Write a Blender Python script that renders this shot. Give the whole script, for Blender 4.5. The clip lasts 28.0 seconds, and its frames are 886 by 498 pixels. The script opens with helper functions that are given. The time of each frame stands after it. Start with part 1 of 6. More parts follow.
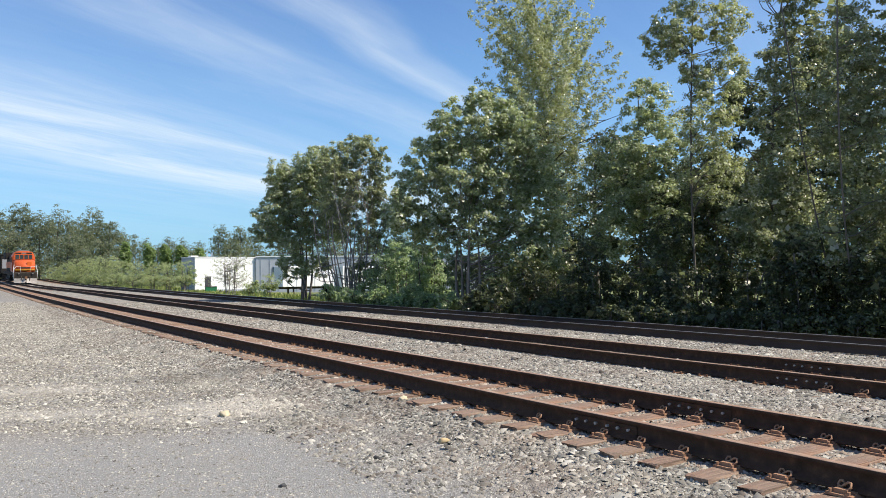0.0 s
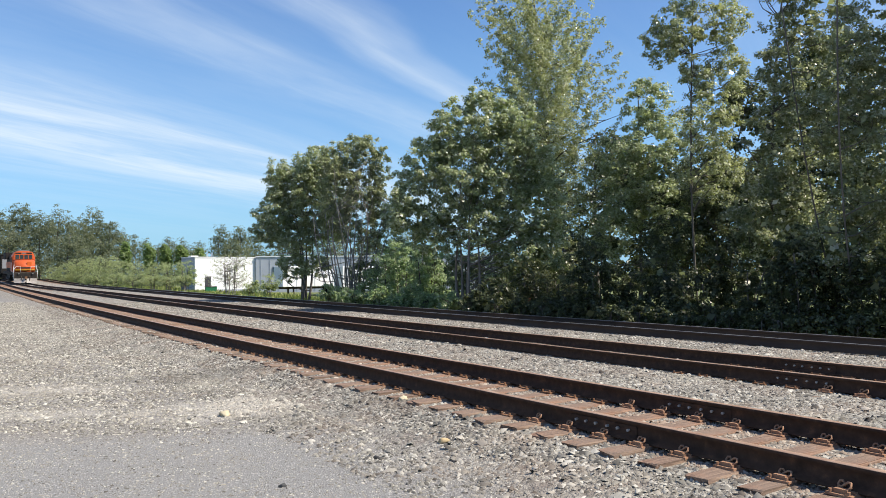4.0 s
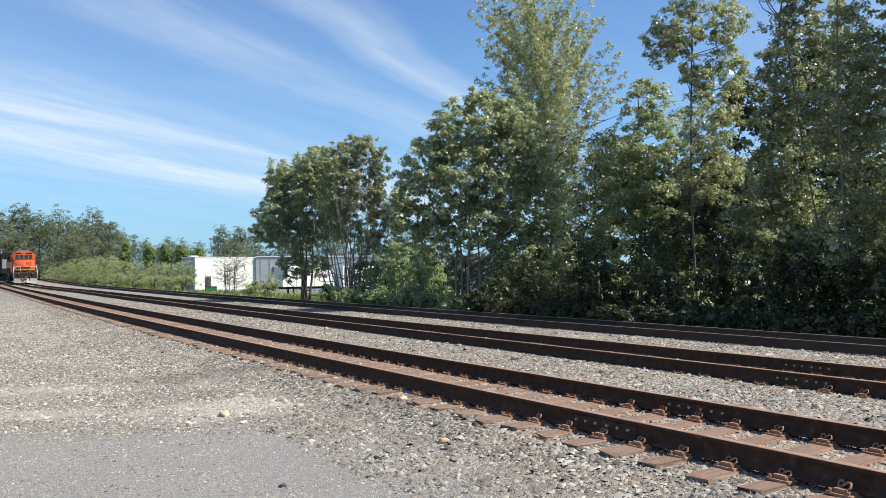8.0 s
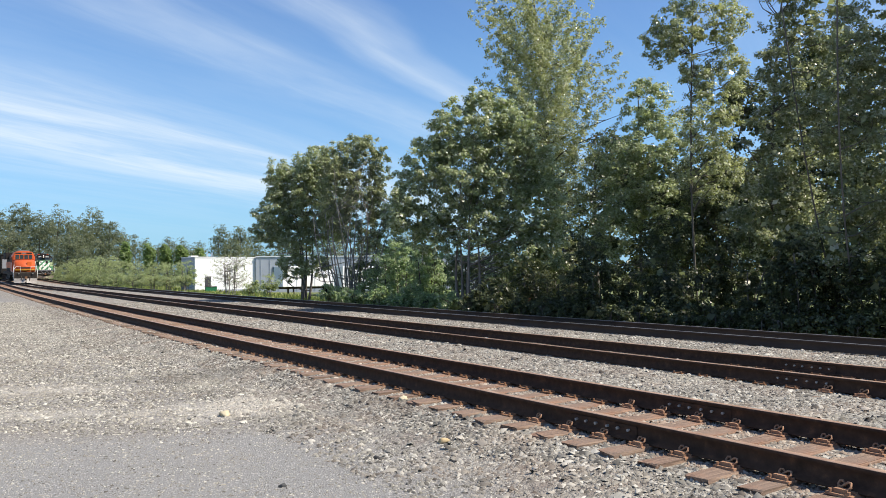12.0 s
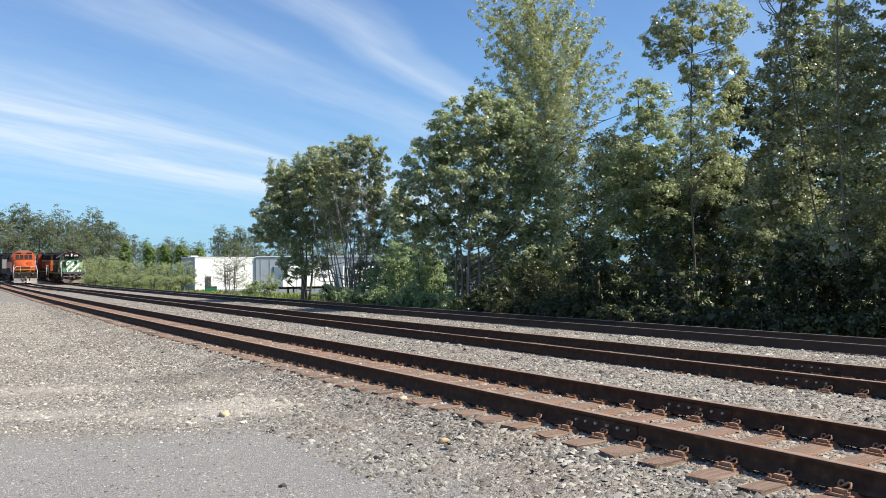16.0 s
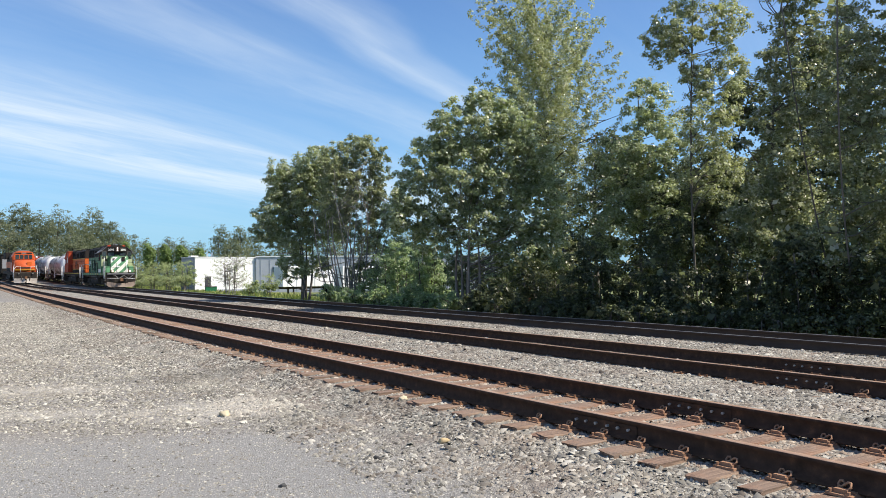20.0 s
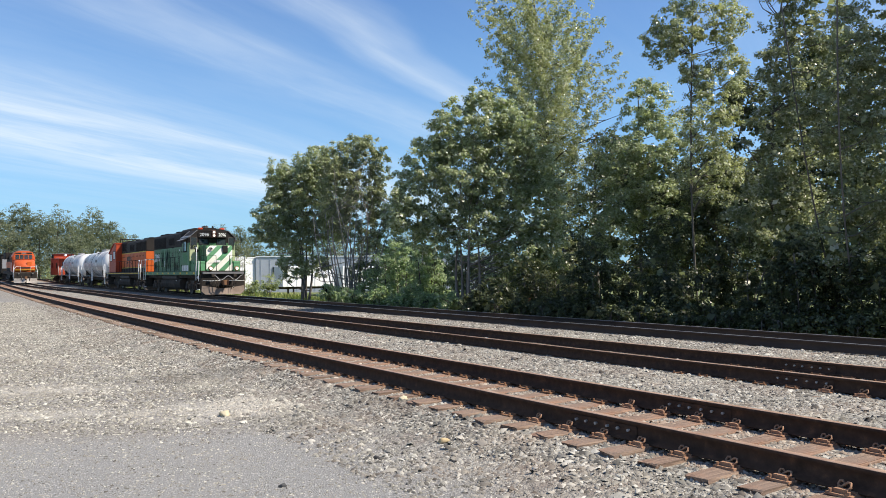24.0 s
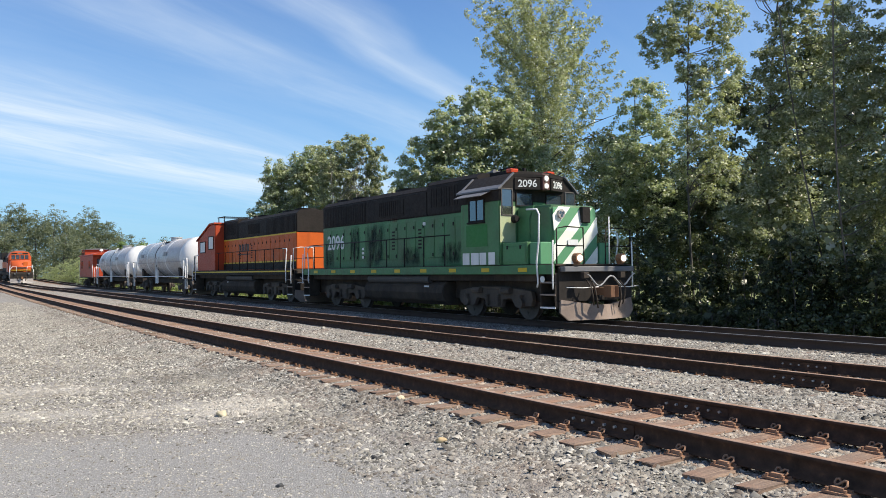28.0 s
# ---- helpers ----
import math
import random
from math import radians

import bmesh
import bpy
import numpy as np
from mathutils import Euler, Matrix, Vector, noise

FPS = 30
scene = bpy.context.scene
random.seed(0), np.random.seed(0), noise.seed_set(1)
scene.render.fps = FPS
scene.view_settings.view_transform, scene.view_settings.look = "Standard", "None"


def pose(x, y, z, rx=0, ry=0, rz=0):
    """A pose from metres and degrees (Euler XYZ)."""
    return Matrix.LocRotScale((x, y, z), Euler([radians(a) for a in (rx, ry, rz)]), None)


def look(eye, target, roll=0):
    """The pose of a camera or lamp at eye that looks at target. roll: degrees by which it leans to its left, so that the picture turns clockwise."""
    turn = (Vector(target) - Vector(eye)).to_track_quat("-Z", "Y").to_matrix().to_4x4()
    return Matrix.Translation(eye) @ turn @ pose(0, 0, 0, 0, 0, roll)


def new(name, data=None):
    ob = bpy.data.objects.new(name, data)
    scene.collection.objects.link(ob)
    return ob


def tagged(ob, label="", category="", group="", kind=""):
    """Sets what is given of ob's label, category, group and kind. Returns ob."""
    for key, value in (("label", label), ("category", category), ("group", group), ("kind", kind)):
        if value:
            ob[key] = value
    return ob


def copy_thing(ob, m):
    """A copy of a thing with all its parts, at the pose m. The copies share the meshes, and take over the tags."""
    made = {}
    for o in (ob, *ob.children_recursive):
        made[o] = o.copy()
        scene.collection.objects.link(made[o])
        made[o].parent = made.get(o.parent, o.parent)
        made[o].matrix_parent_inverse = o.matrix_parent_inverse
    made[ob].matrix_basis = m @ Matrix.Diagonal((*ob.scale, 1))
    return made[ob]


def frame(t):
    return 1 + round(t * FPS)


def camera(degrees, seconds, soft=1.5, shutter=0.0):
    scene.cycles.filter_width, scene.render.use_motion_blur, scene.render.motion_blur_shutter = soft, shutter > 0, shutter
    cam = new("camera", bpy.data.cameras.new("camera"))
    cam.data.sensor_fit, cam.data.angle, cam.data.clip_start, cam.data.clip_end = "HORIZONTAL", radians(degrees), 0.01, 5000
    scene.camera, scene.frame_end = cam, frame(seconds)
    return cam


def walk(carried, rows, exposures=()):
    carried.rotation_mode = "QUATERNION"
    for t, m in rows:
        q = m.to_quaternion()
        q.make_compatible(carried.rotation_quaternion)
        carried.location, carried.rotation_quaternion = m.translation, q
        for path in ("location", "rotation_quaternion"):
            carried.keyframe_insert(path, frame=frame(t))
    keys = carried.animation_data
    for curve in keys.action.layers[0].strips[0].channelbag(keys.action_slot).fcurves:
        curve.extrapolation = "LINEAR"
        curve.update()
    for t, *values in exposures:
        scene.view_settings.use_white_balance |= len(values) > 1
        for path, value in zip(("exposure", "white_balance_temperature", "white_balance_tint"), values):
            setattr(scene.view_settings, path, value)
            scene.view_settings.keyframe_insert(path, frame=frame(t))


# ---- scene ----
# ---------------- camera and its path ----------------
cam = camera(60.2, 28.0, soft=0.65, shutter=0.06)
EYE = 1.487                       # metres above the rail heads


def held(yaw, tilt, roll):
    return pose(0, 0, EYE, 91.669 + tilt, 0, -yaw) @ pose(0, 0, 0, 0, 0, -0.457 + roll)


walk(cam, [(0.0, held(0, 0, 0)), (13.0, held(0, 0, 0)), (25.8, held(0, 0, 0)), (26.5, held(0.04, 0, 0)), (27.0, held(0.06, 0, 0)),
           (27.5, held(0.11, 0, -0.02)), (28.0, held(0.225, -0.04, -0.1))], exposures=[(0.0, 0.52, 6800, 10), (28.0, 0.52, 6800, 10)])

# ---------------- sky and sun ----------------
SUN_AZ, SUN_EL = radians(104), radians(49)      # clockwise from +Y, above the horizon
sun_dir = Vector((math.sin(SUN_AZ) * math.cos(SUN_EL), math.cos(SUN_AZ) * math.cos(SUN_EL), math.sin(SUN_EL)))
sun = new("sun", bpy.data.lights.new("sun", "SUN"))
sun.data.energy, sun.data.angle, sun.data.color = 5.0, radians(0.53), (1.0, 0.935, 0.84)
sun.matrix_world = look(sun_dir * 50, (0, 0, 0))


def node(tree, kind, inputs=None):
    n = tree.nodes.new(kind)
    for k, v in (inputs or {}).items():
        if isinstance(v, bpy.types.NodeSocket):
            tree.links.new(v, n.inputs[k])
        else:
            n.inputs[k].default_value = v
    return n


def ramp(tree, fac, stops, interp="LINEAR"):
    n = tree.nodes.new("ShaderNodeValToRGB")
    tree.links.new(fac, n.inputs[0])
    n.color_ramp.interpolation = interp
    while len(n.color_ramp.elements) < len(stops):
        n.color_ramp.elements.new(0.5)
    for e, (p, c) in zip(n.color_ramp.elements, stops):
        e.position, e.color = p, (c if len(c) == 4 else (*c, 1)) if isinstance(c, tuple) else (c, c, c, 1)
    return n.outputs[0]


def mixc(tree, fac, a, b, blend="MIX"):
    n = tree.nodes.new("ShaderNodeMix")
    n.data_type, n.blend_type = "RGBA", blend
    for i, v in ((0, fac), (6, a), (7, b)):
        if isinstance(v, bpy.types.NodeSocket):
            tree.links.new(v, n.inputs[i])
        else:
            n.inputs[i].default_value = v if i == 0 else (*v, 1) if len(v) == 3 else v
    return n.outputs[2]


def maths(tree, op, a, b=0.0, c=0.0, clamp=False):
    n = tree.nodes.new("ShaderNodeMath")
    n.operation, n.use_clamp = op, clamp
    for i, v in enumerate((a, b, c)):
        if isinstance(v, bpy.types.NodeSocket):
            tree.links.new(v, n.inputs[i])
        else:
            n.inputs[i].default_value = v
    return n.outputs[0]


world = bpy.data.worlds.new("sky")
scene.world = world
world.use_nodes = True
wt = world.node_tree
wt.nodes.clear()
sky = node(wt, "ShaderNodeTexSky")
sky.sky_type, sky.sun_disc, sky.sun_elevation, sky.sun_rotation = "NISHITA", False, SUN_EL, SUN_AZ
sky.air_density, sky.dust_density, sky.ozone_density = 1.0, 0.5, 2.5
wc = node(wt, "ShaderNodeTexCoord").outputs["Generated"]
# thin high cloud: the view direction is cast on to a flat layer, and streaked along one way
sep = node(wt, "ShaderNodeSeparateXYZ", {0: wc})
up = maths(wt, "ADD", maths(wt, "MAXIMUM", sep.outputs[2], 0.0), 0.06)
flat = node(wt, "ShaderNodeCombineXYZ", {0: maths(wt, "DIVIDE", sep.outputs[0], up), 1: maths(wt, "DIVIDE", sep.outputs[1], up), 2: 0.0})
turn = node(wt, "ShaderNodeMapping", {"Vector": flat.outputs[0], "Rotation": (0, 0, radians(-62))})
across = node(wt, "ShaderNodeSeparateXYZ", {0: turn.outputs[0]})
long_ = node(wt, "ShaderNodeMapping", {"Vector": turn.outputs[0], "Scale": (0.35, 1.7, 1.0)})
n1 = node(wt, "ShaderNodeTexNoise", {"Vector": long_.outputs[0], "Scale": 1.3, "Detail": 7.0, "Roughness": 0.6, "Distortion": 0.5})
n2 = node(wt, "ShaderNodeTexNoise", {"Vector": turn.outputs[0], "Scale": 0.55, "Detail": 4.0, "Roughness": 0.5})
lane = maths(wt, "ADD", across.outputs[1], maths(wt, "MULTIPLY", maths(wt, "SUBTRACT", n2.outputs[0], 0.5), 0.5))
lanes = ramp(wt, maths(wt, "MULTIPLY", lane, 0.2), [(0.0, 0.2), (0.22, 0.05), (0.262, 0.04), (0.282, 0.28), (0.302, 0.5), (0.318, 0.3), (0.332, 0.1), (0.352, 0.16), (0.378, 0.36), (0.41, 0.36), (0.44, 0.18), (0.47, 0.12),
                                                    (0.51, 0.16), (0.56, 0.42), (0.62, 0.7), (0.66, 0.95), (0.69, 0.78), (0.725, 0.74), (0.76, 0.95), (0.80, 0.74), (0.88, 0.38), (1.0, 0.2)], "EASE")
wisps = ramp(wt, n1.outputs[0], [(0.28, 0.38), (0.62, 1.0)], "EASE")
thread = node(wt, "ShaderNodeMapping", {"Vector": turn.outputs[0], "Rotation": (0, 0, radians(8)), "Scale": (0.7, 4.2, 1.0)})
n3 = node(wt, "ShaderNodeTexNoise", {"Vector": thread.outputs[0], "Scale": 1.5, "Detail": 6.0, "Roughness": 0.62, "Distortion": 0.9})
wisps = maths(wt, "MULTIPLY", wisps, ramp(wt, n3.outputs[0], [(0.28, 0.74), (0.68, 1.06)], "EASE"))
cover = maths(wt, "MULTIPLY", maths(wt, "MULTIPLY", lanes, wisps), maths(wt, "MULTIPLY", maths(wt, "MAXIMUM", sep.outputs[2], 0.0), 9.0, clamp=True), clamp=True)
haze = ramp(wt, sep.outputs[2], [(0.0, 0.75), (0.16, 0.35), (0.4, 0.0)])
bluer = mixc(wt, 1.0, sky.outputs[0], (0.60, 0.86, 1.22), "MULTIPLY")
bluer = mixc(wt, haze, bluer, (2.1, 4.6, 6.7))
cloudy = mixc(wt, maths(wt, "MULTIPLY", cover, 0.85), bluer, (6.15, 7.0, 7.8))
bg = node(wt, "ShaderNodeBackground", {"Color": cloudy, "Strength": 0.098})
wt.links.new(bg.outputs[0], node(wt, "ShaderNodeOutputWorld").inputs[0])

# ---------------- materials ----------------


def material(name):
    m = bpy.data.materials.new(name)
    m.use_nodes = True
    t = m.node_tree
    return m, t, t.nodes["Principled BSDF"]


def noisy(t, scale, detail=4.0, rough=0.55, coords="Object", stretch=None, distortion=0.0):
    c = node(t, "ShaderNodeTexCoord").outputs[coords]
    if stretch:
        c = node(t, "ShaderNodeMapping", {"Vector": c, "Scale": stretch}).outputs[0]
    return node(t, "ShaderNodeTexNoise", {"Vector": c, "Scale": scale, "Detail": detail, "Roughness": rough, "Distortion": distortion}).outputs[0]


def bump(t, p, height, strength=0.3, distance=0.01):
    t.links.new(node(t, "ShaderNodeBump", {"Height": height, "Strength": strength, "Distance": distance}).outputs[0], p.inputs["Normal"])


def painted(name, colour, dirt=(0.10, 0.085, 0.07), rough=0.45, metal=0.0, wear=0.5, scale=1.0, streak=True, gloss=0.28):
    """Paint, metal or plastic with grime: large blotches, fine grain and streaks that run down."""
    m, t, p = material(name)
    big = noisy(t, 0.7 * scale, 5, 0.6)
    fine = noisy(t, 14 * scale, 4, 0.6)
    fac = ramp(t, big, [(0.42, 0.0), (0.75, wear)])
    if streak:
        fac = maths(t, "MAXIMUM", fac, ramp(t, noisy(t, 3.0 * scale, 5, 0.6, stretch=(1, 1, 0.12)), [(0.5, 0.0), (0.78, wear)]))
    base = mixc(t, ramp(t, fine, [(0.3, 0.0), (0.7, 0.22)]), (*colour, 1), tuple(c * 0.72 for c in colour))
    t.links.new(mixc(t, fac, base, dirt), p.inputs["Base Color"])
    t.links.new(ramp(t, fine, [(0.3, max(0.05, rough - 0.1)), (0.7, min(1, rough + 0.2))]), p.inputs["Roughness"])
    p.inputs["Metallic"].default_value = metal
    p.inputs["Specular IOR Level"].default_value = gloss
    bump(t, p, fine, 0.08, 0.01)
    return m


def blot(t, cx, cy, rx, ry, strength):
    """A ragged patch on the yard, round a place of the plan."""
    c = node(t, "ShaderNodeTexCoord").outputs["Object"]
    m = node(t, "ShaderNodeMapping", {"Vector": c, "Location": (-cx / rx, -cy / ry, 0), "Scale": (1 / rx, 1 / ry, 0)})
    d = node(t, "ShaderNodeVectorMath", {0: m.outputs[0]})
    d.operation = "LENGTH"
    w = maths(t, "ADD", d.outputs["Value"], maths(t, "MULTIPLY", maths(t, "SUBTRACT", noisy(t, 1.7, 5, 0.65), 0.5), 2.2))
    return ramp(t, w, [(0.35, strength), (1.1, 0.0)])


def yard_patches(t, c):
    for cx, cy, rx, ry, k in ((-4.4, 13.9, 1.5, 1.0, 0.5), (-1.0, 10.1, 1.3, 0.6, 0.5), (-0.8, 11.8, 0.9, 1.2, 0.35), (-6.4, 12.2, 0.6, 0.4, 0.4)):
        c = mixc(t, blot(t, cx, cy, rx, ry, k), c, (0.10, 0.092, 0.08))
    for cx, cy, rx, ry, k in ((-2.9, 10.7, 1.5, 0.9, 0.6), (-6.6, 12.6, 1.6, 0.7, 0.45), (-5.6, 10.4, 1.2, 0.6, 0.4)):
        c = mixc(t, blot(t, cx, cy, rx, ry, k), c, (0.43, 0.405, 0.355))
    return c


def make_ground():
    m, t, p = material("gravel_ground")
    c = node(t, "ShaderNodeTexCoord").outputs["Object"]
    sp = node(t, "ShaderNodeSeparateXYZ", {0: c})
    # how far out from the tracks, stored on the sheet's points
    stored = node(t, "ShaderNodeAttribute")
    stored.attribute_name = "out"
    out = stored.outputs["Fac"]
    wob = noisy(t, 0.35, 4, 0.6)
    patch = noisy(t, 0.9, 5, 0.65)
    stones = node(t, "ShaderNodeTexVoronoi", {"Vector": c, "Scale": 22.0, "Randomness": 1.0})
    fine = node(t, "ShaderNodeTexVoronoi", {"Vector": c, "Scale": 60.0, "Randomness": 1.0})
    grain = noisy(t, 90, 3, 0.6)
    tone = node(t, "ShaderNodeSeparateColor", {0: stones.outputs["Color"]}).outputs[0]
    tonef = node(t, "ShaderNodeSeparateColor", {0: fine.outputs["Color"]}).outputs[0]
    bal = ramp(t, tone, [(0.0, (0.130, 0.116, 0.097)), (0.35, (0.216, 0.199, 0.168)), (0.7, (0.288, 0.267, 0.225)), (1.0, (0.403, 0.382, 0.33))])
    rust = mixc(t, ramp(t, noisy(t, 1.6, 4), [(0.45, 0.0), (0.7, 0.55)]), bal, (0.173, 0.119, 0.090))
    lot = ramp(t, tonef, [(0.0, (0.108, 0.099, 0.090)), (0.5, (0.216, 0.202, 0.184)), (0.85, (0.288, 0.270, 0.245)), (1.0, (0.446, 0.425, 0.389))])
    lot = mixc(t, ramp(t, patch, [(0.42, 0.0), (0.66, 0.55)]), lot, (0.310, 0.284, 0.241))
    lot = mixc(t, ramp(t, noisy(t, 0.45, 5, 0.65, stretch=(1, 1.6, 1)), [(0.47, 0.0), (0.66, 0.3)]), lot, (0.15, 0.137, 0.122))
    lot = mixc(t, ramp(t, grain, [(0.35, 0.35), (0.65, 0.0)]), lot, (0.122, 0.119, 0.115))
    lot = yard_patches(t, lot)
    # worn smooth drive near the viewer
    dl = maths(t, "MULTIPLY", maths(t, "SUBTRACT", 10.4, maths(t, "ADD", sp.outputs[1], maths(t, "MULTIPLY", wob, 2.4))), 1.6, clamp=True)
    dl = maths(t, "MULTIPLY", dl, maths(t, "MULTIPLY", maths(t, "SUBTRACT", 4.3, out), 0.9, clamp=True))
    smooth = mixc(t, ramp(t, grain, [(0.3, 0.5), (0.7, 0.0)]), (0.24, 0.237, 0.225), (0.15, 0.147, 0.14))
    smooth = mixc(t, ramp(t, tonef, [(0.86, 0.0), (0.93, 0.8)]), smooth, (0.360, 0.346, 0.324))
    near = mixc(t, maths(t, "MULTIPLY", dl, 0.85), lot, smooth)
    edge = maths(t, "MULTIPLY", maths(t, "SUBTRACT", maths(t, "ADD", out, maths(t, "MULTIPLY", wob, 1.4)), 4.6), 1.4, clamp=True)
    body = mixc(t, edge, near, rust)
    # weeds and grass beyond the far track
    grass = ramp(t, noisy(t, 2.2, 6, 0.7), [(0.3, (0.045, 0.06, 0.018)), (0.5, (0.12, 0.15, 0.04)), (0.7, (0.24, 0.23, 0.09))])
    far = maths(t, "MULTIPLY", maths(t, "SUBTRACT", maths(t, "ADD", out, maths(t, "MULTIPLY", wob, 1.6)), 19.1), 1.3, clamp=True)
    t.links.new(mixc(t, far, body, grass), p.inputs["Base Color"])
    p.inputs["Roughness"].default_value = 0.95
    h = maths(t, "ADD", maths(t, "MULTIPLY", stones.outputs["Distance"], edge), maths(t, "MULTIPLY", fine.outputs["Distance"], 0.5))
    bump(t, p, maths(t, "ADD", h, maths(t, "MULTIPLY", grain, 0.25)), 0.7, 0.03)
    return m


def make_stone(name, cols, rusty=0.0):
    m, t, p = material(name)
    r = node(t, "ShaderNodeNewGeometry").outputs["Random Per Island"]
    c = ramp(t, r, [(i / (len(cols) - 1), k) for i, k in enumerate(cols)])
    c = mixc(t, ramp(t, noisy(t, 40, 3), [(0.3, 0.3), (0.7, 0.0)]), c, (0.12, 0.11, 0.10))
    c = mixc(t, ramp(t, noisy(t, 0.55, 5, 0.65), [(0.47, 0.0), (0.66, 0.38)]), c, (0.12, 0.108, 0.092))
    c = mixc(t, ramp(t, noisy(t, 0.8, 4, 0.6, stretch=(1.3, 0.8, 1)), [(0.5, 0.0), (0.66, 0.4)]), c, (0.38, 0.355, 0.295))
    if rusty:
        c = mixc(t, ramp(t, noisy(t, 1.3, 4, 0.6), [(0.45, 0.0), (0.68, rusty)]), c, (0.23, 0.145, 0.10))
    c = yard_patches(t, c)
    t.links.new(mixc(t, 1.0, c, (1.0, 1.0, 0.985), "MULTIPLY"), p.inputs["Base Color"])
    p.inputs["Roughness"].default_value = 0.9
    return m


def make_leaf(name, dark, mid, light, shine=0.34, pass_through=0.5, pale=0.75):
    m, t, p = material(name)
    r = node(t, "ShaderNodeNewGeometry").outputs["Random Per Island"]
    blotch = noisy(t, 0.55, 3, 0.6)
    k = maths(t, "ADD", maths(t, "MULTIPLY", r, 0.6), maths(t, "MULTIPLY", maths(t, "SUBTRACT", blotch, 0.3), 0.9), clamp=True)
    # the light end of the ramp paints highlights on to some leaves
    col = ramp(t, k, [(0.1, dark), (0.5, mid), (0.85, light)])
    # one leaf in nine is coloured paler still, a painted glint
    col = mixc(t, ramp(t, r, [(0.88, 0.0), (0.9, pale)]), col, tuple(min(0.62, c * 1.55) for c in light))
    t.links.new(col, p.inputs["Base Color"])
    p.inputs["Roughness"].default_value = shine
    p.inputs["Specular IOR Level"].default_value = 0.5
    tr = node(t, "ShaderNodeBsdfTranslucent", {"Color": mixc(t, 1.0, col, (1.06, 1.13, 0.82), "MULTIPLY")})
    mx = node(t, "ShaderNodeMixShader", {0: pass_through, 1: p.outputs[0], 2: tr.outputs[0]})
    t.links.new(mx.outputs[0], t.nodes["Material Output"].inputs[0])
    return m


def make_bark(name, a, b):
    m, t, p = material(name)
    f = noisy(t, 6, 6, 0.7, stretch=(1, 1, 0.25))
    t.links.new(ramp(t, f, [(0.3, a), (0.7, b)]), p.inputs["Base Color"])
    p.inputs["Roughness"].default_value = 0.9
    bump(t, p, f, 0.6, 0.03)
    return m


def make_tie():
    m, t, p = material("weathered_tie")
    rnd = node(t, "ShaderNodeObjectInfo").outputs["Random"]
    f = noisy(t, 5, 6, 0.7, stretch=(0.6, 9, 4))
    col = ramp(t, f, [(0.28, (0.08, 0.05, 0.036)), (0.5, (0.19, 0.125, 0.088)), (0.72, (0.36, 0.255, 0.18))])
    col = mixc(t, maths(t, "MULTIPLY", rnd, 0.5), col, (0.22, 0.162, 0.122))
    t.links.new(mixc(t, ramp(t, noisy(t, 1.5, 3), [(0.45, 0.0), (0.68, 0.6)]), col, (0.30, 0.135, 0.07)), p.inputs["Base Color"])
    p.inputs["Roughness"].default_value = 0.9
    bump(t, p, f, 0.6, 0.02)
    return m


def make_rail():
    m, t, p = material("rusted_rail")
    f = noisy(t, 9, 5, 0.65)
    g = noisy(t, 1.1, 3, 0.6)
    col = ramp(t, f, [(0.3, (0.04, 0.026, 0.019)), (0.58, (0.074, 0.044, 0.031)), (0.78, (0.15, 0.078, 0.046))])
    t.links.new(mixc(t, ramp(t, g, [(0.5, 0.0), (0.75, 0.35)]), col, (0.09, 0.048, 0.03)), p.inputs["Base Color"])
    p.inputs["Roughness"].default_value = 0.85
    p.inputs["Specular IOR Level"].default_value = 0.1
    bump(t, p, f, 0.3, 0.005)
    return m


def make_tread(name, a, b, rough, metal):
    m, t, p = material(name)
    f = noisy(t, 3, 5, 0.65)
    t.links.new(ramp(t, f, [(0.35, a), (0.7, b)]), p.inputs["Base Color"])
    p.inputs["Roughness"].default_value, p.inputs["Metallic"].default_value = rough, metal
    return m


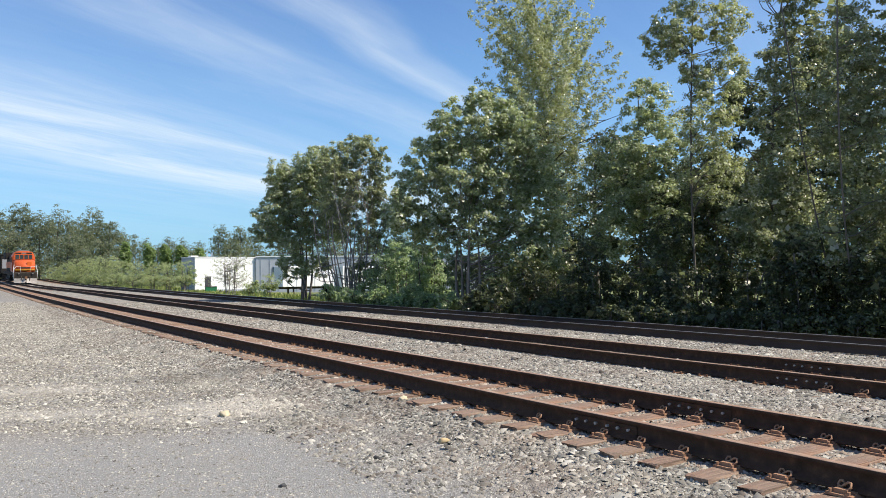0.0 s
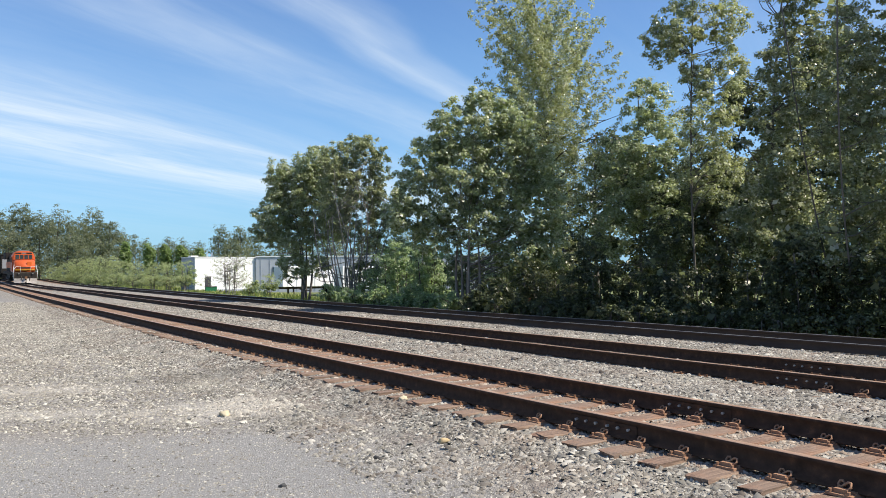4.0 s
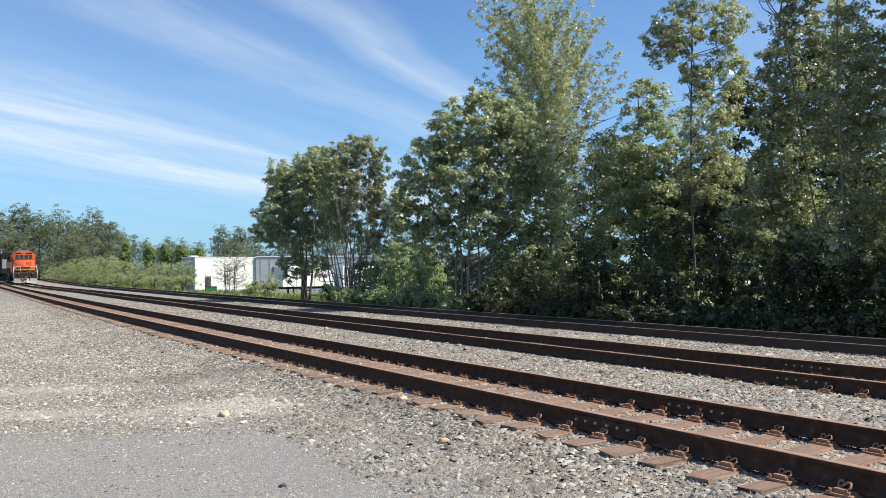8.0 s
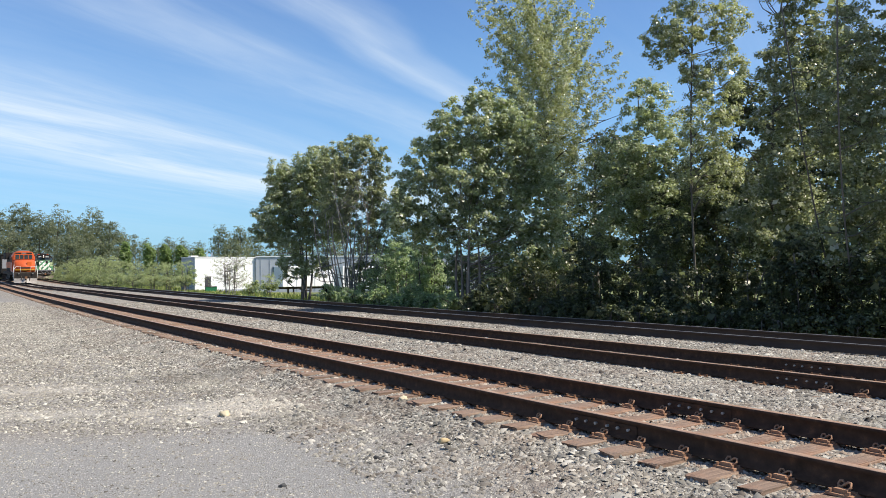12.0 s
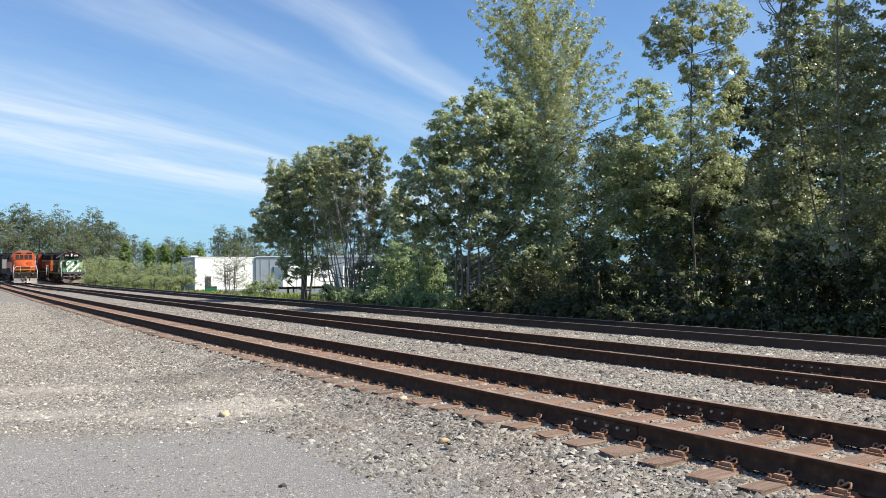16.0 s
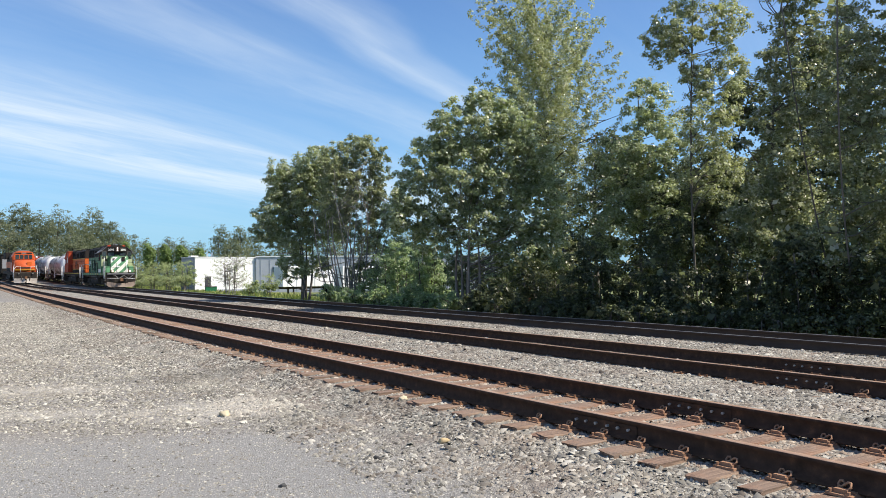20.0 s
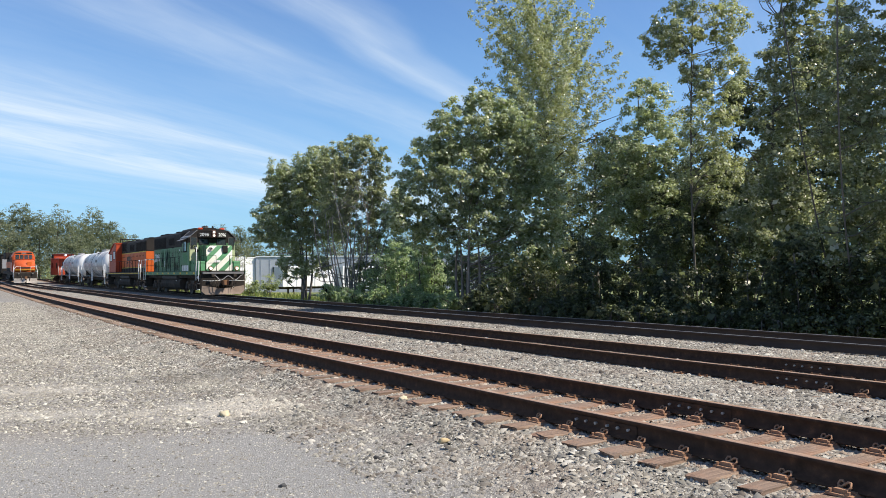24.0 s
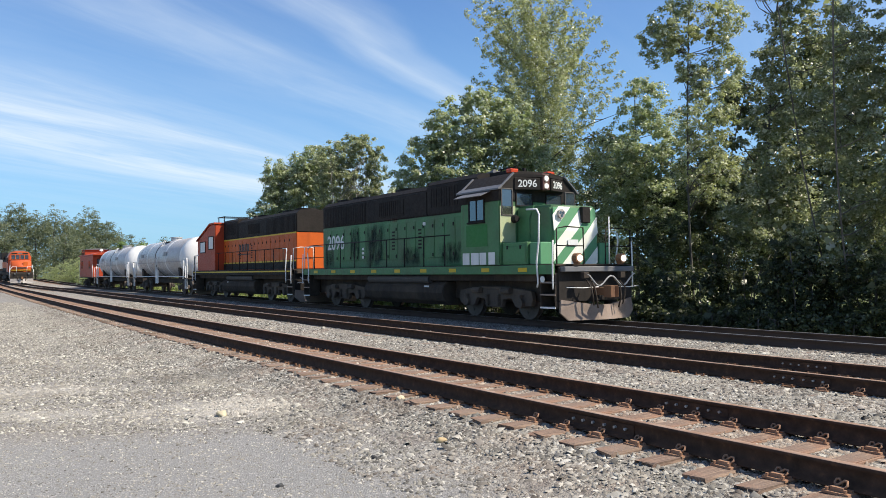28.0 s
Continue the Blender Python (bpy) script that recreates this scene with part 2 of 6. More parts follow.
MAT = dict(
    ground=make_ground(),
    ballast=make_stone("ballast_stone", [(0.05, 0.047, 0.041), (0.125, 0.119, 0.105), (0.195, 0.186, 0.164), (0.29, 0.278, 0.246), (0.55, 0.53, 0.475)], 0.3),
    crib=make_stone("rusty_crib_stone", [(0.12, 0.088, 0.066), (0.25, 0.18, 0.135), (0.36, 0.285, 0.225), (0.52, 0.45, 0.37)], 0.5),
    gravel=make_stone("gravel_stone", [(0.085, 0.079, 0.067), (0.215, 0.203, 0.171), (0.325, 0.308, 0.26), (0.62, 0.59, 0.51)], 0.1),
    tie=make_tie(), rail=make_rail(),
    tread_rust=make_tread("rust_film_tread", (0.30, 0.175, 0.11), (0.46, 0.315, 0.22), 0.5, 0.2),
    tread_bright=make_tread("worn_bright_tread", (0.30, 0.27, 0.25), (0.48, 0.45, 0.43), 0.35, 0.7),
    rust=painted("orange_rust", (0.26, 0.135, 0.072), (0.12, 0.07, 0.045), 0.85, 0.1, 0.8, 4, False),
    clip=painted("bright_rust", (0.35, 0.2, 0.122), (0.2, 0.1, 0.06), 0.8, 0.1, 0.6, 6, False),
    rail_dusty=painted("dusty_brown_rail", (0.075, 0.054, 0.043), (0.04, 0.03, 0.024), 0.9, 0, 0.6, 2.0, False, 0.1),
    bolt=painted("pale_bolt", (0.42, 0.39, 0.36), (0.25, 0.2, 0.17), 0.6, 0.3, 0.3, 6, False),
    bark=make_bark("dark_bark", (0.05, 0.042, 0.034), (0.16, 0.14, 0.12)),
    bark_brown=make_bark("brown_bark", (0.10, 0.085, 0.068), (0.25, 0.22, 0.19)),
    bark_pale=make_bark("pale_bark", (0.13, 0.115, 0.10), (0.34, 0.315, 0.28)),
    leaf_maple=make_leaf("maple_leaf", (0.18, 0.215, 0.1), (0.37, 0.405, 0.22), (0.62, 0.65, 0.52), 0.34, 0.55, 0.6),
    leaf_dark=make_leaf("dark_leaf", (0.14, 0.155, 0.082), (0.265, 0.282, 0.155), (0.53, 0.54, 0.4), 0.3, 0.52, 0.7),
    leaf_grey=make_leaf("grey_green_leaf", (0.2, 0.22, 0.12), (0.34, 0.365, 0.205), (0.52, 0.53, 0.37), 0.3, 0.55),
    leaf_poplar=make_leaf("poplar_leaf", (0.2, 0.21, 0.1), (0.37, 0.385, 0.2), (0.66, 0.67, 0.55), 0.26, 0.54),
    leaf_shrub=make_leaf("shrub_leaf", (0.19, 0.25, 0.125), (0.33, 0.415, 0.225), (0.52, 0.59, 0.4), 0.4, 0.58, 0.4),
    leaf_brush=make_leaf("brush_leaf", (0.25, 0.285, 0.15), (0.42, 0.455, 0.25), (0.56, 0.58, 0.37), 0.6, 0.66, 0.2),
    # aerial haze is mixed into these greyed, low-contrast leaf colours
    leaf_far_hazed=make_leaf("hazed_far_leaf", (0.12, 0.137, 0.085), (0.185, 0.207, 0.13), (0.28, 0.3, 0.2), 0.65, 0.56, 0.15),
    # the thicket's inner shade is put into these dark leaf colours
    leaf_painted_shade=make_leaf("painted_shade_leaf", (0.046, 0.056, 0.028), (0.085, 0.1, 0.05), (0.17, 0.185, 0.1)),
    leaf_yew=make_leaf("bright_conifer_leaf", (0.13, 0.19, 0.06), (0.22, 0.30, 0.1), (0.31, 0.39, 0.15), 0.5, 0.6, 0.2),
    grass=make_leaf("grass_blade", (0.09, 0.13, 0.03), (0.20, 0.24, 0.06), (0.38, 0.38, 0.14), 0.5),
)

# ---------------- mesh helpers ----------------


class Shape:
    """Collects verts and faces of one part."""

    def __init__(self):
        self.v, self.f = [], []

    def add(self, verts, faces):
        o = len(self.v)
        self.v += [tuple(p) for p in verts]
        self.f += [tuple(i + o for i in q) for q in faces]
        return self

    def box(self, x0, x1, y0, y1, z0, z1):
        return self.prism([(x0, z0), (x1, z0), (x1, z1), (x0, z1)], y0, y1)

    def prism(self, prof, y0, y1):
        """Profile in x and z, drawn out along y."""
        n = len(prof)
        v = [(x, y0, z) for x, z in prof] + [(x, y1, z) for x, z in prof]
        return self.add(v, [tuple(range(n)), tuple(range(2 * n - 1, n - 1, -1))] + [(i, i + n, (i + 1) % n + n, (i + 1) % n) for i in range(n)])

    def along(self, prof, x0, x1):
        """Profile in y and z, drawn out along x."""
        n = len(prof)
        v = [(x0, y, z) for y, z in prof] + [(x1, y, z) for y, z in prof]
        return self.add(v, [tuple(range(n)), tuple(range(2 * n - 1, n - 1, -1))] + [(i, i + n, (i + 1) % n + n, (i + 1) % n) for i in range(n)])

    def plan(self, prof, z0, z1):
        """Profile in x and y, drawn up along z."""
        n = len(prof)
        v = [(x, y, z0) for x, y in prof] + [(x, y, z1) for x, y in prof]
        return self.add(v, [tuple(range(n)), tuple(range(2 * n - 1, n - 1, -1))] + [(i, i + n, (i + 1) % n + n, (i + 1) % n) for i in range(n)])

    def tube(self, pts, r, sides=8, r2=None):
        pts = [Vector(p) for p in pts]
        rings = []
        for i, p in enumerate(pts):
            a = (pts[min(i + 1, len(pts) - 1)] - pts[max(i - 1, 0)]).normalized()
            u = a.cross(Vector((0, 0, 1)) if abs(a.z) < 0.9 else Vector((1, 0, 0))).normalized()
            w = a.cross(u)
            rad = r if r2 is None else r + (r2 - r) * i / (len(pts) - 1)
            rings.append([p + (u * math.cos(k * 2 * math.pi / sides) + w * math.sin(k * 2 * math.pi / sides)) * rad for k in range(sides)])
        v = [q for ring in rings for q in ring]
        f = [(i * sides + k, i * sides + (k + 1) % sides, (i + 1) * sides + (k + 1) % sides, (i + 1) * sides + k) for i in range(len(pts) - 1) for k in range(sides)]
        f += [tuple(range(sides - 1, -1, -1)), tuple((len(pts) - 1) * sides + k for k in range(sides))]
        return self.add(v, f)

    def disc(self, centre, axis, r, thick, sides=16):
        a = Vector(axis).normalized() * (thick / 2)
        return self.tube([Vector(centre) - a, Vector(centre) + a], r, sides)

    def turned(self, prof, sides=20):
        """Profile of (x, radius) turned round the x axis."""
        v, f = [], []
        for x, r in prof:
            v += [(x, r * math.cos(k * 2 * math.pi / sides), r * math.sin(k * 2 * math.pi / sides)) for k in range(sides)]
        for i in range(len(prof) - 1):
            f += [(i * sides + k, i * sides + (k + 1) % sides, (i + 1) * sides + (k + 1) % sides, (i + 1) * sides + k) for k in range(sides)]
        f += [tuple(range(sides - 1, -1, -1)), tuple((len(prof) - 1) * sides + k for k in range(sides))]
        return self.add(v, f)

    def shift(self, dx=0, dy=0, dz=0):
        self.v = [(x + dx, y + dy, z + dz) for x, y, z in self.v]
        return self

    def bm(self, bevel=0.0, segs=1):
        b = bmesh.new()
        vs = [b.verts.new(p) for p in self.v]
        for q in self.f:
            if len(set(q)) > 2:
                try:
                    b.faces.new([vs[i] for i in q])
                except ValueError:
                    pass
        bmesh.ops.recalc_face_normals(b, faces=b.faces)
        if bevel:
            es = [e for e in b.edges if len(e.link_faces) == 2 and e.calc_face_angle(0) > 0.6]
            bmesh.ops.bevel(b, geom=es, offset=bevel, segments=segs, affect="EDGES", clamp_overlap=True)
        return b


def part(name, bm, material, parent, label="", smooth=False):
    me = bpy.data.meshes.new(name)
    if isinstance(bm, Shape):
        bm = bm.bm()
    if smooth:
        for fc in bm.faces:
            fc.smooth = len(fc.verts) == 4
    bm.to_mesh(me)
    bm.free()
    me.materials.append(material)
    ob = new(name, me)
    ob.parent = parent
    if label:
        tagged(ob, label)
    return ob


def thing(name, m, label, category, group="", kind=""):
    e = new(name)
    e.empty_display_size = 0.2
    e.matrix_world = m
    return tagged(e, label, category, group, kind)


def raw(name, v, f, mats, index=None, parent=None, smooth=False):
    """One mesh from arrays: v (n, 3), f (m, 3 or 4)."""
    me = bpy.data.meshes.new(name)
    v, f = np.asarray(v, np.float32), np.asarray(f, np.int32)
    k = f.shape[1]
    me.vertices.add(len(v))
    me.vertices.foreach_set("co", v.ravel())
    me.loops.add(f.size)
    me.loops.foreach_set("vertex_index", f.ravel())
    me.polygons.add(len(f))
    me.polygons.foreach_set("loop_start", np.arange(0, f.size, k, dtype=np.int32))
    for mt in mats:
        me.materials.append(mt)
    if index is not None:
        me.polygons.foreach_set("material_index", np.asarray(index, np.int32))
    me.update(calc_edges=True)
    if smooth:
        me.polygons.foreach_set("use_smooth", np.ones(len(f), bool))
    ob = new(name, me)
    ob.parent = parent
    return ob


# ---------------- the line of the tracks ----------------
# s: metres along the tracks, away from the viewer; out: metres across them from the viewer. Rail heads near the viewer lie at z = 0.
TRACKS = (6.579, 11.082, 15.889)
GAUGE = 1.505
S0, S1, DS = -1200.0, 1500.0, 0.25
_s = np.arange(S0, S1, DS)
_c = np.clip(_s, -12, 190)
_th = 2.17577 - 0.000907 * _c + 0.5 * 1.1223e-5 * _c * _c
_zero = int(round(-S0 / DS))
_x, _y = np.cumsum(np.cos(_th)) * DS, np.cumsum(np.sin(_th)) * DS
_x, _y = _x - _x[_zero], _y - _y[_zero]


def rise(s):
    """The line climbs a little far off."""
    s = np.asarray(s, float)
    a = np.clip(s - 90, 0, 70)
    return 0.35 * (a / 50) ** 2 


def spot(s, out):
    """Plan place (x, y) and heading at s, out."""
    s = np.asarray(s, float)
    th = np.interp(s, _s, _th)
    return np.interp(s, _s, _x) + np.sin(th) * out, np.interp(s, _s, _y) - np.cos(th) * out, th


def profile(out):
    """Height of the ground across the tracks."""
    return np.interp(out, [-900, -40, 3.0, 4.4, 5.05, 5.4, 7.7, 8.6, 9.6, 10.0, 12.3, 13.2, 14.3, 14.7, 17.3, 17.9, 19.4, 21.5, 40, 80, 900],
                     [-0.6, -0.45, -0.42, -0.37, -0.265, -0.226, -0.226, -0.24, -0.218, -0.203, -0.203, -0.24, -0.218, -0.203, -0.203, -0.3, -0.85, -1.0, -1.2, -1.7, -1.7])


def centre(index, s):
    """How far out a track's centre line lies; the middle one eases towards the near one far off."""
    u = np.clip((np.asarray(s, float) - 70) / 56, 0, 1)
    return TRACKS[index] - (1.2 * u * u * (3 - 2 * u) if index == 1 else 0.0)


def land(s, out):
    return profile(out) + rise(s) * np.clip(1 - np.abs(np.asarray(out) - 11) / 60, 0, 1)


def bumps(x, y, out):
    """Small unevenness of the ground."""
    w = np.array([noise.noise(Vector((a * 0.7, b * 0.7, 0))) for a, b in zip(np.ravel(x) % 977, np.ravel(y) % 977)]).reshape(np.shape(x))
    return w * np.where(out < 4.8, 0.02, np.where(out > 18.5, 0.16, 0.012))


def ground():
    ss = np.concatenate([[-1100, -600, -300, -150, -80, -50, -35], np.arange(-25, 60, 0.5), np.arange(60, 200, 4), [220, 260, 320, 400, 520, 700, 1000, 1400]])
    oo = np.concatenate([[-900, -500, -250, -120, -60, -30, -15, -8, -4], np.arange(-2, 23, 0.35), [24, 26, 30, 36, 45, 60, 80, 120, 200, 350, 600, 900]])
    A, B = np.meshgrid(ss, oo, indexing="ij")
    x, y, _ = spot(A, B)
    z = land(A, B)
    z = z + bumps(x, y, B)
    n, k = z.shape
    i = np.arange(n * k).reshape(n, k)
    f = np.stack([i[:-1, :-1], i[1:, :-1], i[1:, 1:], i[:-1, 1:]], -1).reshape(-1, 4)[:, ::-1]
    ob = raw("ground", np.stack([x, y, z], -1).reshape(-1, 3), f, [MAT["ground"]], smooth=True)
    at = ob.data.attributes.new("out", "FLOAT", "POINT")
    at.data.foreach_set("value", B.astype(np.float32).ravel())
    tagged(ob, "grey gravel yard and ballast running into rough grass", "ground", kind="structure")
    return ob


ground()


def stones(name, n, s_rng, o_rng, size, mat, label, seed, power=1.0, keep=None, yard=None):
    """Loose broken stones lying in the ground's skin, one joined mesh."""
    rg = np.random.default_rng(seed)
    s = s_rng[0] + (s_rng[1] - s_rng[0]) * rg.random(n) ** power
    o = rg.uniform(*o_rng, n)
    if keep is not None:
        ok = keep(s, o, rg)
        s, o = s[ok], o[ok]
    x, y, _ = spot(s, o)
    ok = (y > 5.6) & (np.abs(x) < 0.61 * y + 0.8)          # the wedge of ground before the viewer
    s, o, x, y = s[ok], o[ok], x[ok], y[ok]
    if yard is not None:
        ok = yard(x, y, rg)
        s, o, x, y = s[ok], o[ok], x[ok], y[ok]
    n = len(s)
    r = size * rg.lognormal(0, 0.33, n)
    z = land(s, o) + bumps(x, y, o) + r * rg.uniform(-0.1, 0.35, n)
    # a broken chip: four corners below, a short ridge above
    base = np.array([(-1, -0.8, -0.5), (1, -0.8, -0.5), (1, 0.8, -0.5), (-1, 0.8, -0.5), (-0.45, 0, 0.8), (0.45, 0, 0.8)], float)
    tri = np.array([(0, 1, 5), (0, 5, 4), (2, 3, 4), (2, 4, 5), (1, 2, 5), (3, 0, 4)])
    v = base[None] * rg.uniform(0.7, 1.15, (n, 6, 1)) + rg.uniform(-0.32, 0.32, (n, 6, 3))
    v *= np.stack([rg.uniform(0.9, 1.6, n), rg.uniform(0.55, 0.95, n), rg.uniform(0.45, 0.85, n)], -1)[:, None]
    a, b = rg.uniform(0, 6.28, n), rg.uniform(-0.5, 0.5, n)
    ca, sa, cb, sb = np.cos(a), np.sin(a), np.cos(b), np.sin(b)
    vx, vz = v[..., 0] * cb[:, None] - v[..., 2] * sb[:, None], v[..., 0] * sb[:, None] + v[..., 2] * cb[:, None]
    vy = v[..., 1]
    w = np.stack([vx * ca[:, None] - vy * sa[:, None], vx * sa[:, None] + vy * ca[:, None], vz], -1) * r[:, None, None]
    w += np.stack([x, y, z], -1)[:, None]
    f = (tri[None] + 6 * np.arange(n)[:, None, None]).reshape(-1, 3)
    ob = raw(name, w.reshape(-1, 3), f, [mat])
    return tagged(ob, label, "stones", kind="stuff")

# ---------------- tracks ----------------
TIE_STEP = 0.4917
RAIL_PROF = [(-0.0375, 0.0), (-0.0375, -0.03), (-0.01, -0.042), (-0.009, -0.145), (-0.076, -0.174), (-0.076, -0.186),
             (0.076, -0.186), (0.076, -0.174), (0.009, -0.145), (0.01, -0.042), (0.0375, -0.03), (0.0375, 0.0), (0.03, 0.004), (-0.03, 0.004)]


def rail(parent, index, off, tread):
    ss = np.concatenate([np.arange(-30, 60, 1.0), np.arange(60, 360, 3.0)])
    x, y, th = spot(ss, centre(index, ss) + off)
    nx, ny = np.sin(th), -np.cos(th)
    pr = np.array(RAIL_PROF)
    z = rise(ss)
    v = np.stack([x[:, None] + nx[:, None] * pr[:, 0], y[:, None] + ny[:, None] * pr[:, 0], z[:, None] + pr[:, 1]], -1)
    n, k = len(ss), len(pr)
    i = np.arange(n * k).reshape(n, k)
    j = np.roll(i, -1, axis=1)
    f = np.stack([i[:-1], j[:-1], j[1:], i[1:]], -1)
    idx = np.zeros(f.shape[:2], int)
    idx[:, [10, 11, 12, 13, 0]] = 1
    idx[:, [10, 0]] = 0
    return raw("rail", v.reshape(-1, 3), f.reshape(-1, 4), [MAT["rail_dusty"] if index == 2 else MAT["rail"], tread], idx.ravel(), parent)


def tie_mesh(name, seed):
    rg = random.Random(seed)
    s = Shape()
    s.box(-1.3, 1.3, -0.115, 0.115, -0.18, 0)
    b = s.bm(0.012)
    for v in b.verts:
        v.co.z += rg.uniform(-0.012, 0.004)
        v.co.x += rg.uniform(-0.05, 0.03)
        v.co.y += rg.uniform(-0.014, 0.01)
    me = bpy.data.meshes.new(name)
    b.to_mesh(me)
    b.free()
    me.materials.append(MAT["tie"])
    return me


def plate_mesh(cast):
    """A ribbed base plate; cast: with the two housings that hold sprung clips, else with spike heads."""
    s = Shape()
    s.box(-0.19, 0.19, -0.1, 0.1, 0, 0.018)
    for e in (-1, 1):
        s.box(e * 0.095 - 0.012, e * 0.095 + 0.012, -0.09, 0.09, 0.018, 0.034)      # shoulders
        if cast:
            s.box(e * 0.13 - 0.026, e * 0.13 + 0.026, -0.05, 0.05, 0.018, 0.05)
        for y in (-0.07, 0.07):
            s.tube([(e * 0.168, y, 0.018), (e * 0.168, y, 0.044)], 0.014, 6)
    b = s.bm()
    me = bpy.data.meshes.new("tie_plate")
    b.to_mesh(me)
    b.free()
    me.materials.append(MAT["clip"] if cast else MAT["rust"])
    return me


def clip_mesh():
    """A sprung round-bar clip: a loop over its housing and a hook on the foot of the rail."""
    s = Shape()
    s.tube([(0.132, -0.075, 0.035), (0.132, 0.0, 0.04), (0.13, 0.055, 0.045), (0.12, 0.078, 0.068), (0.1, 0.066, 0.092), (0.088, 0.035, 0.092), (0.086, 0.008, 0.072),
            (0.09, -0.02, 0.052), (0.082, -0.05, 0.05), (0.066, -0.062, 0.062), (0.056, -0.052, 0.085), (0.056, -0.028, 0.09), (0.06, -0.012, 0.07), (0.058, -0.01, 0.045)], 0.0105, 6)
    b = s.bm()
    for fc in b.faces:
        fc.smooth = True
    me = bpy.data.meshes.new("clip")
    b.to_mesh(me)
    b.free()
    me.materials.append(MAT["clip"])
    return me


TIES = [tie_mesh("tie", k) for k in range(6)]
PLATES, CLIP = (plate_mesh(False), plate_mesh(True)), clip_mesh()


def joint(parent, s, out):
    """Two joint bars bolted to the web of a rail, and their bolts."""
    x, y, th = (float(q) for q in spot(s, out))
    m = Matrix.Translation((x, y, 0)) @ Matrix.Rotation(th, 4, "Z")
    bar = Shape()
    for e in (-1, 1):
        bar.along([(e * 0.0095, -0.046), (e * 0.022, -0.05), (e * 0.018, -0.095), (e * 0.024, -0.14), (e * 0.05, -0.16), (e * 0.012, -0.143)], -0.46, 0.46)
    ob = part("joint_bar", bar.bm(0.003), MAT["rail"], parent)
    ob.matrix_basis = m
    for dx in (-0.36, -0.22, -0.08, 0.08, 0.22, 0.36):
        for e in (-1, 1):
            part("bolt", Shape().tube([(dx, e * 0.012, -0.095), (dx, e * 0.046, -0.095)], 0.015, 8), MAT["bolt"], ob)


# sprung clips hold the rails only up to these places along the line (near rail, far rail); spikes do beyond
CLIPPED = ((6.75, 6.75), (6.0, -9.0), (-9.0, -9.0))


def track(index, label, tread):
    out = TRACKS[index]
    t = thing("railway_track", Matrix(), label, "railway track", "parallel tracks")
    for e in (-1, 1):
        rail(t, index, e * GAUGE / 2, tread)
    rg = random.Random(40 + index)
    phase = (5.024, 5.2, 5.1)[index] % TIE_STEP
    far_v, far_f = [], []
    for k in range(-12, 460):
        s = phase + k * TIE_STEP
        out = float(centre(index, s))
        x, y, th = (float(q) for q in spot(s, out + rg.uniform(-0.05, 0.05)))
        m = Matrix.Translation((x, y, float(rise(s)) - 0.196 - (0.0 if index == 0 else 0.01) - rg.uniform(0, 0.008))) @ Matrix.Rotation(th - math.pi / 2 + rg.uniform(-0.02, 0.02), 4, "Z")
        if k < 280:
            ob = new("tie", TIES[rg.randrange(6)])
            ob.parent, ob.matrix_basis = t, m
        else:
            o = len(far_v)
            far_v += [m @ Vector(c) for c in ((-1.3, -.115, -.1), (1.3, -.115, -.1), (1.3, .115, -.1), (-1.3, .115, -.1), (-1.3, -.115, 0), (1.3, -.115, 0), (1.3, .115, 0), (-1.3, .115, 0))]
            far_f += [tuple(q + o for q in fc) for fc in ((4, 5, 6, 7), (0, 1, 5, 4), (1, 2, 6, 5), (2, 3, 7, 6), (3, 0, 4, 7))]
        if -2 <= s < (17 if index == 0 else 8.2 if index == 1 else -5):
            for e in (-1, 1):
                x, y, th = (float(q) for q in spot(s, out + e * GAUGE / 2))
                pm = Matrix.Translation((x, y, -0.204)) @ Matrix.Rotation(th - math.pi / 2, 4, "Z")
                sprung = s < CLIPPED[index][0 if e < 0 else 1]
                pl = new("tie_plate", PLATES[int(sprung)])
                pl.parent, pl.matrix_basis = t, pm
                for half in ((0, math.pi) if sprung else ()):
                    c = new("clip", CLIP)
                    c.parent, c.matrix_basis = pl, Matrix.Rotation(half + rg.uniform(-0.08, 0.08), 4, "Z") @ Matrix.Diagonal((1, 0.95, 0.95 + rg.uniform(-0.1, 0.1), 1))
    far = raw("far_ties", far_v, far_f, [MAT["tie"]], parent=t)
    tagged(far, kind="stuff")
    return t


track_near = track(0, "railway track with dark rusty rails on weathered brown ties", MAT["tread_rust"])
track_mid = track(1, "railway track with rusty rails half buried in ballast", MAT["tread_rust"])
track_far = track(2, "well-used railway track with bright rail heads", MAT["tread_bright"])

# ---------------- trees ----------------


def unit(v):
    return v / np.maximum(np.linalg.norm(v, axis=-1, keepdims=True), 1e-9)


def leaf_cloud(rg, centres, spread, per, size, droop=0.25, tuft=5, loose=0.28):
    """Rosettes of leaves that droop round the tips of twigs, gathered into clumps: arrays of verts and quads."""
    k = max(1, per // tuft)
    m = len(centres) * k
    d = unit(rg.normal(size=(m, 3)))
    d[:, 2] = d[:, 2] * 0.75 + 0.25
    tc = np.repeat(centres, k, 0) + d * (rg.random((m, 1)) ** 0.45) * np.repeat(spread, k, 0)
    up_ = unit(d * 0.75 + (0.08, -0.12, 0.75) + rg.normal(size=(m, 3)) * 0.22)
    e1 = unit(np.cross(up_, rg.normal(size=(m, 3))))
    e2 = np.cross(up_, e1)
    n = m * tuft
    i = np.repeat(np.arange(m), tuft)
    phi = (np.arange(n) % tuft) * 2.4 + rg.uniform(-0.5, 0.5, n) + i
    flat_ = np.cos(phi)[:, None] * e1[i] + np.sin(phi)[:, None] * e2[i]
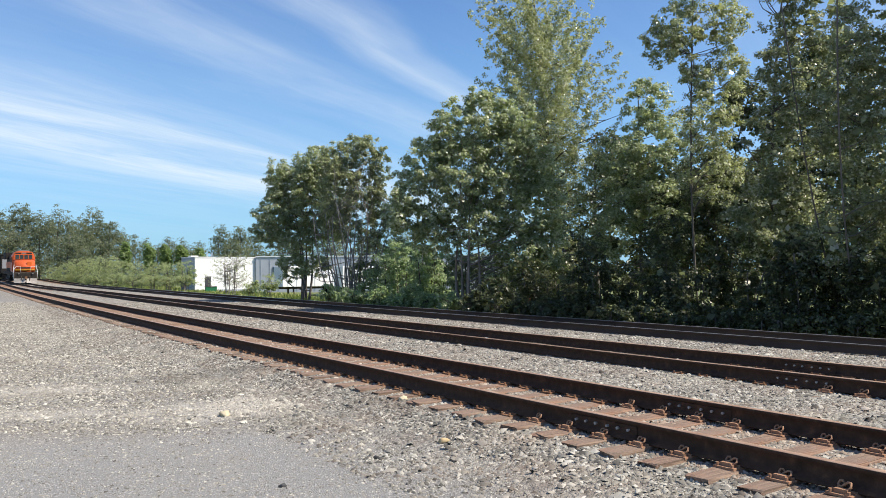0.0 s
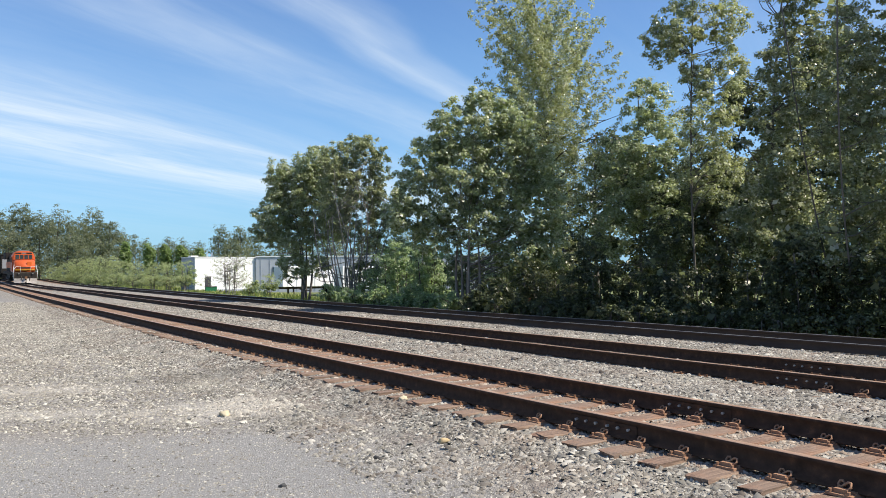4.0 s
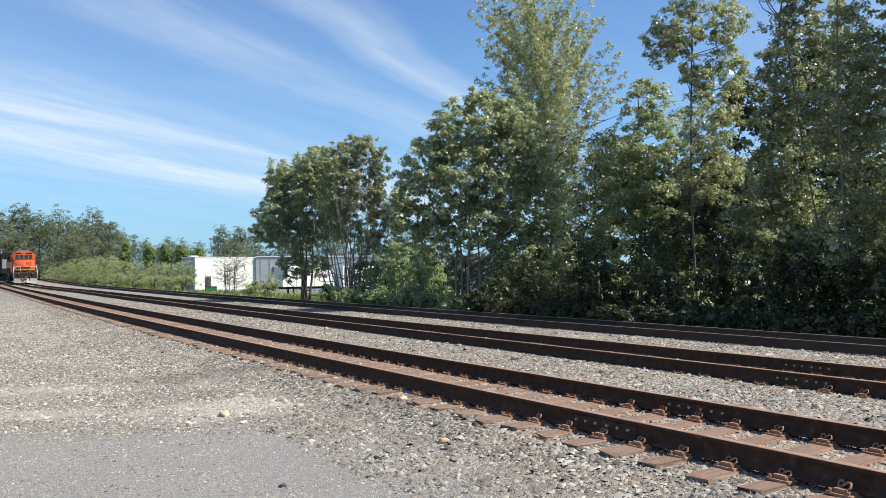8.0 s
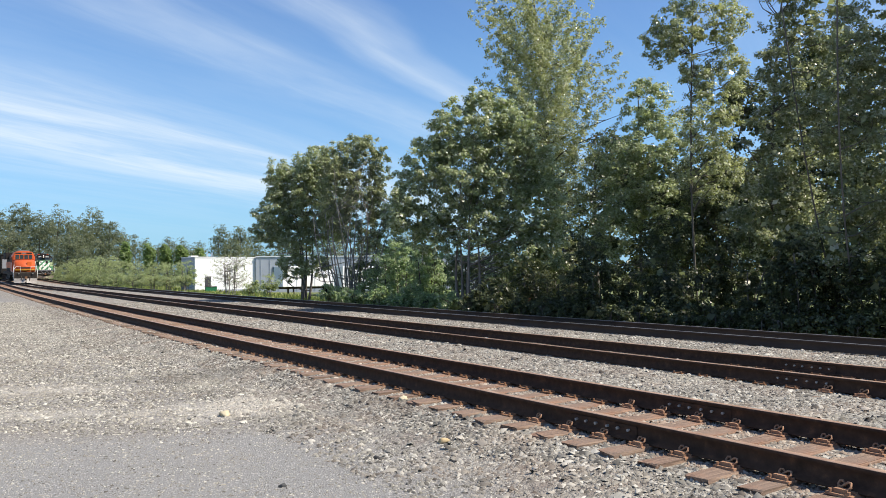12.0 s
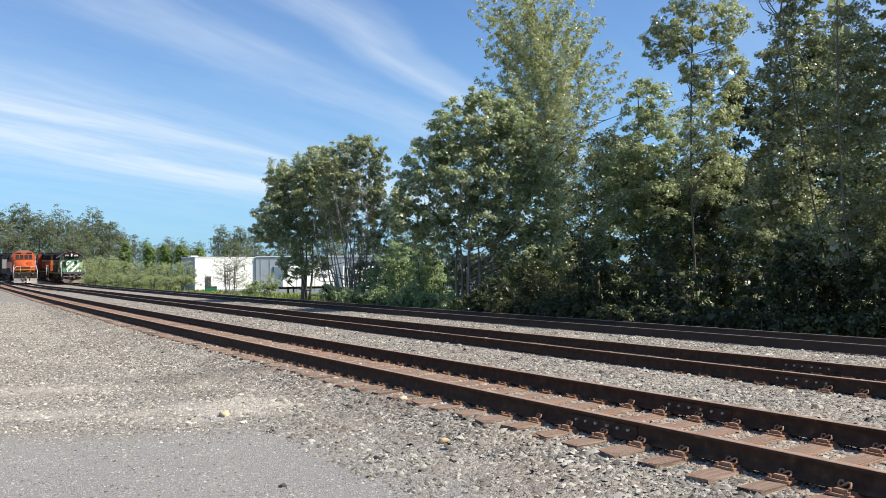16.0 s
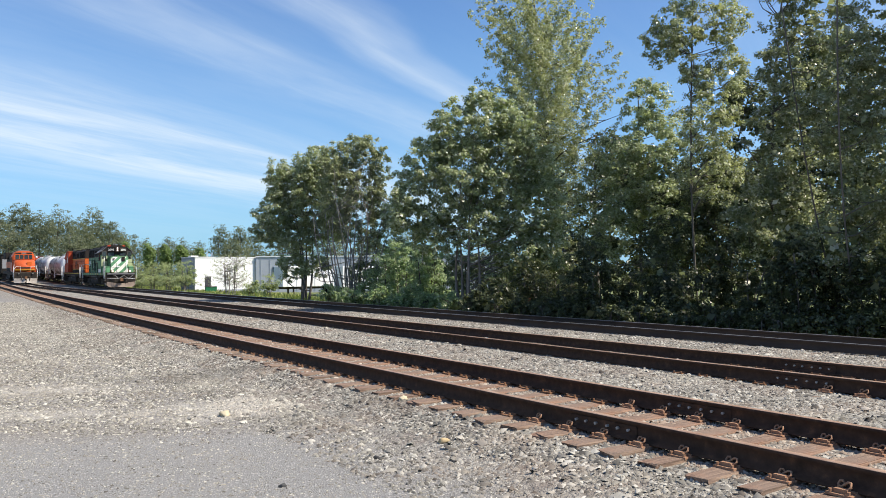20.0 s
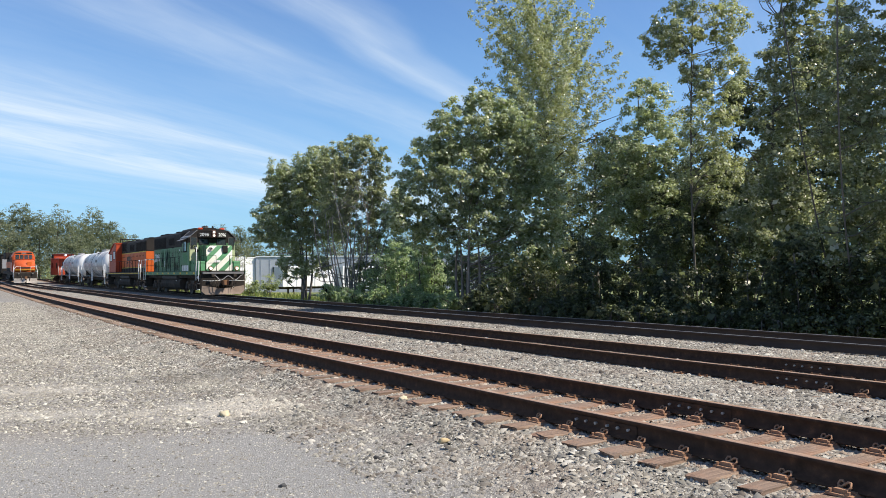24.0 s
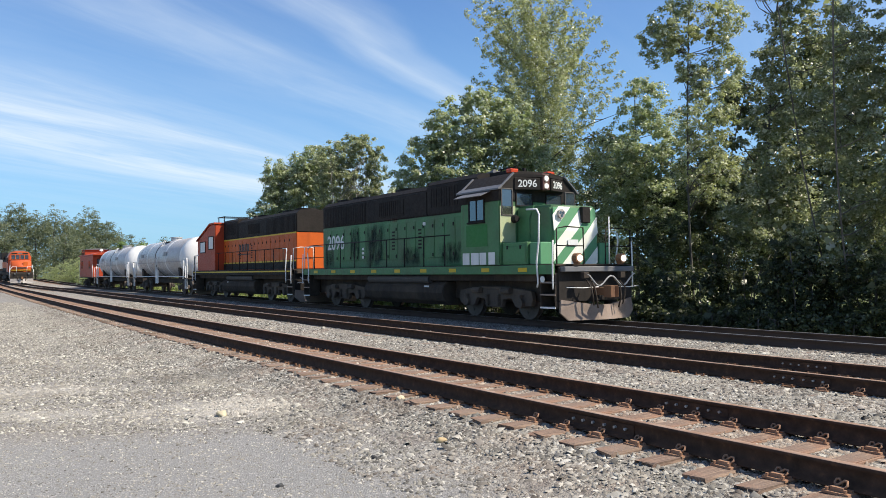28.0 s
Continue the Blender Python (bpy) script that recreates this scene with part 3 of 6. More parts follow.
    a = unit(flat_ - up_[i] * rg.uniform(0.0, 2.0, (n, 1)) * (droop + 0.15) + rg.normal(size=(n, 3)) * 0.2)
    nr = unit(up_[i] + flat_ * 0.35 + rg.normal(size=(n, 3)) * loose)
    b = unit(np.cross(a, nr))
    nrm = np.cross(b, a)
    l = size * rg.uniform(0.7, 1.35, (n, 1))
    w = l * rg.uniform(0.34, 0.52, (n, 1))
    c = tc[i] + flat_ * l * 0.25 + up_[i] * rg.uniform(-0.5, 0.5, (n, 1)) * size
    mid = c + a * l * 0.45
    v = np.stack([c, mid + b * w + nrm * l * 0.12, c + a * l, mid - b * w + nrm * l * 0.12], 1)
    return v.reshape(-1, 3), np.arange(n * 4).reshape(n, 4)


def crown_clumps(rg, blobs, base):
    """Clump centres over the skins of a few rough ellipsoids."""
    cs, sp = [], []
    for (cx, cy, cz, rx, ry, rz, n, cl) in blobs:
        d = unit(rg.normal(size=(n, 3)))
        r = rg.uniform(0.25, 1.0, (n, 1)) ** 0.5
        lump = np.array([0.93 + 0.42 * noise.noise(Vector(q * 2.1 + np.array([cx, cz, rx]))) for q in d])[:, None]
        cs.append(np.array([cx, cy, cz]) + d * r * lump * (rx, ry, rz))
        sp.append(cl * rg.uniform(0.6, 1.35, (n, 1)) * np.ones((n, 3)) * (1, 1, 0.75))
    return np.concatenate(cs) + base, np.concatenate(sp)


def spray_clumps(rg, sprays):
    """Clump centres strung along branches that rise from the stem: (stem height, reach, climb, how many, clump size)."""
    cs, sp = [], []
    for z0, reach, climb, n, cl in sprays:
        for k in range(n):
            a = rg.uniform(0, 6.283)
            r, c = reach * rg.uniform(0.6, 1.1), climb * rg.uniform(0.7, 1.2)
            z = z0 + rg.uniform(-0.7, 0.7)
            m = max(4, int(math.hypot(r, c) / (cl * 0.75)))
            u = 0.16 + 0.84 * (np.arange(m) + 0.6) / m
            curve = u ** 0.8
            p = np.stack([np.cos(a) * r * u, np.sin(a) * r * u, z + c * curve ** 1.15], -1) + rg.normal(size=(m, 3)) * cl * 0.35
            cs.append(p)
            sp.append(np.ones((m, 3)) * (cl * (1.15 - 0.65 * u))[:, None])
    return np.concatenate(cs), np.concatenate(sp)


def core_leaves(rg, blobs, size):
    """Coarse inner foliage that closes the heart of a crown: arrays of verts and quads."""
    vs = []
    for (cx, cy, cz, rx, ry, rz, n, cl) in blobs:
        m = int(2.1 * rx * rz / size ** 2)
        c = np.array([cx, cy, cz]) + unit(rg.normal(size=(m, 3))) * (rg.random((m, 1)) ** 0.4) * 0.74 * np.array([rx, ry, rz])
        a = unit(rg.normal(size=(m, 3)) + (0, 0, -0.4))
        b = unit(np.cross(a, rg.normal(size=(m, 3))))
        l, w = size * rg.uniform(0.7, 1.3, (m, 1)), size * rg.uniform(0.3, 0.5, (m, 1))
        vs.append(np.stack([c - a * l * 0.5, c + b * w, c + a * l * 0.5, c - b * w], 1).reshape(-1, 3))
    v = np.concatenate(vs)
    return v, np.arange(len(v)).reshape(-1, 4)


def limb(sh, a, b, r0, r1, rg, bend=0.12, segs=5, sides=6):
    a, b = np.asarray(a, float), np.asarray(b, float)
    d = np.linalg.norm(b - a)
    k = rg.normal(size=3) * d * bend
    pts = []
    for i in range(segs + 1):
        u = i / segs
        p = a + (b - a) * u + k * math.sin(u * math.pi) + np.array([0, 0, -0.06 * d * math.sin(u * math.pi)])
        pts.append(tuple(p))
    sh.tube(pts, r0, sides, r1)
    return pts


def tree(name, x, y, z, blobs, leaf, bark, label, category="tree", size=0.13, per=60, stems=1, trunk_r=0.16, limbs=14, seed=1, top=None, group="", lean=0.5, droop=0.25, sprays=(), tuft=5, loose=0.35, core=0.24, sway=0.0):
    """A tapered trunk (or several stems) with limbs that reach into a crown of leaf clumps."""
    rg = np.random.default_rng(seed)
    t = thing(name, Matrix.Translation((x, y, z)), label, category, group)
    zero = np.zeros(3)
    if size < 0.175:
        # near crowns: many small clumps
        blobs = [(*b[:6], int(b[6] * 2.1), b[7] * 0.7) for b in blobs]
        per = max(6, int(per / 2.1 * 1.35))
        size *= 0.86
    cs, sp = crown_clumps(rg, blobs, zero) if blobs else (np.zeros((0, 3)), np.zeros((0, 3)))
    if sprays:
        c2, s2 = spray_clumps(rg, sprays)
        c2[:, 0] += sway * c2[:, 2] / top
        cs, sp = np.concatenate([cs, c2]), np.concatenate([sp, s2])
    top = top or max(b[2] + b[5] * (0.25 if category == "shrub" else 0.8) for b in blobs)
    sh = Shape()
    ends = []
    for k in range(stems):
        ang = k * 2.4 + seed
        lean_k = lean if stems > 1 else 0.12 * lean
        tip = np.array([math.cos(ang) * lean_k * top * 0.4 * rg.uniform(0.4, 1), math.sin(ang) * lean_k * top * 0.4 * rg.uniform(0.4, 1), top * rg.uniform(0.8, 1.0) if k else top]) + (sway, 0, 0)
        foot = np.array([math.cos(ang), math.sin(ang), 0]) * (0.25 if stems > 1 else 0) + (0, 0, -0.15)
        ends.append(limb(sh, foot, tip, trunk_r, 0.02, rg, 0.04, 20 if top > 10 else 8, 8))
    order = rg.permutation(len(cs))[:limbs]
    for i in order:
        st = ends[rg.integers(stems)]
        c = cs[i]
        cand = [p for p in st if p[2] < c[2] - 0.25 * math.hypot(c[0] - p[0], c[1] - p[1])] or st[1:2]
        p = np.array(cand[-1])
        frac = max(0.15, 1 - p[2] / top)
        pts = limb(sh, p, c, trunk_r * 0.45 * frac + 0.012, 0.008, rg, 0.08, 4, 5)
        for q in range(2):
            near = cs[np.argsort(np.linalg.norm(cs - pts[2], axis=1))[rg.integers(1, 8)]]
            limb(sh, pts[2 + q], near, trunk_r * 0.18 * frac + 0.006, 0.005, rg, 0.08, 3, 4)
    part("trunk", sh, bark, t, smooth=True)
    v, f = leaf_cloud(rg, cs, sp, per, size, droop, 2 if size > 0.175 else tuft, loose)
    if core and blobs:
        v2, f2 = core_leaves(rg, blobs, core)
        f = np.concatenate([f, f2 + len(v)])
        v = np.concatenate([v, v2])
    raw("crown", v, f, [leaf], parent=t)
    return t


def place(px, depth):
    """Plan place of something that stands across the picture at px (0 left to 1568 right), at a depth in metres."""
    return (px - 784) / 1352.3 * depth, depth


def out_of(x, y):
    """How far out from the viewer, across the tracks, a place lies, and how far along."""
    d = (np.array([x, y])[:, None] - np.stack([_x, _y]))
    i = int(np.argmin((d * d).sum(0)))
    return float(d[0, i] * np.sin(_th[i]) - d[1, i] * np.cos(_th[i])), float(_s[i])


def floor_at(x, y):
    o, s = out_of(x, y)
    return float(land(s, o))


F_PX = 1352.3


def blobs_at(px0, depth, z0, spec, density=1.0):
    """Crown lobes given as they are seen from the yard: across, up, half width, half height (in a 1568-wide view), and clump size in metres."""
    k = depth / F_PX
    res = []
    for px, py, rx, ry, cl in spec:
        hz = 480.4 + (784 - px) * 0.008
        x, z, a, b = (px - px0) * k, (hz - py) * k + EYE - z0, rx * k, ry * k
        n = max(6, int(density * 5.2 * a * b * (a + b) / 2 / (cl ** 2.0) * 0.31 + 5))
        res.append((x, 0.0, z, a, min(a, b * 1.2) * 0.95, b, n, cl))
    return res


def grow(name, px, depth, spec, leaf, bark, label, density=1.0, **kw):
    x, y = place(px, depth)
    z = floor_at(x, y)
    return tree(name, x, y, z, blobs_at(px, depth, z, spec, density), MAT[leaf], MAT[bark], label, **kw)


grow("broadleaf_tree", 540, 46.5, [(488, 385, 44, 54, .4), (512, 340, 44, 52, .4), (545, 318, 44, 50, .4), (568, 300, 40, 48, .38), (556, 375, 50, 60, .42), (472, 412, 28, 28, .34), (520, 420, 52, 30, .38), (494, 318, 28, 38, .34), (520, 470, 30, 34, .36), (590, 385, 36, 54, .38)],
     "leaf_maple", "bark", "rounded dark green broadleaf tree beside the tracks", density=1.3, per=105, trunk_r=0.09, limbs=40, seed=3, size=0.122, stems=4, lean=0.4, top=5.5)
grow("multi_stem_tree", 622, 44, [(592, 290, 36, 40, .3), (620, 270, 32, 34, .28), (648, 268, 30, 36, .28), (672, 292, 20, 42, .26), (604, 340, 44, 52, .32), (640, 340, 44, 52, .32), (668, 362, 24, 52, .3), (606, 395, 36, 40, .3), (652, 415, 30, 36, .28), (694, 410, 24, 50, .3), (560, 470, 30, 22, .24), (652, 480, 36, 26, .22)],
     "leaf_grey", "bark_pale", "many-stemmed tree with pale grey bark and thin foliage", density=1.0, per=84, stems=24, trunk_r=0.055, limbs=100, seed=8, size=0.112, lean=1.0, top=6.4, core=0.2)
grow("maple_tree", 826, 33, [(724, 345, 44, 60, .38), (760, 292, 52, 58, .38), (805, 232, 54, 54, .36), (862, 205, 54, 56, .38), (820, 310, 76, 76, .4), (742, 392, 56, 44, .36), (890, 290, 76, 84, .4), (840, 392, 84, 56, .38), (935, 370, 66, 84, .4), (920, 450, 70, 54, .38), (968, 440, 44, 64, .38), (704, 372, 24, 44, .34), (960, 310, 44, 60, .38), (770, 425, 46, 34, .36), (915, 225, 44, 50, .36)],
     "leaf_maple", "bark_brown", "dense bright green maple with a domed crown", density=1.15, per=105, trunk_r=0.09, limbs=50, seed=5, size=0.122, stems=5, lean=0.4, top=5.0)
x_, y_ = place(1020, 40)
tree("cottonwood_tree", x_, y_, floor_at(x_, y_), blobs_at(1020, 40, -1.0, [(1015, 300, 62, 66, .4), (960, 235, 60, 60, .4), (1045, 385, 52, 66, .42), (930, 170, 44, 50, .36), (900, 90, 40, 50, .34)], 0.5), MAT["leaf_poplar"], MAT["bark"],
     "tall airy cottonwood with rising feathery branches", per=40, trunk_r=0.15, limbs=46, seed=11, size=0.112, top=20.0, tuft=3, loose=0.8, core=0, sway=-2.3,
     sprays=[(4.2, 3.4, 3.6, 12, .36), (5.8, 3.9, 4.6, 18, .34), (7.4, 4.1, 5.0, 22, .32), (9.0, 4.1, 5.2, 22, .31), (10.6, 4.0, 5.2, 20, .3), (12.2, 3.6, 5.0, 17, .29), (13.8, 3.0, 4.4, 12, .28)])
grow("understorey_tree", 1135, 38.5, [(1150, 180, 46, 52, .42), (1165, 265, 76, 74, .46), (1105, 330, 56, 84, .46), (1180, 355, 80, 70, .48), (1085, 420, 50, 50, .46)],
     "leaf_maple", "bark", "green tree crowded between taller ones", density=1.0, per=110, trunk_r=0.1, limbs=40, seed=14, size=0.125, tuft=4, loose=0.6, core=0)
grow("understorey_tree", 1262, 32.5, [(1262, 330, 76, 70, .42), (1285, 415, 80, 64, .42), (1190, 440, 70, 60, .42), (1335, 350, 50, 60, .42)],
     "leaf_painted_shade", "bark", "tree crowded under a poplar, shade painted into its leaves", density=1.0, per=110, trunk_r=0.1, limbs=30, seed=15, size=0.11, tuft=4, loose=0.6)
x_, y_ = place(1236, 31)
tree("poplar_tree", x_, y_, floor_at(x_, y_), blobs_at(1236, 31, -1.0, [(1212, 45, 56, 52, .36), (1295, 40, 46, 60, .36), (1180, 70, 44, 54, .34), (1235, 130, 44, 40, .32), (1262, 205, 72, 62, .42), (1262, 300, 70, 66, .45), (1300, 120, 40, 44, .34), (1240, -60, 70, 60, .4)], 0.95),
     MAT["leaf_poplar"], MAT["bark"], "slender poplar with sparse glossy upper branches", per=110, trunk_r=0.06, limbs=60, seed=17, size=0.098, top=14.8, tuft=3, loose=0.7, core=0.2)
grow("roadside_tree", 1400, 26, [(1450, 40, 90, 70, .42), (1385, 120, 52, 60, .38), (1400, 270, 82, 96, .45), (1355, 390, 76, 80, .44), (1440, 170, 80, 80, .42), (1420, 400, 80, 76, .42), (1400, -60, 100, 70, .42)],
     "leaf_dark", "bark", "tall dark leafy tree leaning over a thicket", density=1.0, per=145, trunk_r=0.12, limbs=40, seed=19, size=0.096, tuft=4, loose=0.6)
grow("roadside_tree", 1525, 22.5, [(1530, 60, 60, 80, .38), (1500, 205, 86, 96, .4), (1535, 330, 80, 96, .4), (1560, 150, 60, 80, .38), (1480, 440, 80, 70, .4), (1560, 450, 70, 70, .4), (1530, -70, 80, 70, .4)],
     "leaf_dark", "bark", "tall leafy tree with pale outer leaves", density=1.0, per=150, trunk_r=0.03, stems=3, lean=0.5, limbs=40, seed=23, size=0.09, tuft=4, loose=0.6)
# the two topmost lobes, out of view, are added to shade neighbouring crowns
grow("roadside_tree", 1690, 21, [(1690, 100, 100, 110, .45), (1660, 300, 100, 120, .45), (1720, 420, 100, 90, .45), (1690, -80, 90, 90, .45), (1640, -150, 110, 80, .45), (1720, -200, 110, 90, .45)],
     "leaf_dark", "bark", "tall dark leafy tree at the edge of a thicket", density=0.9, per=90, trunk_r=0.2, limbs=24, seed=29, size=0.14)
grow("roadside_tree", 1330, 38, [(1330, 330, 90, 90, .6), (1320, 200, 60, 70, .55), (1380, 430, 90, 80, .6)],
     "leaf_painted_shade", "bark", "tall tree standing deep in a thicket, shade painted into its leaves", density=0.8, per=80, trunk_r=0.09, limbs=24, seed=31, size=0.19)
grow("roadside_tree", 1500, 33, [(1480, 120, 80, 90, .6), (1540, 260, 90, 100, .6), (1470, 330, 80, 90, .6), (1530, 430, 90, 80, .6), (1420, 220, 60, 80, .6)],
     "leaf_painted_shade", "bark", "tall tree standing deep in a thicket, shade painted into its leaves", density=0.8, per=80, trunk_r=0.07, stems=2, lean=0.2, limbs=24, seed=37, size=0.19)
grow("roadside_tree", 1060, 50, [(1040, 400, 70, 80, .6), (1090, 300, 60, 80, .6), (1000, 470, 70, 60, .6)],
     "leaf_painted_shade", "bark", "broad tree standing deep in a thicket, shade painted into its leaves", density=0.8, per=80, trunk_r=0.2, limbs=20, seed=41, size=0.18)


# more trees behind close the thicket, their shade put into the leaf colour
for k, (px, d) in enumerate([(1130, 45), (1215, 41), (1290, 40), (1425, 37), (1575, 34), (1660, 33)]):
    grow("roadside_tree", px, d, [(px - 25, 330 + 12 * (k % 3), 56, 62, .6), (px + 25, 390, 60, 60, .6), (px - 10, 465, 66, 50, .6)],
         "leaf_painted_shade", "bark", "tree closing the back of a thicket, shade painted into its leaves", density=0.9, per=52, trunk_r=0.14, limbs=16, seed=440 + k, size=0.24, loose=0.8)


def shrub(px, depth, spec, leaf, label, seed, density=1.0, per=70, size=0.12, group="thicket shrubs", bark="bark", category="shrub", stems=4, limbs=12, name="shrub", core=0.3, loose=0.35):
    return grow(name, px, depth, spec, leaf, bark, label, density=density, per=per, size=size, stems=stems, trunk_r=0.03, limbs=limbs, seed=seed, lean=0.6, group=group, category=category, core=core, loose=loose)


DARK_SHRUB = "dense green shrub in a trackside thicket, shade painted into its leaves"
# all but the first three shrubs have shade painted into their leaves
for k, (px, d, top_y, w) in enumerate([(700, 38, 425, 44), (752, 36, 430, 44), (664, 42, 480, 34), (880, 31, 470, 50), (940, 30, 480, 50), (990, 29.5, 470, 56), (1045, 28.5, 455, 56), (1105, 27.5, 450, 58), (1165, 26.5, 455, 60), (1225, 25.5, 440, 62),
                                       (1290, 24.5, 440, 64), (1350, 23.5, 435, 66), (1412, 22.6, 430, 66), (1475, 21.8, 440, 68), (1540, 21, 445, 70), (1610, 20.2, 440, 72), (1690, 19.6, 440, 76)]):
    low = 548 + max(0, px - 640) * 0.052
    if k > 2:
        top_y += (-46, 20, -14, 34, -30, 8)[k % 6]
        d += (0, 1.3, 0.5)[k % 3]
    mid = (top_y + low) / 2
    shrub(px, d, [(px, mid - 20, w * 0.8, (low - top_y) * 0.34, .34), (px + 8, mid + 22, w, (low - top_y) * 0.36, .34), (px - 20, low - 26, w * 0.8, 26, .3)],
          "leaf_shrub" if k < 3 else "leaf_painted_shade", "leafy green shrub beside the tracks" if k < 3 else DARK_SHRUB, 300 + k, 1.2, 90, 0.1)

# a second row fills the ground under the maple
for k, (px, d, top_y, w, leaf) in enumerate([(690, 45, 432, 40, "leaf_shrub"), (728, 43, 426, 42, "leaf_shrub"), (775, 43, 434, 42, "leaf_shrub"), (820, 41, 436, 40, "leaf_dark"), (862, 40, 440, 42, "leaf_dark"),
                                            (905, 39, 430, 44, "leaf_dark"), (950, 38, 430, 44, "leaf_dark"), (1000, 37, 420, 46, "leaf_dark")]):
    shrub(px, d, [(px, top_y + 34, w * 0.85, 36, .34), (px + 10, top_y + 74, w, 40, .34)], leaf, "leafy green shrub under a maple", 350 + k, 1.2, 84, 0.115)

# bushes from 800 across onwards carry painted shade in their leaf colour
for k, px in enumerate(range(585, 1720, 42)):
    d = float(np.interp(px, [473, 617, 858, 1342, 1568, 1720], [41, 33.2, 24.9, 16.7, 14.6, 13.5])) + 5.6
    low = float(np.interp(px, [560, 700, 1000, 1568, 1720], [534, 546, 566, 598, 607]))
    shrub(px, d, [(px, low - 16, 30, 20, .26), (px + 18, low - 8, 26, 14, .24)], "leaf_shrub" if px < 800 else "leaf_painted_shade", "low green bush at the foot of trackside trees" if px < 800 else "low bush at the foot of trackside trees, shade painted into its leaves", 380 + k, 1.4, 56, 0.115, "low trackside bushes")

# ---------------- trains: paint ----------------
MAT.update(
    green=painted("dark_green_paint", (0.072, 0.212, 0.086), (0.078, 0.072, 0.048), 0.5, 0, 0.75, 0.9),
    green_fresh=painted("green_patch_paint", (0.014, 0.16, 0.024), (0.05, 0.07, 0.04), 0.4, 0, 0.2, 0.8),
    green_pale=painted("faded_sunlit_green_paint", (0.105, 0.29, 0.145), (0.12, 0.17, 0.1), 0.45, 0, 0.3, 1.0),
    faded=painted("faded_sunlit_yellow_green_paint", (0.42, 0.47, 0.27), (0.2, 0.25, 0.14), 0.5, 0, 0.5, 2.0),
    cream=painted("cream_stripe_paint", (0.82, 0.83, 0.72), (0.55, 0.53, 0.43), 0.45, 0, 0.35, 1.0),
    orange=painted("orange_loco_paint", (0.60, 0.115, 0.016), (0.2, 0.045, 0.015), 0.5, 0, 0.5, 0.8),
    orange_red=painted("red_orange_paint", (0.40, 0.055, 0.018), (0.17, 0.035, 0.016), 0.5, 0, 0.5, 0.8),
    orange_new=painted("clean_orange_paint", (0.54, 0.10, 0.03), (0.28, 0.06, 0.03), 0.35, 0, 0.25, 0.7),
    black=painted("black_paint", (0.018, 0.016, 0.0145), (0.042, 0.033, 0.027), 0.7, 0, 0.6, 0.8, gloss=0.18),
    grime=painted("grimy_black_steel", (0.045, 0.037, 0.030), (0.115, 0.088, 0.066), 0.85, 0.1, 0.8, 1.6, gloss=0.18),
    truck_dust=painted("dusty_truck_steel", (0.085, 0.07, 0.057), (0.17, 0.135, 0.105), 0.85, 0.1, 0.7, 2.0, gloss=0.18),
    dusty=painted("dusty_plow_steel", (0.30, 0.235, 0.19), (0.07, 0.052, 0.04), 0.8, 0.1, 0.6, 1.6),
    dusty_pale=painted("pale_dusty_steel", (0.42, 0.39, 0.36), (0.16, 0.13, 0.11), 0.8, 0.1, 0.6, 1.6),
    roof_dull=painted("dull_grey_steel", (0.10, 0.092, 0.084), (0.05, 0.042, 0.034), 0.7, 0.1, 0.5, 1.2),
    roof_grey=painted("grey_roof_paint", (0.16, 0.16, 0.165), (0.07, 0.065, 0.06), 0.4, 0, 0.4, 1.0),
    white=painted("white_paint", (0.74, 0.74, 0.72), (0.42, 0.38, 0.33), 0.45, 0, 0.3, 1.2),
    tank_white=painted("white_tank_paint", (0.44, 0.445, 0.45), (0.31, 0.25, 0.195), 0.28, 0, 0.8, 0.8, gloss=0.5),
    tank_grey=painted("grey_band_paint", (0.24, 0.245, 0.255), (0.22, 0.2, 0.18), 0.45, 0, 0.4, 0.8),
    letter=painted("white_lettering", (0.70, 0.71, 0.69), (0.4, 0.42, 0.38), 0.5, 0, 0.5, 1.5),
    letter_dark=painted("dark_lettering", (0.07, 0.035, 0.025), (0.04, 0.03, 0.02), 0.5, 0, 0.3, 1.5),
    yellow=painted("yellow_paint", (0.62, 0.43, 0.03), (0.25, 0.2, 0.08), 0.5, 0, 0.35, 2.0),
    hose=painted("grey_rubber_hose", (0.34, 0.34, 0.34), (0.08, 0.08, 0.08), 0.6, 0, 0.3, 3.0),
    steel=make_tread("grimy_wheel_steel", (0.055, 0.045, 0.037), (0.12, 0.098, 0.08), 0.7, 0.3),
    rust_dark=painted("dark_red_brown_paint", (0.10, 0.045, 0.036), (0.05, 0.035, 0.03), 0.6, 0, 0.5, 2.0),
    beacon=painted("red_beacon_plastic", (0.5, 0.06, 0.02), (0.3, 0.05, 0.03), 0.3, 0, 0.2, 2.0),
)


def make_glass():
    m, t, p = material("cab_glass")
    p.inputs["Base Color"].default_value = (0.13, 0.165, 0.19, 1)
    p.inputs["Metallic"].default_value = 0.75
    p.inputs["Roughness"].default_value = 0.08
    bump(t, p, noisy(t, 2.0, 2), 0.03, 0.02)
    return m


def make_lit(name, colour, power):
    m, t, p = material(name)
    p.inputs["Base Color"].default_value = (0.8, 0.8, 0.75, 1)
    p.inputs["Emission Color"].default_value = (*colour, 1)
    p.inputs["Emission Strength"].default_value = power
    return m


def make_stain(name, colour, cut):
    """A ragged, see-through stain."""
    m, t, p = material(name)
    p.inputs["Base Color"].default_value = (*colour, 1)
    p.inputs["Roughness"].default_value = 0.85
    n = noisy(t, 2.2, 6, 0.7, stretch=(1.6, 1, 0.45))
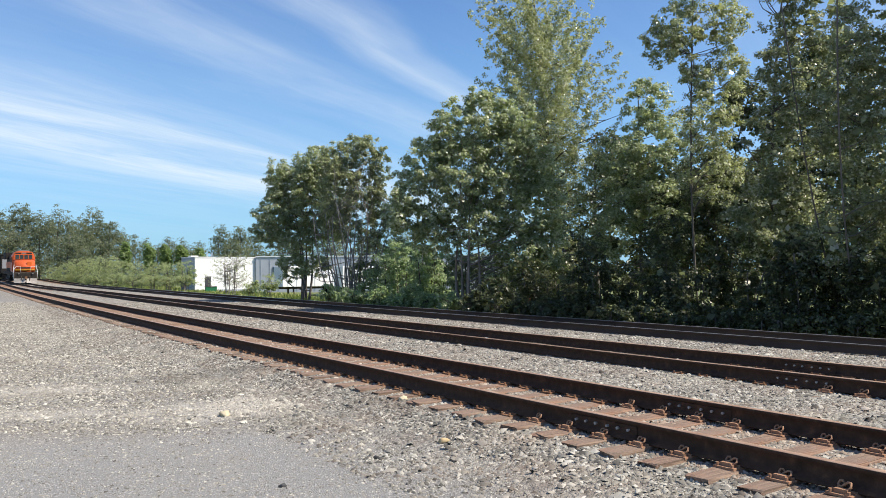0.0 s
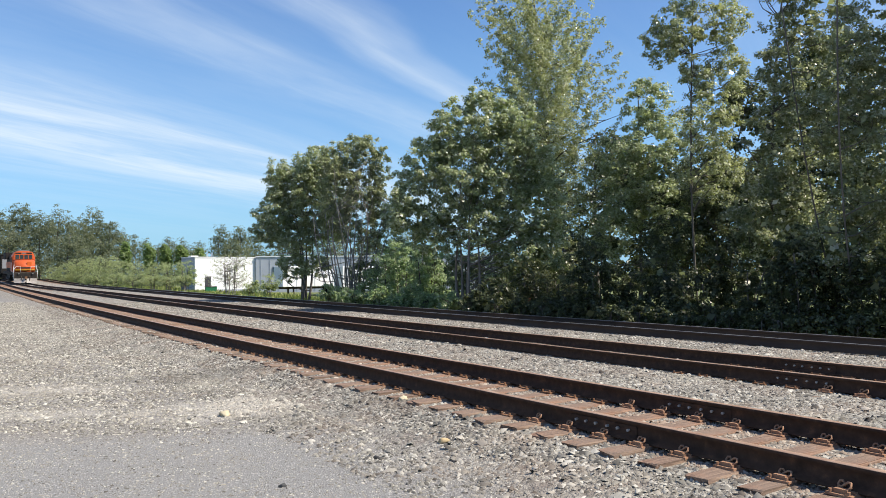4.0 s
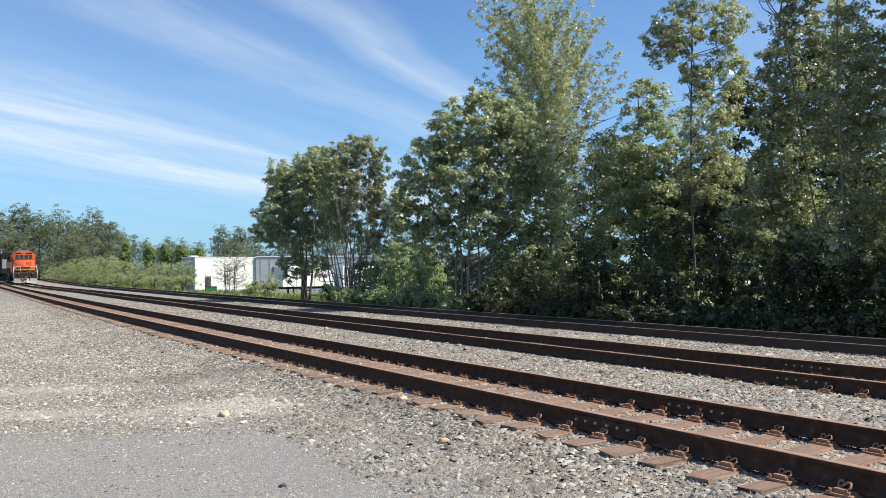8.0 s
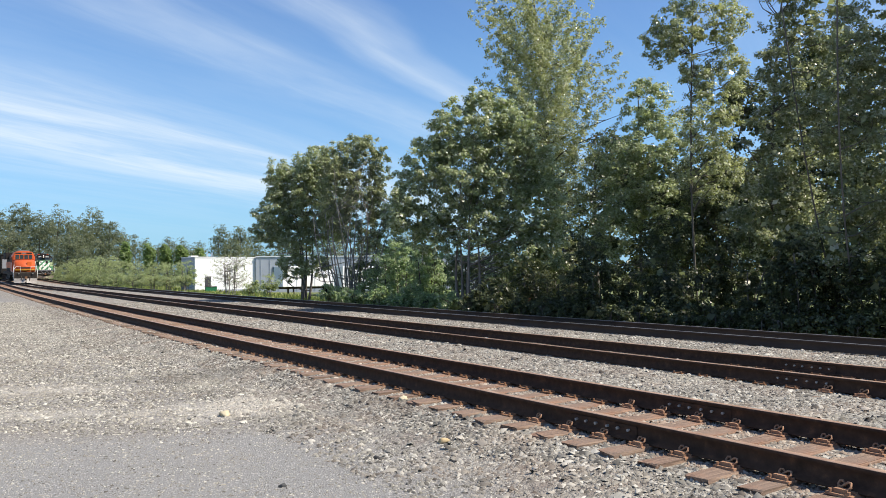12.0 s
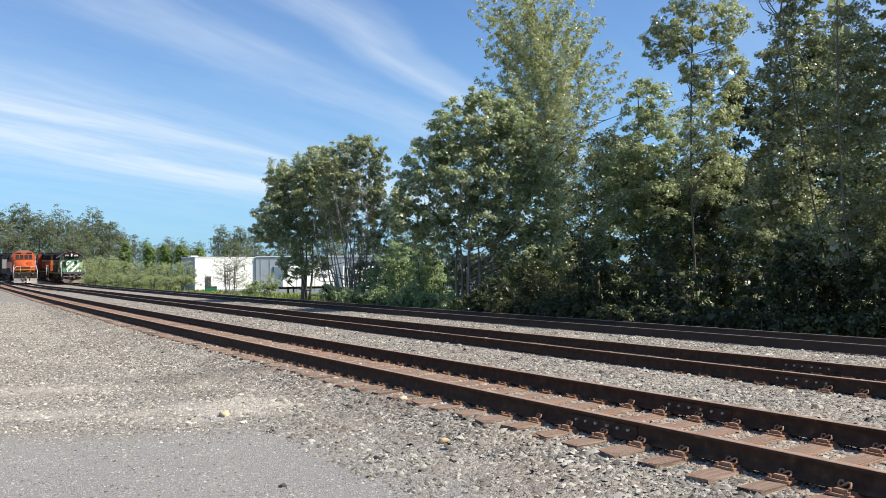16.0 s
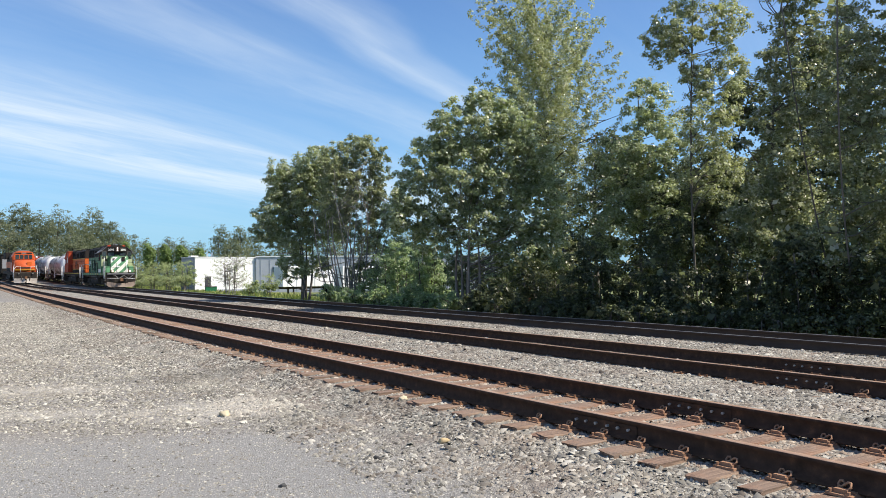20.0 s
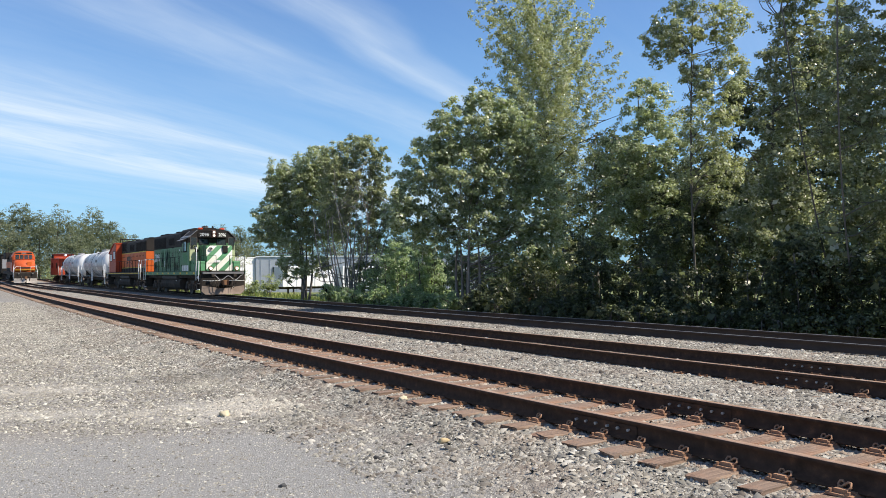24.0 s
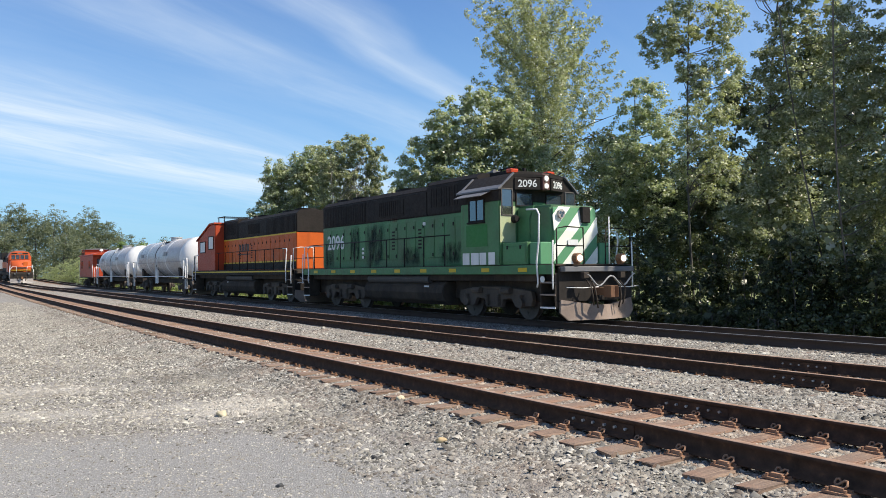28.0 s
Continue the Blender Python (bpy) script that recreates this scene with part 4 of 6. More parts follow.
    g = node(t, "ShaderNodeSeparateXYZ", {0: node(t, "ShaderNodeTexCoord").outputs["Generated"]})
    fade = maths(t, "MULTIPLY", maths(t, "MULTIPLY", g.outputs[0], maths(t, "SUBTRACT", 1.0, g.outputs[0])), 4.0)
    fade = maths(t, "MULTIPLY", fade, maths(t, "MULTIPLY", maths(t, "MULTIPLY", g.outputs[2], maths(t, "SUBTRACT", 1.0, g.outputs[2])), 5.0, clamp=True))
    t.links.new(maths(t, "MULTIPLY", ramp(t, n, [(cut, 0.0), (cut + 0.3, 0.62)]), fade, clamp=True), p.inputs["Alpha"])
    return m


MAT["soot"], MAT["rust_stain"] = make_stain("soot", (0.012, 0.014, 0.012), 0.36), make_stain("rust_flakes", (0.15, 0.06, 0.035), 0.42)
MAT["glass"], MAT["lamp"] = make_glass(), make_lit("lit_headlamp", (1.0, 0.9, 0.76), 0.9)


def lettering(text, size, mat, parent, m, depth=0.004):
    """Characters in the built-in font, as a flat mesh of their own."""
    cu = bpy.data.curves.new("lettering", "FONT")
    cu.body, cu.size, cu.extrude, cu.align_x, cu.align_y = text, size, depth, "CENTER", "CENTER"
    cu.offset = size * 0.012
    tmp = new("tmp", cu)
    me = bpy.data.meshes.new_from_object(tmp)
    bpy.data.objects.remove(tmp)
    me.materials.clear()
    me.materials.append(mat)
    ob = new("lettering", me)
    ob.parent, ob.matrix_basis = parent, m
    return ob


FACE_RIGHT = Matrix.Rotation(math.pi / 2, 4, "X")                                            # reads from -y
FACE_LEFT = Matrix.Rotation(math.pi, 4, "Z") @ FACE_RIGHT                                     # reads from +y
FACE_FRONT = Matrix.Rotation(math.pi / 2, 4, "Z") @ FACE_RIGHT                                # reads from +x


def facing(e):
    return FACE_RIGHT if e < 0 else FACE_LEFT


def bars(parent, x0, z0, widths, h, y, mat, gap=0.07, e=-1):
    """A word kept as plain upright blocks."""
    x = x0
    for w in widths:
        part("lettering_bar", Shape().box(x, x + w, y - 0.004, y + 0.004, z0, z0 + h), mat, parent)
        x += w + gap


def wheelset():
    s = Shape()
    s.tube([(0, -0.72, 0), (0, 0.72, 0)], 0.085, 10)
    for e in (-1, 1):
        s.tube([(0, e * 0.69, 0), (0, e * 0.82, 0)], 0.50, 28)
        s.tube([(0, e * 0.67, 0), (0, e * 0.70, 0)], 0.535, 28)
        s.tube([(0, e * 0.82, 0), (0, e * 0.9, 0)], 0.12, 10)
        for k in range(4):
            a = k * math.pi / 2
            s.tube([(0.3 * math.cos(a), e * 0.80, 0.3 * math.sin(a)), (0.3 * math.cos(a), e * 0.835, 0.3 * math.sin(a))], 0.06, 8)
    b = s.bm()
    me = bpy.data.meshes.new("wheelset")
    b.to_mesh(me)
    b.free()
    me.materials.append(MAT["steel"])
    return me


WHEELS = wheelset()
AXLES = []           # every turning wheelset, with the radius it rolls on


def truck(parent, x, base=2.74, r=0.5, heavy=True, rolling=True, mat=None):
    """A two-axle truck: side frames with axle boxes and springs, and its two wheelsets."""
    mat = mat or MAT["truck_dust"]
    s = Shape()
    h = base / 2
    for e in (-1, 1):
        y0, y1 = sorted((e * 0.93, e * 1.09))
        if heavy:
            s.prism([(-h - 0.5, 0.62), (-h - 0.42, 0.42), (-h + 0.32, 0.36), (-h + 0.5, 0.62), (-0.45, 0.58), (-0.4, 0.34), (0.4, 0.34), (0.45, 0.58),
                     (h - 0.5, 0.62), (h - 0.32, 0.36), (h + 0.42, 0.42), (h + 0.5, 0.62), (h + 0.42, 0.86), (0.6, 0.98), (-0.6, 0.98), (-h - 0.42, 0.86)], y0, y1)
        else:
            s.prism([(-h - 0.25, 0.4), (-h + 0.2, 0.36), (-0.35, 0.2), (0.35, 0.2), (h - 0.2, 0.36), (h + 0.25, 0.4), (h + 0.22, 0.62), (0.35, 0.74), (-0.35, 0.74), (-h - 0.22, 0.62)], y0, y1)
    s.box(-0.28, 0.28, -1.1, 1.1, 0.5, 0.9)
    ob = part("truck", s.bm(0.02), mat, parent)
    ob.matrix_basis = Matrix.Translation((x, 0, 0))
    for e in (-1, 1):
        for k in ((-h, -0.28, 0.28, h) if heavy else (-0.2, 0, 0.2)):
            coil = [(k, e * 1.12, 0.40), (k, e * 1.12, 0.74)]
            sp = Shape().tube(coil, 0.05, 8)
            for z in range(5):
                sp.tube([(k, e * 1.12, 0.42 + 0.07 * z), (k, e * 1.12, 0.46 + 0.07 * z)], 0.085, 8)
            part("spring", sp, mat, ob)
        for k in (-h, h):
            part("axle_box", Shape().tube([(k, e * 1.07, r), (k, e * 1.2, r)], 0.15, 10), mat, ob)
        if heavy:
            for k in (-h + 0.62, h - 0.62):
                part("brake_cylinder", Shape().tube([(k - 0.2, e * 1.17, 0.86), (k + 0.2, e * 1.17, 0.86)], 0.1, 10), mat, ob)
    for k in (-h, h):
        ax = new("wheelset", WHEELS)
        ax.parent, ax.matrix_basis = ob, Matrix.Translation((k, 0, r))
        if rolling:
            AXLES.append((ax, k, r))
    return ob


def coupler(parent, x, e, z=0.87):
    s = Shape()
    s.box(min(x, x + e * 0.55), max(x, x + e * 0.55), -0.1, 0.1, z - 0.1, z + 0.1)
    s.plan([(x + e * 0.5, -0.17), (x + e * 0.78, -0.17), (x + e * 0.82, -0.05), (x + e * 0.66, 0.0), (x + e * 0.66, 0.1), (x + e * 0.76, 0.17), (x + e * 0.5, 0.17)], z - 0.16, z + 0.16)
    return part("coupler", s.bm(0.01), MAT["rust"], parent)


def clip_to(poly, x0, x1, y0, y1):
    """A polygon cut to a rectangle."""
    for inside, cut in ((lambda p: p[0] >= x0, lambda p, q: (x0, p[1] + (q[1] - p[1]) * (x0 - p[0]) / (q[0] - p[0]))),
                        (lambda p: p[0] <= x1, lambda p, q: (x1, p[1] + (q[1] - p[1]) * (x1 - p[0]) / (q[0] - p[0]))),
                        (lambda p: p[1] >= y0, lambda p, q: (p[0] + (q[0] - p[0]) * (y0 - p[1]) / (q[1] - p[1]), y0)),
                        (lambda p: p[1] <= y1, lambda p, q: (p[0] + (q[0] - p[0]) * (y1 - p[1]) / (q[1] - p[1]), y1))):
        res = []
        for i, p in enumerate(poly):
            q = poly[(i + 1) % len(poly)]
            if inside(p):
                res.append(p)
                if not inside(q):
                    res.append(cut(p, q))
            elif inside(q):
                res.append(cut(p, q))
        poly = res
        if not poly:
            return []
    return poly


def window(parent, name, x0, x1, y, z0, z1, e, edge_mat, bar=True, pane=None):
    """A side window: a pane, dark glass unless given, in a raised frame, facing e."""
    fr = Shape()
    a, b = sorted((y, y + e * 0.035))
    w = 0.05
    fr.box(x0 - w, x0, a, b, z0 - w, z1 + w).box(x1, x1 + w, a, b, z0 - w, z1 + w).box(x0, x1, a, b, z0 - w, z0).box(x0, x1, a, b, z1, z1 + w)
    if bar:
        fr.box((x0 + x1) / 2 - 0.02, (x0 + x1) / 2 + 0.02, a, b, z0, z1)
    ob = part(name, fr.bm(0.006), edge_mat, parent)
    a, b = sorted((y + e * 0.004, y + e * 0.014))
    part("pane", Shape().box(x0, x1, a, b, z0, z1), pane or MAT["glass"], ob)
    return ob


def front_window(parent, x, y0, y1, z0, z1, edge_mat, name="cab_window"):
    fr = Shape()
    w = 0.04
    fr.box(x, x + 0.03, y0 - w, y0, z0 - w, z1 + w).box(x, x + 0.03, y1, y1 + w, z0 - w, z1 + w).box(x, x + 0.03, y0, y1, z0 - w, z0).box(x, x + 0.03, y0, y1, z1, z1 + w)
    ob = part(name, fr.bm(0.006), edge_mat, parent)
    part("pane", Shape().box(x + 0.002, x + 0.012, y0, y1, z0, z1), MAT["glass"], ob)
    return ob


def pipe(parent, name, pts, mat, r=0.021, label=""):
    return part(name, Shape().tube(pts, r, 7), mat, parent, label, smooth=True)


def step_well(parent, x, e, fwd):
    """Corner steps under the walkway: side plate and three treads."""
    s = Shape()
    x0, x1 = sorted((x, x - fwd * 0.62))
    y0, y1 = sorted((e * 1.5, e * 1.0))
    s.box(x0, x0 + 0.025, y0, y1, 0.42, 1.4)
    s.box(x1 - 0.025, x1, y0, y1, 0.42, 1.4)
    ob = part("step_well", s.bm(0.006), MAT["grime"], parent)
    for z in (0.42, 0.78, 1.12):
        part("step", Shape().box(x0 + 0.03, x1 - 0.03, y0, y1, z, z + 0.03).box(x0, x1, e * 1.5 - 0.015, e * 1.5 + 0.015, z - 0.01, z + 0.035), MAT["white"] if z < 0.5 else MAT["dusty"], ob)
    return ob


def cab_parts(t, body):
    """Fittings of the green cab, its striped short hood and its roof."""
    for e in (-1, 1):
        part("roof_eave", Shape().along([(e * 1.55, 3.93), (e * 1.65, 3.9), (e * 1.65, 3.95), (e * 1.48, 4.07), (e * 1.45, 4.04)], -4.5, -2.28).bm(0.008), MAT["roof_grey"], t)
        for xe in (-4.44, -2.36):
            part("roof_trim", Shape().along([(e * 1.48, 4.02), (e * 1.50, 4.05), (e * 1.04, 4.46), (e * 1.02, 4.42)], xe, xe + 0.08), MAT["roof_grey"], t)
        window(t, "side_window", -3.85, -3.12, e * 1.57, 3.04, 3.66, e, MAT["black"])
        part("sun_visor", Shape().along([(e * 1.58, 3.88), (e * 1.98, 3.72), (e * 1.99, 3.74), (e * 1.58, 3.91)], -4.15, -2.75).bm(0.004), MAT["roof_grey"], t)
        part("arm_rest", Shape().box(-3.92, -3.05, e * 1.61 - 0.05, e * 1.61 + 0.05, 2.94, 2.99).bm(0.01), MAT["black"], t)
        part("paint_patch", Shape().box(-4.05, -2.95, e * 1.574 - 0.003, e * 1.574 + 0.003, 2.22, 2.9), MAT["green_fresh"], t)
        for q, w in enumerate((0.36, 0.40, 0.33, 0.32)):
            x = -4.25 + 0.45 * q if e < 0 else -2.45 - 0.45 * q - w
            part("lettering_bar", Shape().box(x, x + w, e * 1.577 - 0.003, e * 1.577 + 0.003, 1.66, 2.03), MAT["letter"], t)
    # cab front
    for e in (-1, 1):
        a, b = sorted((e * 1.47, e * 1.1))
        front_window(t, -2.35, a, b, 3.16, 3.92, MAT["roof_dull"])
        a, b = sorted((e * 0.9, e * 0.3))
        front_window(t, -2.35, a, b, 3.46, 3.82, MAT["black"])
        nb = part("number_board", Shape().box(-0.2, 0.04, -0.42, 0.42, -0.19, 0.19).bm(0.02), MAT["black"], t)
        nb.matrix_basis = Matrix.Translation((-2.2, e * 0.6, 4.11)) @ Matrix.Rotation(e * radians(21), 4, "Z")
        lettering("2096", 0.31, MAT["letter"], nb, Matrix.Translation((0.043, 0, 0)) @ FACE_FRONT)
    hl = part("headlight_housing", Shape().box(-2.34, -2.0, -0.16, 0.16, 3.92, 4.44).bm(0.03), MAT["rust_dark"], t)
    for z in (4.06, 4.29):
        part("lamp_rim", Shape().tube([(-2.01, 0, z), (-1.985, 0, z)], 0.1, 16), MAT["dusty_pale"], hl)
        part("headlamp", Shape().tube([(-1.99, 0, z), (-1.975, 0, z)], 0.068, 16), MAT["lamp"], hl, "lit headlamp")
    part("brow", Shape().plan([(-2.35, -1.02), (-2.0, -0.16), (-2.0, 0.16), (-2.35, 1.02)], 4.32, 4.4), MAT["black"], t)
    # short hood
    part("nose", Shape().prism([(-2.35, 1.64), (-0.75, 1.64), (-0.72, 2.6), (-0.80, 3.32), (-0.92, 3.38), (-2.35, 3.42)], -0.9, 0.9).bm(0.07, 3), body, t, smooth=True)
    # thin front panel: a faded green, made paler to paint in the sun
    face = Shape()
    for (xa, za), (xb, zb) in (((-0.75, 1.66), (-0.72, 2.6)), ((-0.72, 2.602), (-0.795, 3.3))):
        face.add([(xa + 0.004, -0.84, za), (xa + 0.004, 0.84, za), (xb + 0.004, 0.84, zb), (xb + 0.004, -0.84, zb), (xa - 0.02, -0.84, za), (xa - 0.02, 0.84, za), (xb - 0.02, 0.84, zb), (xb - 0.02, -0.84, zb)],
                 [(0, 1, 2, 3), (7, 6, 5, 4), (0, 4, 5, 1), (1, 5, 6, 2), (2, 6, 7, 3), (3, 7, 4, 0)])
    part("nose_face", face, MAT["green_pale"], t, "faded pale green nose front with sunlight painted in")
    for k in range(-3, 5):
        c = 0.88 * k - 0.62
        poly = clip_to([(-3 + c, -3), (-2.53 + c, -3), (3.47 + c, 3), (3 + c, 3)], -0.87, 0.87, -0.79, 0.88)
        if len(poly) > 2:
            s = Shape()
            # follows the slope of the nose above and below the knee
            lo = clip_to(poly, -2, 2, -2, 0.16)
            hi = clip_to(poly, -2, 2, 0.16, 2)
            for pg, fx in ((lo, lambda z: -0.75 + 0.03 * (z - 1.64) / 0.96), (hi, lambda z: -0.72 - 0.08 * (z - 2.6) / 0.72)):
                if len(pg) > 2:
                    n = len(pg)
                    fr = [(fx(z + 2.44) + 0.011, y, z + 2.44) for y, z in pg]
                    bk = [(fx(z + 2.44) - 0.004, y, z + 2.44) for y, z in pg]
                    s.add(fr + bk, [tuple(range(n)), tuple(range(2 * n - 1, n - 1, -1))] + [(i, i + n, (i + 1) % n + n, (i + 1) % n) for i in range(n)])
            part("nose_stripe", s, MAT["cream"], t, "cream diagonal stripe")
    nl = part("nose_light", Shape().tube([(-0.80, -0.6, 3.1), (-0.69, -0.6, 3.1)], 0.115, 18).tube([(-0.69, -0.6, 3.1), (-0.67, -0.6, 3.1)], 0.13, 18), MAT["dusty_pale"], t)
    for dy, dz in ((-0.05, 0.03), (0.05, 0.03), (0, -0.055)):
        part("lens", Shape().tube([(-0.67, -0.6 + dy, 3.1 + dz), (-0.658, -0.6 + dy, 3.1 + dz)], 0.04, 12), MAT["glass"], nl)
    part("nose_box", Shape().box(-0.80, -0.66, 0.2, 0.54, 2.86, 3.34).bm(0.02), MAT["black"], t)
    part("placard", Shape().box(-0.70, -0.69, -0.35, 0.05, 2.2, 2.36), MAT["letter"], t)
    part("nose_door", Shape().box(-1.95, -1.25, -0.925, -0.895, 1.7, 3.2).bm(0.01), body, t)
    for e in (-1, 1):
        y0, y1 = sorted((e * 1.48, e * 0.95))
        bb = part("battery_box", Shape().box(-2.34, -1.2, y0, y1, 1.64, 2.3).bm(0.02), body, t)
        part("box_lid", Shape().box(-2.3, -1.24, e * 1.49 - 0.012, e * 1.49 + 0.012, 1.72, 2.18).bm(0.005), body, bb)
        part("latch", Shape().box(-2.1, -2.04, e * 1.5 - 0.015, e * 1.5 + 0.015, 2.1, 2.2).box(-1.5, -1.44, e * 1.5 - 0.015, e * 1.5 + 0.015, 2.1, 2.2), MAT["black"], bb)
        y0, y1 = sorted((e * 1.4, e * 0.95))
        part("sand_box", Shape().box(-1.18, -0.72, y0, y1, 1.64, 2.28).bm(0.02), MAT["green_pale"], t)
    pipe(t, "nose_conduit", [(-1.7, -0.93, 1.7), (-1.7, -0.94, 3.0), (-1.5, -0.93, 3.38)], body, 0.02)
    part("bell", Shape().tube([(-2.2, -1.12, 3.02), (-2.05, -1.12, 3.02)], 0.13, 14, 0.09), MAT["black"], t)
    # roof fittings
    for y in (-0.75, 0.75):
        part("beacon", Shape().box(-2.85, -2.6, y - 0.16, y + 0.16, 4.48, 4.62).bm(0.03), MAT["beacon"], t)
    part("antenna_plate", Shape().box(-4.2, -3.2, -0.5, 0.5, 4.53, 4.66).tube([(-3.9, 0, 4.66), (-3.9, 0, 4.86)], 0.025).tube([(-3.4, 0.3, 4.66), (-3.4, 0.3, 4.8)], 0.06).box(-4.0, -3.1, -0.3, -0.24, 4.74, 4.78).box(-3.9, -3.86, -0.29, -0.25, 4.64, 4.76).box(-3.3, -3.26, -0.29, -0.25, 4.64, 4.76), MAT["black"], t)
    part("air_horn", Shape().tube([(-5.2, 0.3, 4.77), (-4.75, 0.3, 4.79)], 0.03, 8, 0.09).tube([(-5.2, 0.1, 4.79), (-4.7, 0.1, 4.81)], 0.03, 8, 0.09).box(-5.3, -5.15, 0.05, 0.35, 4.66, 4.8), MAT["roof_grey"], t)


def hood_loco(name, scheme, label):
    """A four-axle road switcher, short hood forward: x runs forward from the front end sheet, z up from the rail heads."""
    t = thing(name, Matrix(), label, "locomotive", "running locomotives")
    body, top, sill, cabc, rails = (MAT[scheme[k]] for k in ("body", "top", "sill", "cab", "rail"))
    green = scheme["body"] == "green"
    # frame and walkway
    part("underframe", Shape().box(-16.95, -0.02, -1.3, 1.3, 1.15, 1.5).box(-16.6, -0.4, -0.85, 0.85, 0.55, 1.15).bm(0.02), MAT["grime"], t)
    for e in (-1, 1):
        y0, y1 = sorted((e * 1.5, e * 1.53))
        part("side_sill", Shape().box(-16.95, -0.0, y0, y1, 1.36, 1.62).bm(0.008), sill, t)
        if green:
            for k in range(9):
                x = -1.35 - 1.78 * k
                part("yellow_marker", Shape().box(x - 0.2, x + 0.2, e * 1.534 - 0.004, e * 1.534 + 0.004, 1.43, 1.55), MAT["yellow"], t)
        else:
            part("gold_stripe", Shape().box(-16.9, -0.05, e * 1.534 - 0.004, e * 1.534 + 0.004, 1.5, 1.57), MAT["yellow"], t)
    part("walkway", Shape().box(-16.95, 0, -1.5, 1.5, 1.59, 1.64).bm(0.01), MAT["grime"], t)
    # long hood: painted sides below, dark roof above
    part("hood_side", Shape().along([(-0.93, 1.64), (0.93, 1.64), (0.93, 3.44), (-0.93, 3.44)], -16.1, -4.3).bm(0.03, 2), body, t)
    part("hood_roof", Shape().along([(-0.93, 3.445), (0.93, 3.445), (0.93, 4.36), (0.72, 4.56), (-0.72, 4.56), (-0.93, 4.36)], -16.1, -7.35).bm(0.04, 2), top, t)
    part("intake_housing", Shape().along([(-0.95, 3.445), (0.95, 3.445), (0.95, 4.5), (0.76, 4.68), (-0.76, 4.68), (-0.95, 4.5)], -7.34, -4.3).bm(0.04, 2), top, t)
    for x0, x1, z0, z1 in ((-15.85, -12.0, 3.5, 4.3), (-10.9, -9.0, 3.62, 4.2), (-7.1, -5.2, 3.7, 4.4)):
        for e in (-1, 1):
            g = part("grille", Shape().box(x0, x1, e * 0.94 - 0.012, e * 0.94 + 0.012, z0, z1).bm(), MAT["black"], t)
            for k in range(int((x1 - x0) / 0.16)):
                x = x0 + 0.08 + 0.16 * k
                part("slat", Shape().box(x - 0.012, x + 0.012, e * 0.958 - 0.008, e * 0.958 + 0.008, z0 + 0.02, z1 - 0.02), MAT["black"], g)
    for x in (-15.1, -13.6, -9.9):
        fan = part("roof_fan", Shape().tube([(x, 0, 4.55), (x, 0, 4.66)], 0.62, 24).tube([(x, 0, 4.66), (x, 0, 4.69)], 0.5, 24), MAT["black"], t)
    part("exhaust_stack", Shape().box(-8.4, -7.9, -0.22, 0.22, 4.55, 4.78).bm(0.02), MAT["grime"], t)
    for x in (-12.1, -11.2, -8.8):
        part("roof_hatch", Shape().box(x - 0.35, x + 0.35, -0.5, 0.5, 4.55, 4.61).bm(0.015), top, t)
    # hood doors with louvres and latches
    rg = random.Random(5)
    for e in (-1, 1):
        for k in range(17):
            x = -5.25 - 0.64 * k
            d = part("hood_door", Shape().box(x - 0.30, x + 0.30, e * 0.935 - 0.014, e * 0.935 + 0.014, 1.95, 3.30).bm(0.008), body, t)
            yy = e * 0.952
            part("latch", Shape().box(x + 0.2, x + 0.25, yy - 0.02, yy + 0.02, 2.0, 2.12).box(x + 0.2, x + 0.25, yy - 0.02, yy + 0.02, 3.02, 3.14), MAT["black"], d)
            if k in (4, 7):
                for z in range(6):
                    part("louvre", Shape().box(x - 0.1, x + 0.1, yy - 0.012, yy + 0.012, 2.3 + 0.13 * z, 2.36 + 0.13 * z), MAT["black"], d)
    if green:
        for e in (-1, 1):
            for x0, x1, z0, z1 in ((-12.0, -10.3, 1.66, 3.44), (-13.4, -12.4, 1.9, 3.44), (-6.6, -5.0, 1.66, 2.5), (-15.9, -14.9, 1.66, 2.6), (-9.2, -7.6, 1.66, 2.4)):
                part("soot_stain", Shape().box(x0, x1, e * 0.9555 - 0.002, e * 0.9555 + 0.002, z0, z1), MAT["soot"], t, "sooty streak")
            part("rust_patch", Shape().box(-10.3, -9.3, e * 0.936 - 0.004, e * 0.936 + 0.004, 3.36, 3.52), MAT["rust_stain"], t, "flaking rust patch")
    # cab
    if green:
        part("cab_wall", Shape().along([(-1.57, 1.64), (1.57, 1.64), (1.57, 3.58), (-1.57, 3.58)], -4.36, -2.35).bm(0.03, 2), cabc, t)
        upper = [(-1.57, 3.584), (1.57, 3.584), (1.57, 3.95), (1.02, 4.44), (0.5, 4.53), (-0.5, 4.53), (-1.02, 4.44), (-1.57, 3.95)]
        part("cab_top", Shape().along(upper, -4.36, -2.35).bm(0.02, 2), MAT[scheme["cab_top"]], t)
        for e in (-1, 1):
            y0, y1 = sorted((e * 1.55, e * 0.96))
            # faded paint, with the sun on this strip put into its colour
            part("cab_front_panel", Shape().box(-2.352, -2.338, y0, y1, 2.32, 3.42), MAT["faded"], t, "faded yellowish front panel with sunlight painted in")
        cab_parts(t, cabc)
    else:
        part("cab_wall", Shape().prism([(-4.7, 1.64), (-0.95, 1.64), (-0.92, 3.55), (-3.7, 4.45), (-4.7, 4.45)], -1.49, 1.49).bm(0.03, 2), cabc, t)
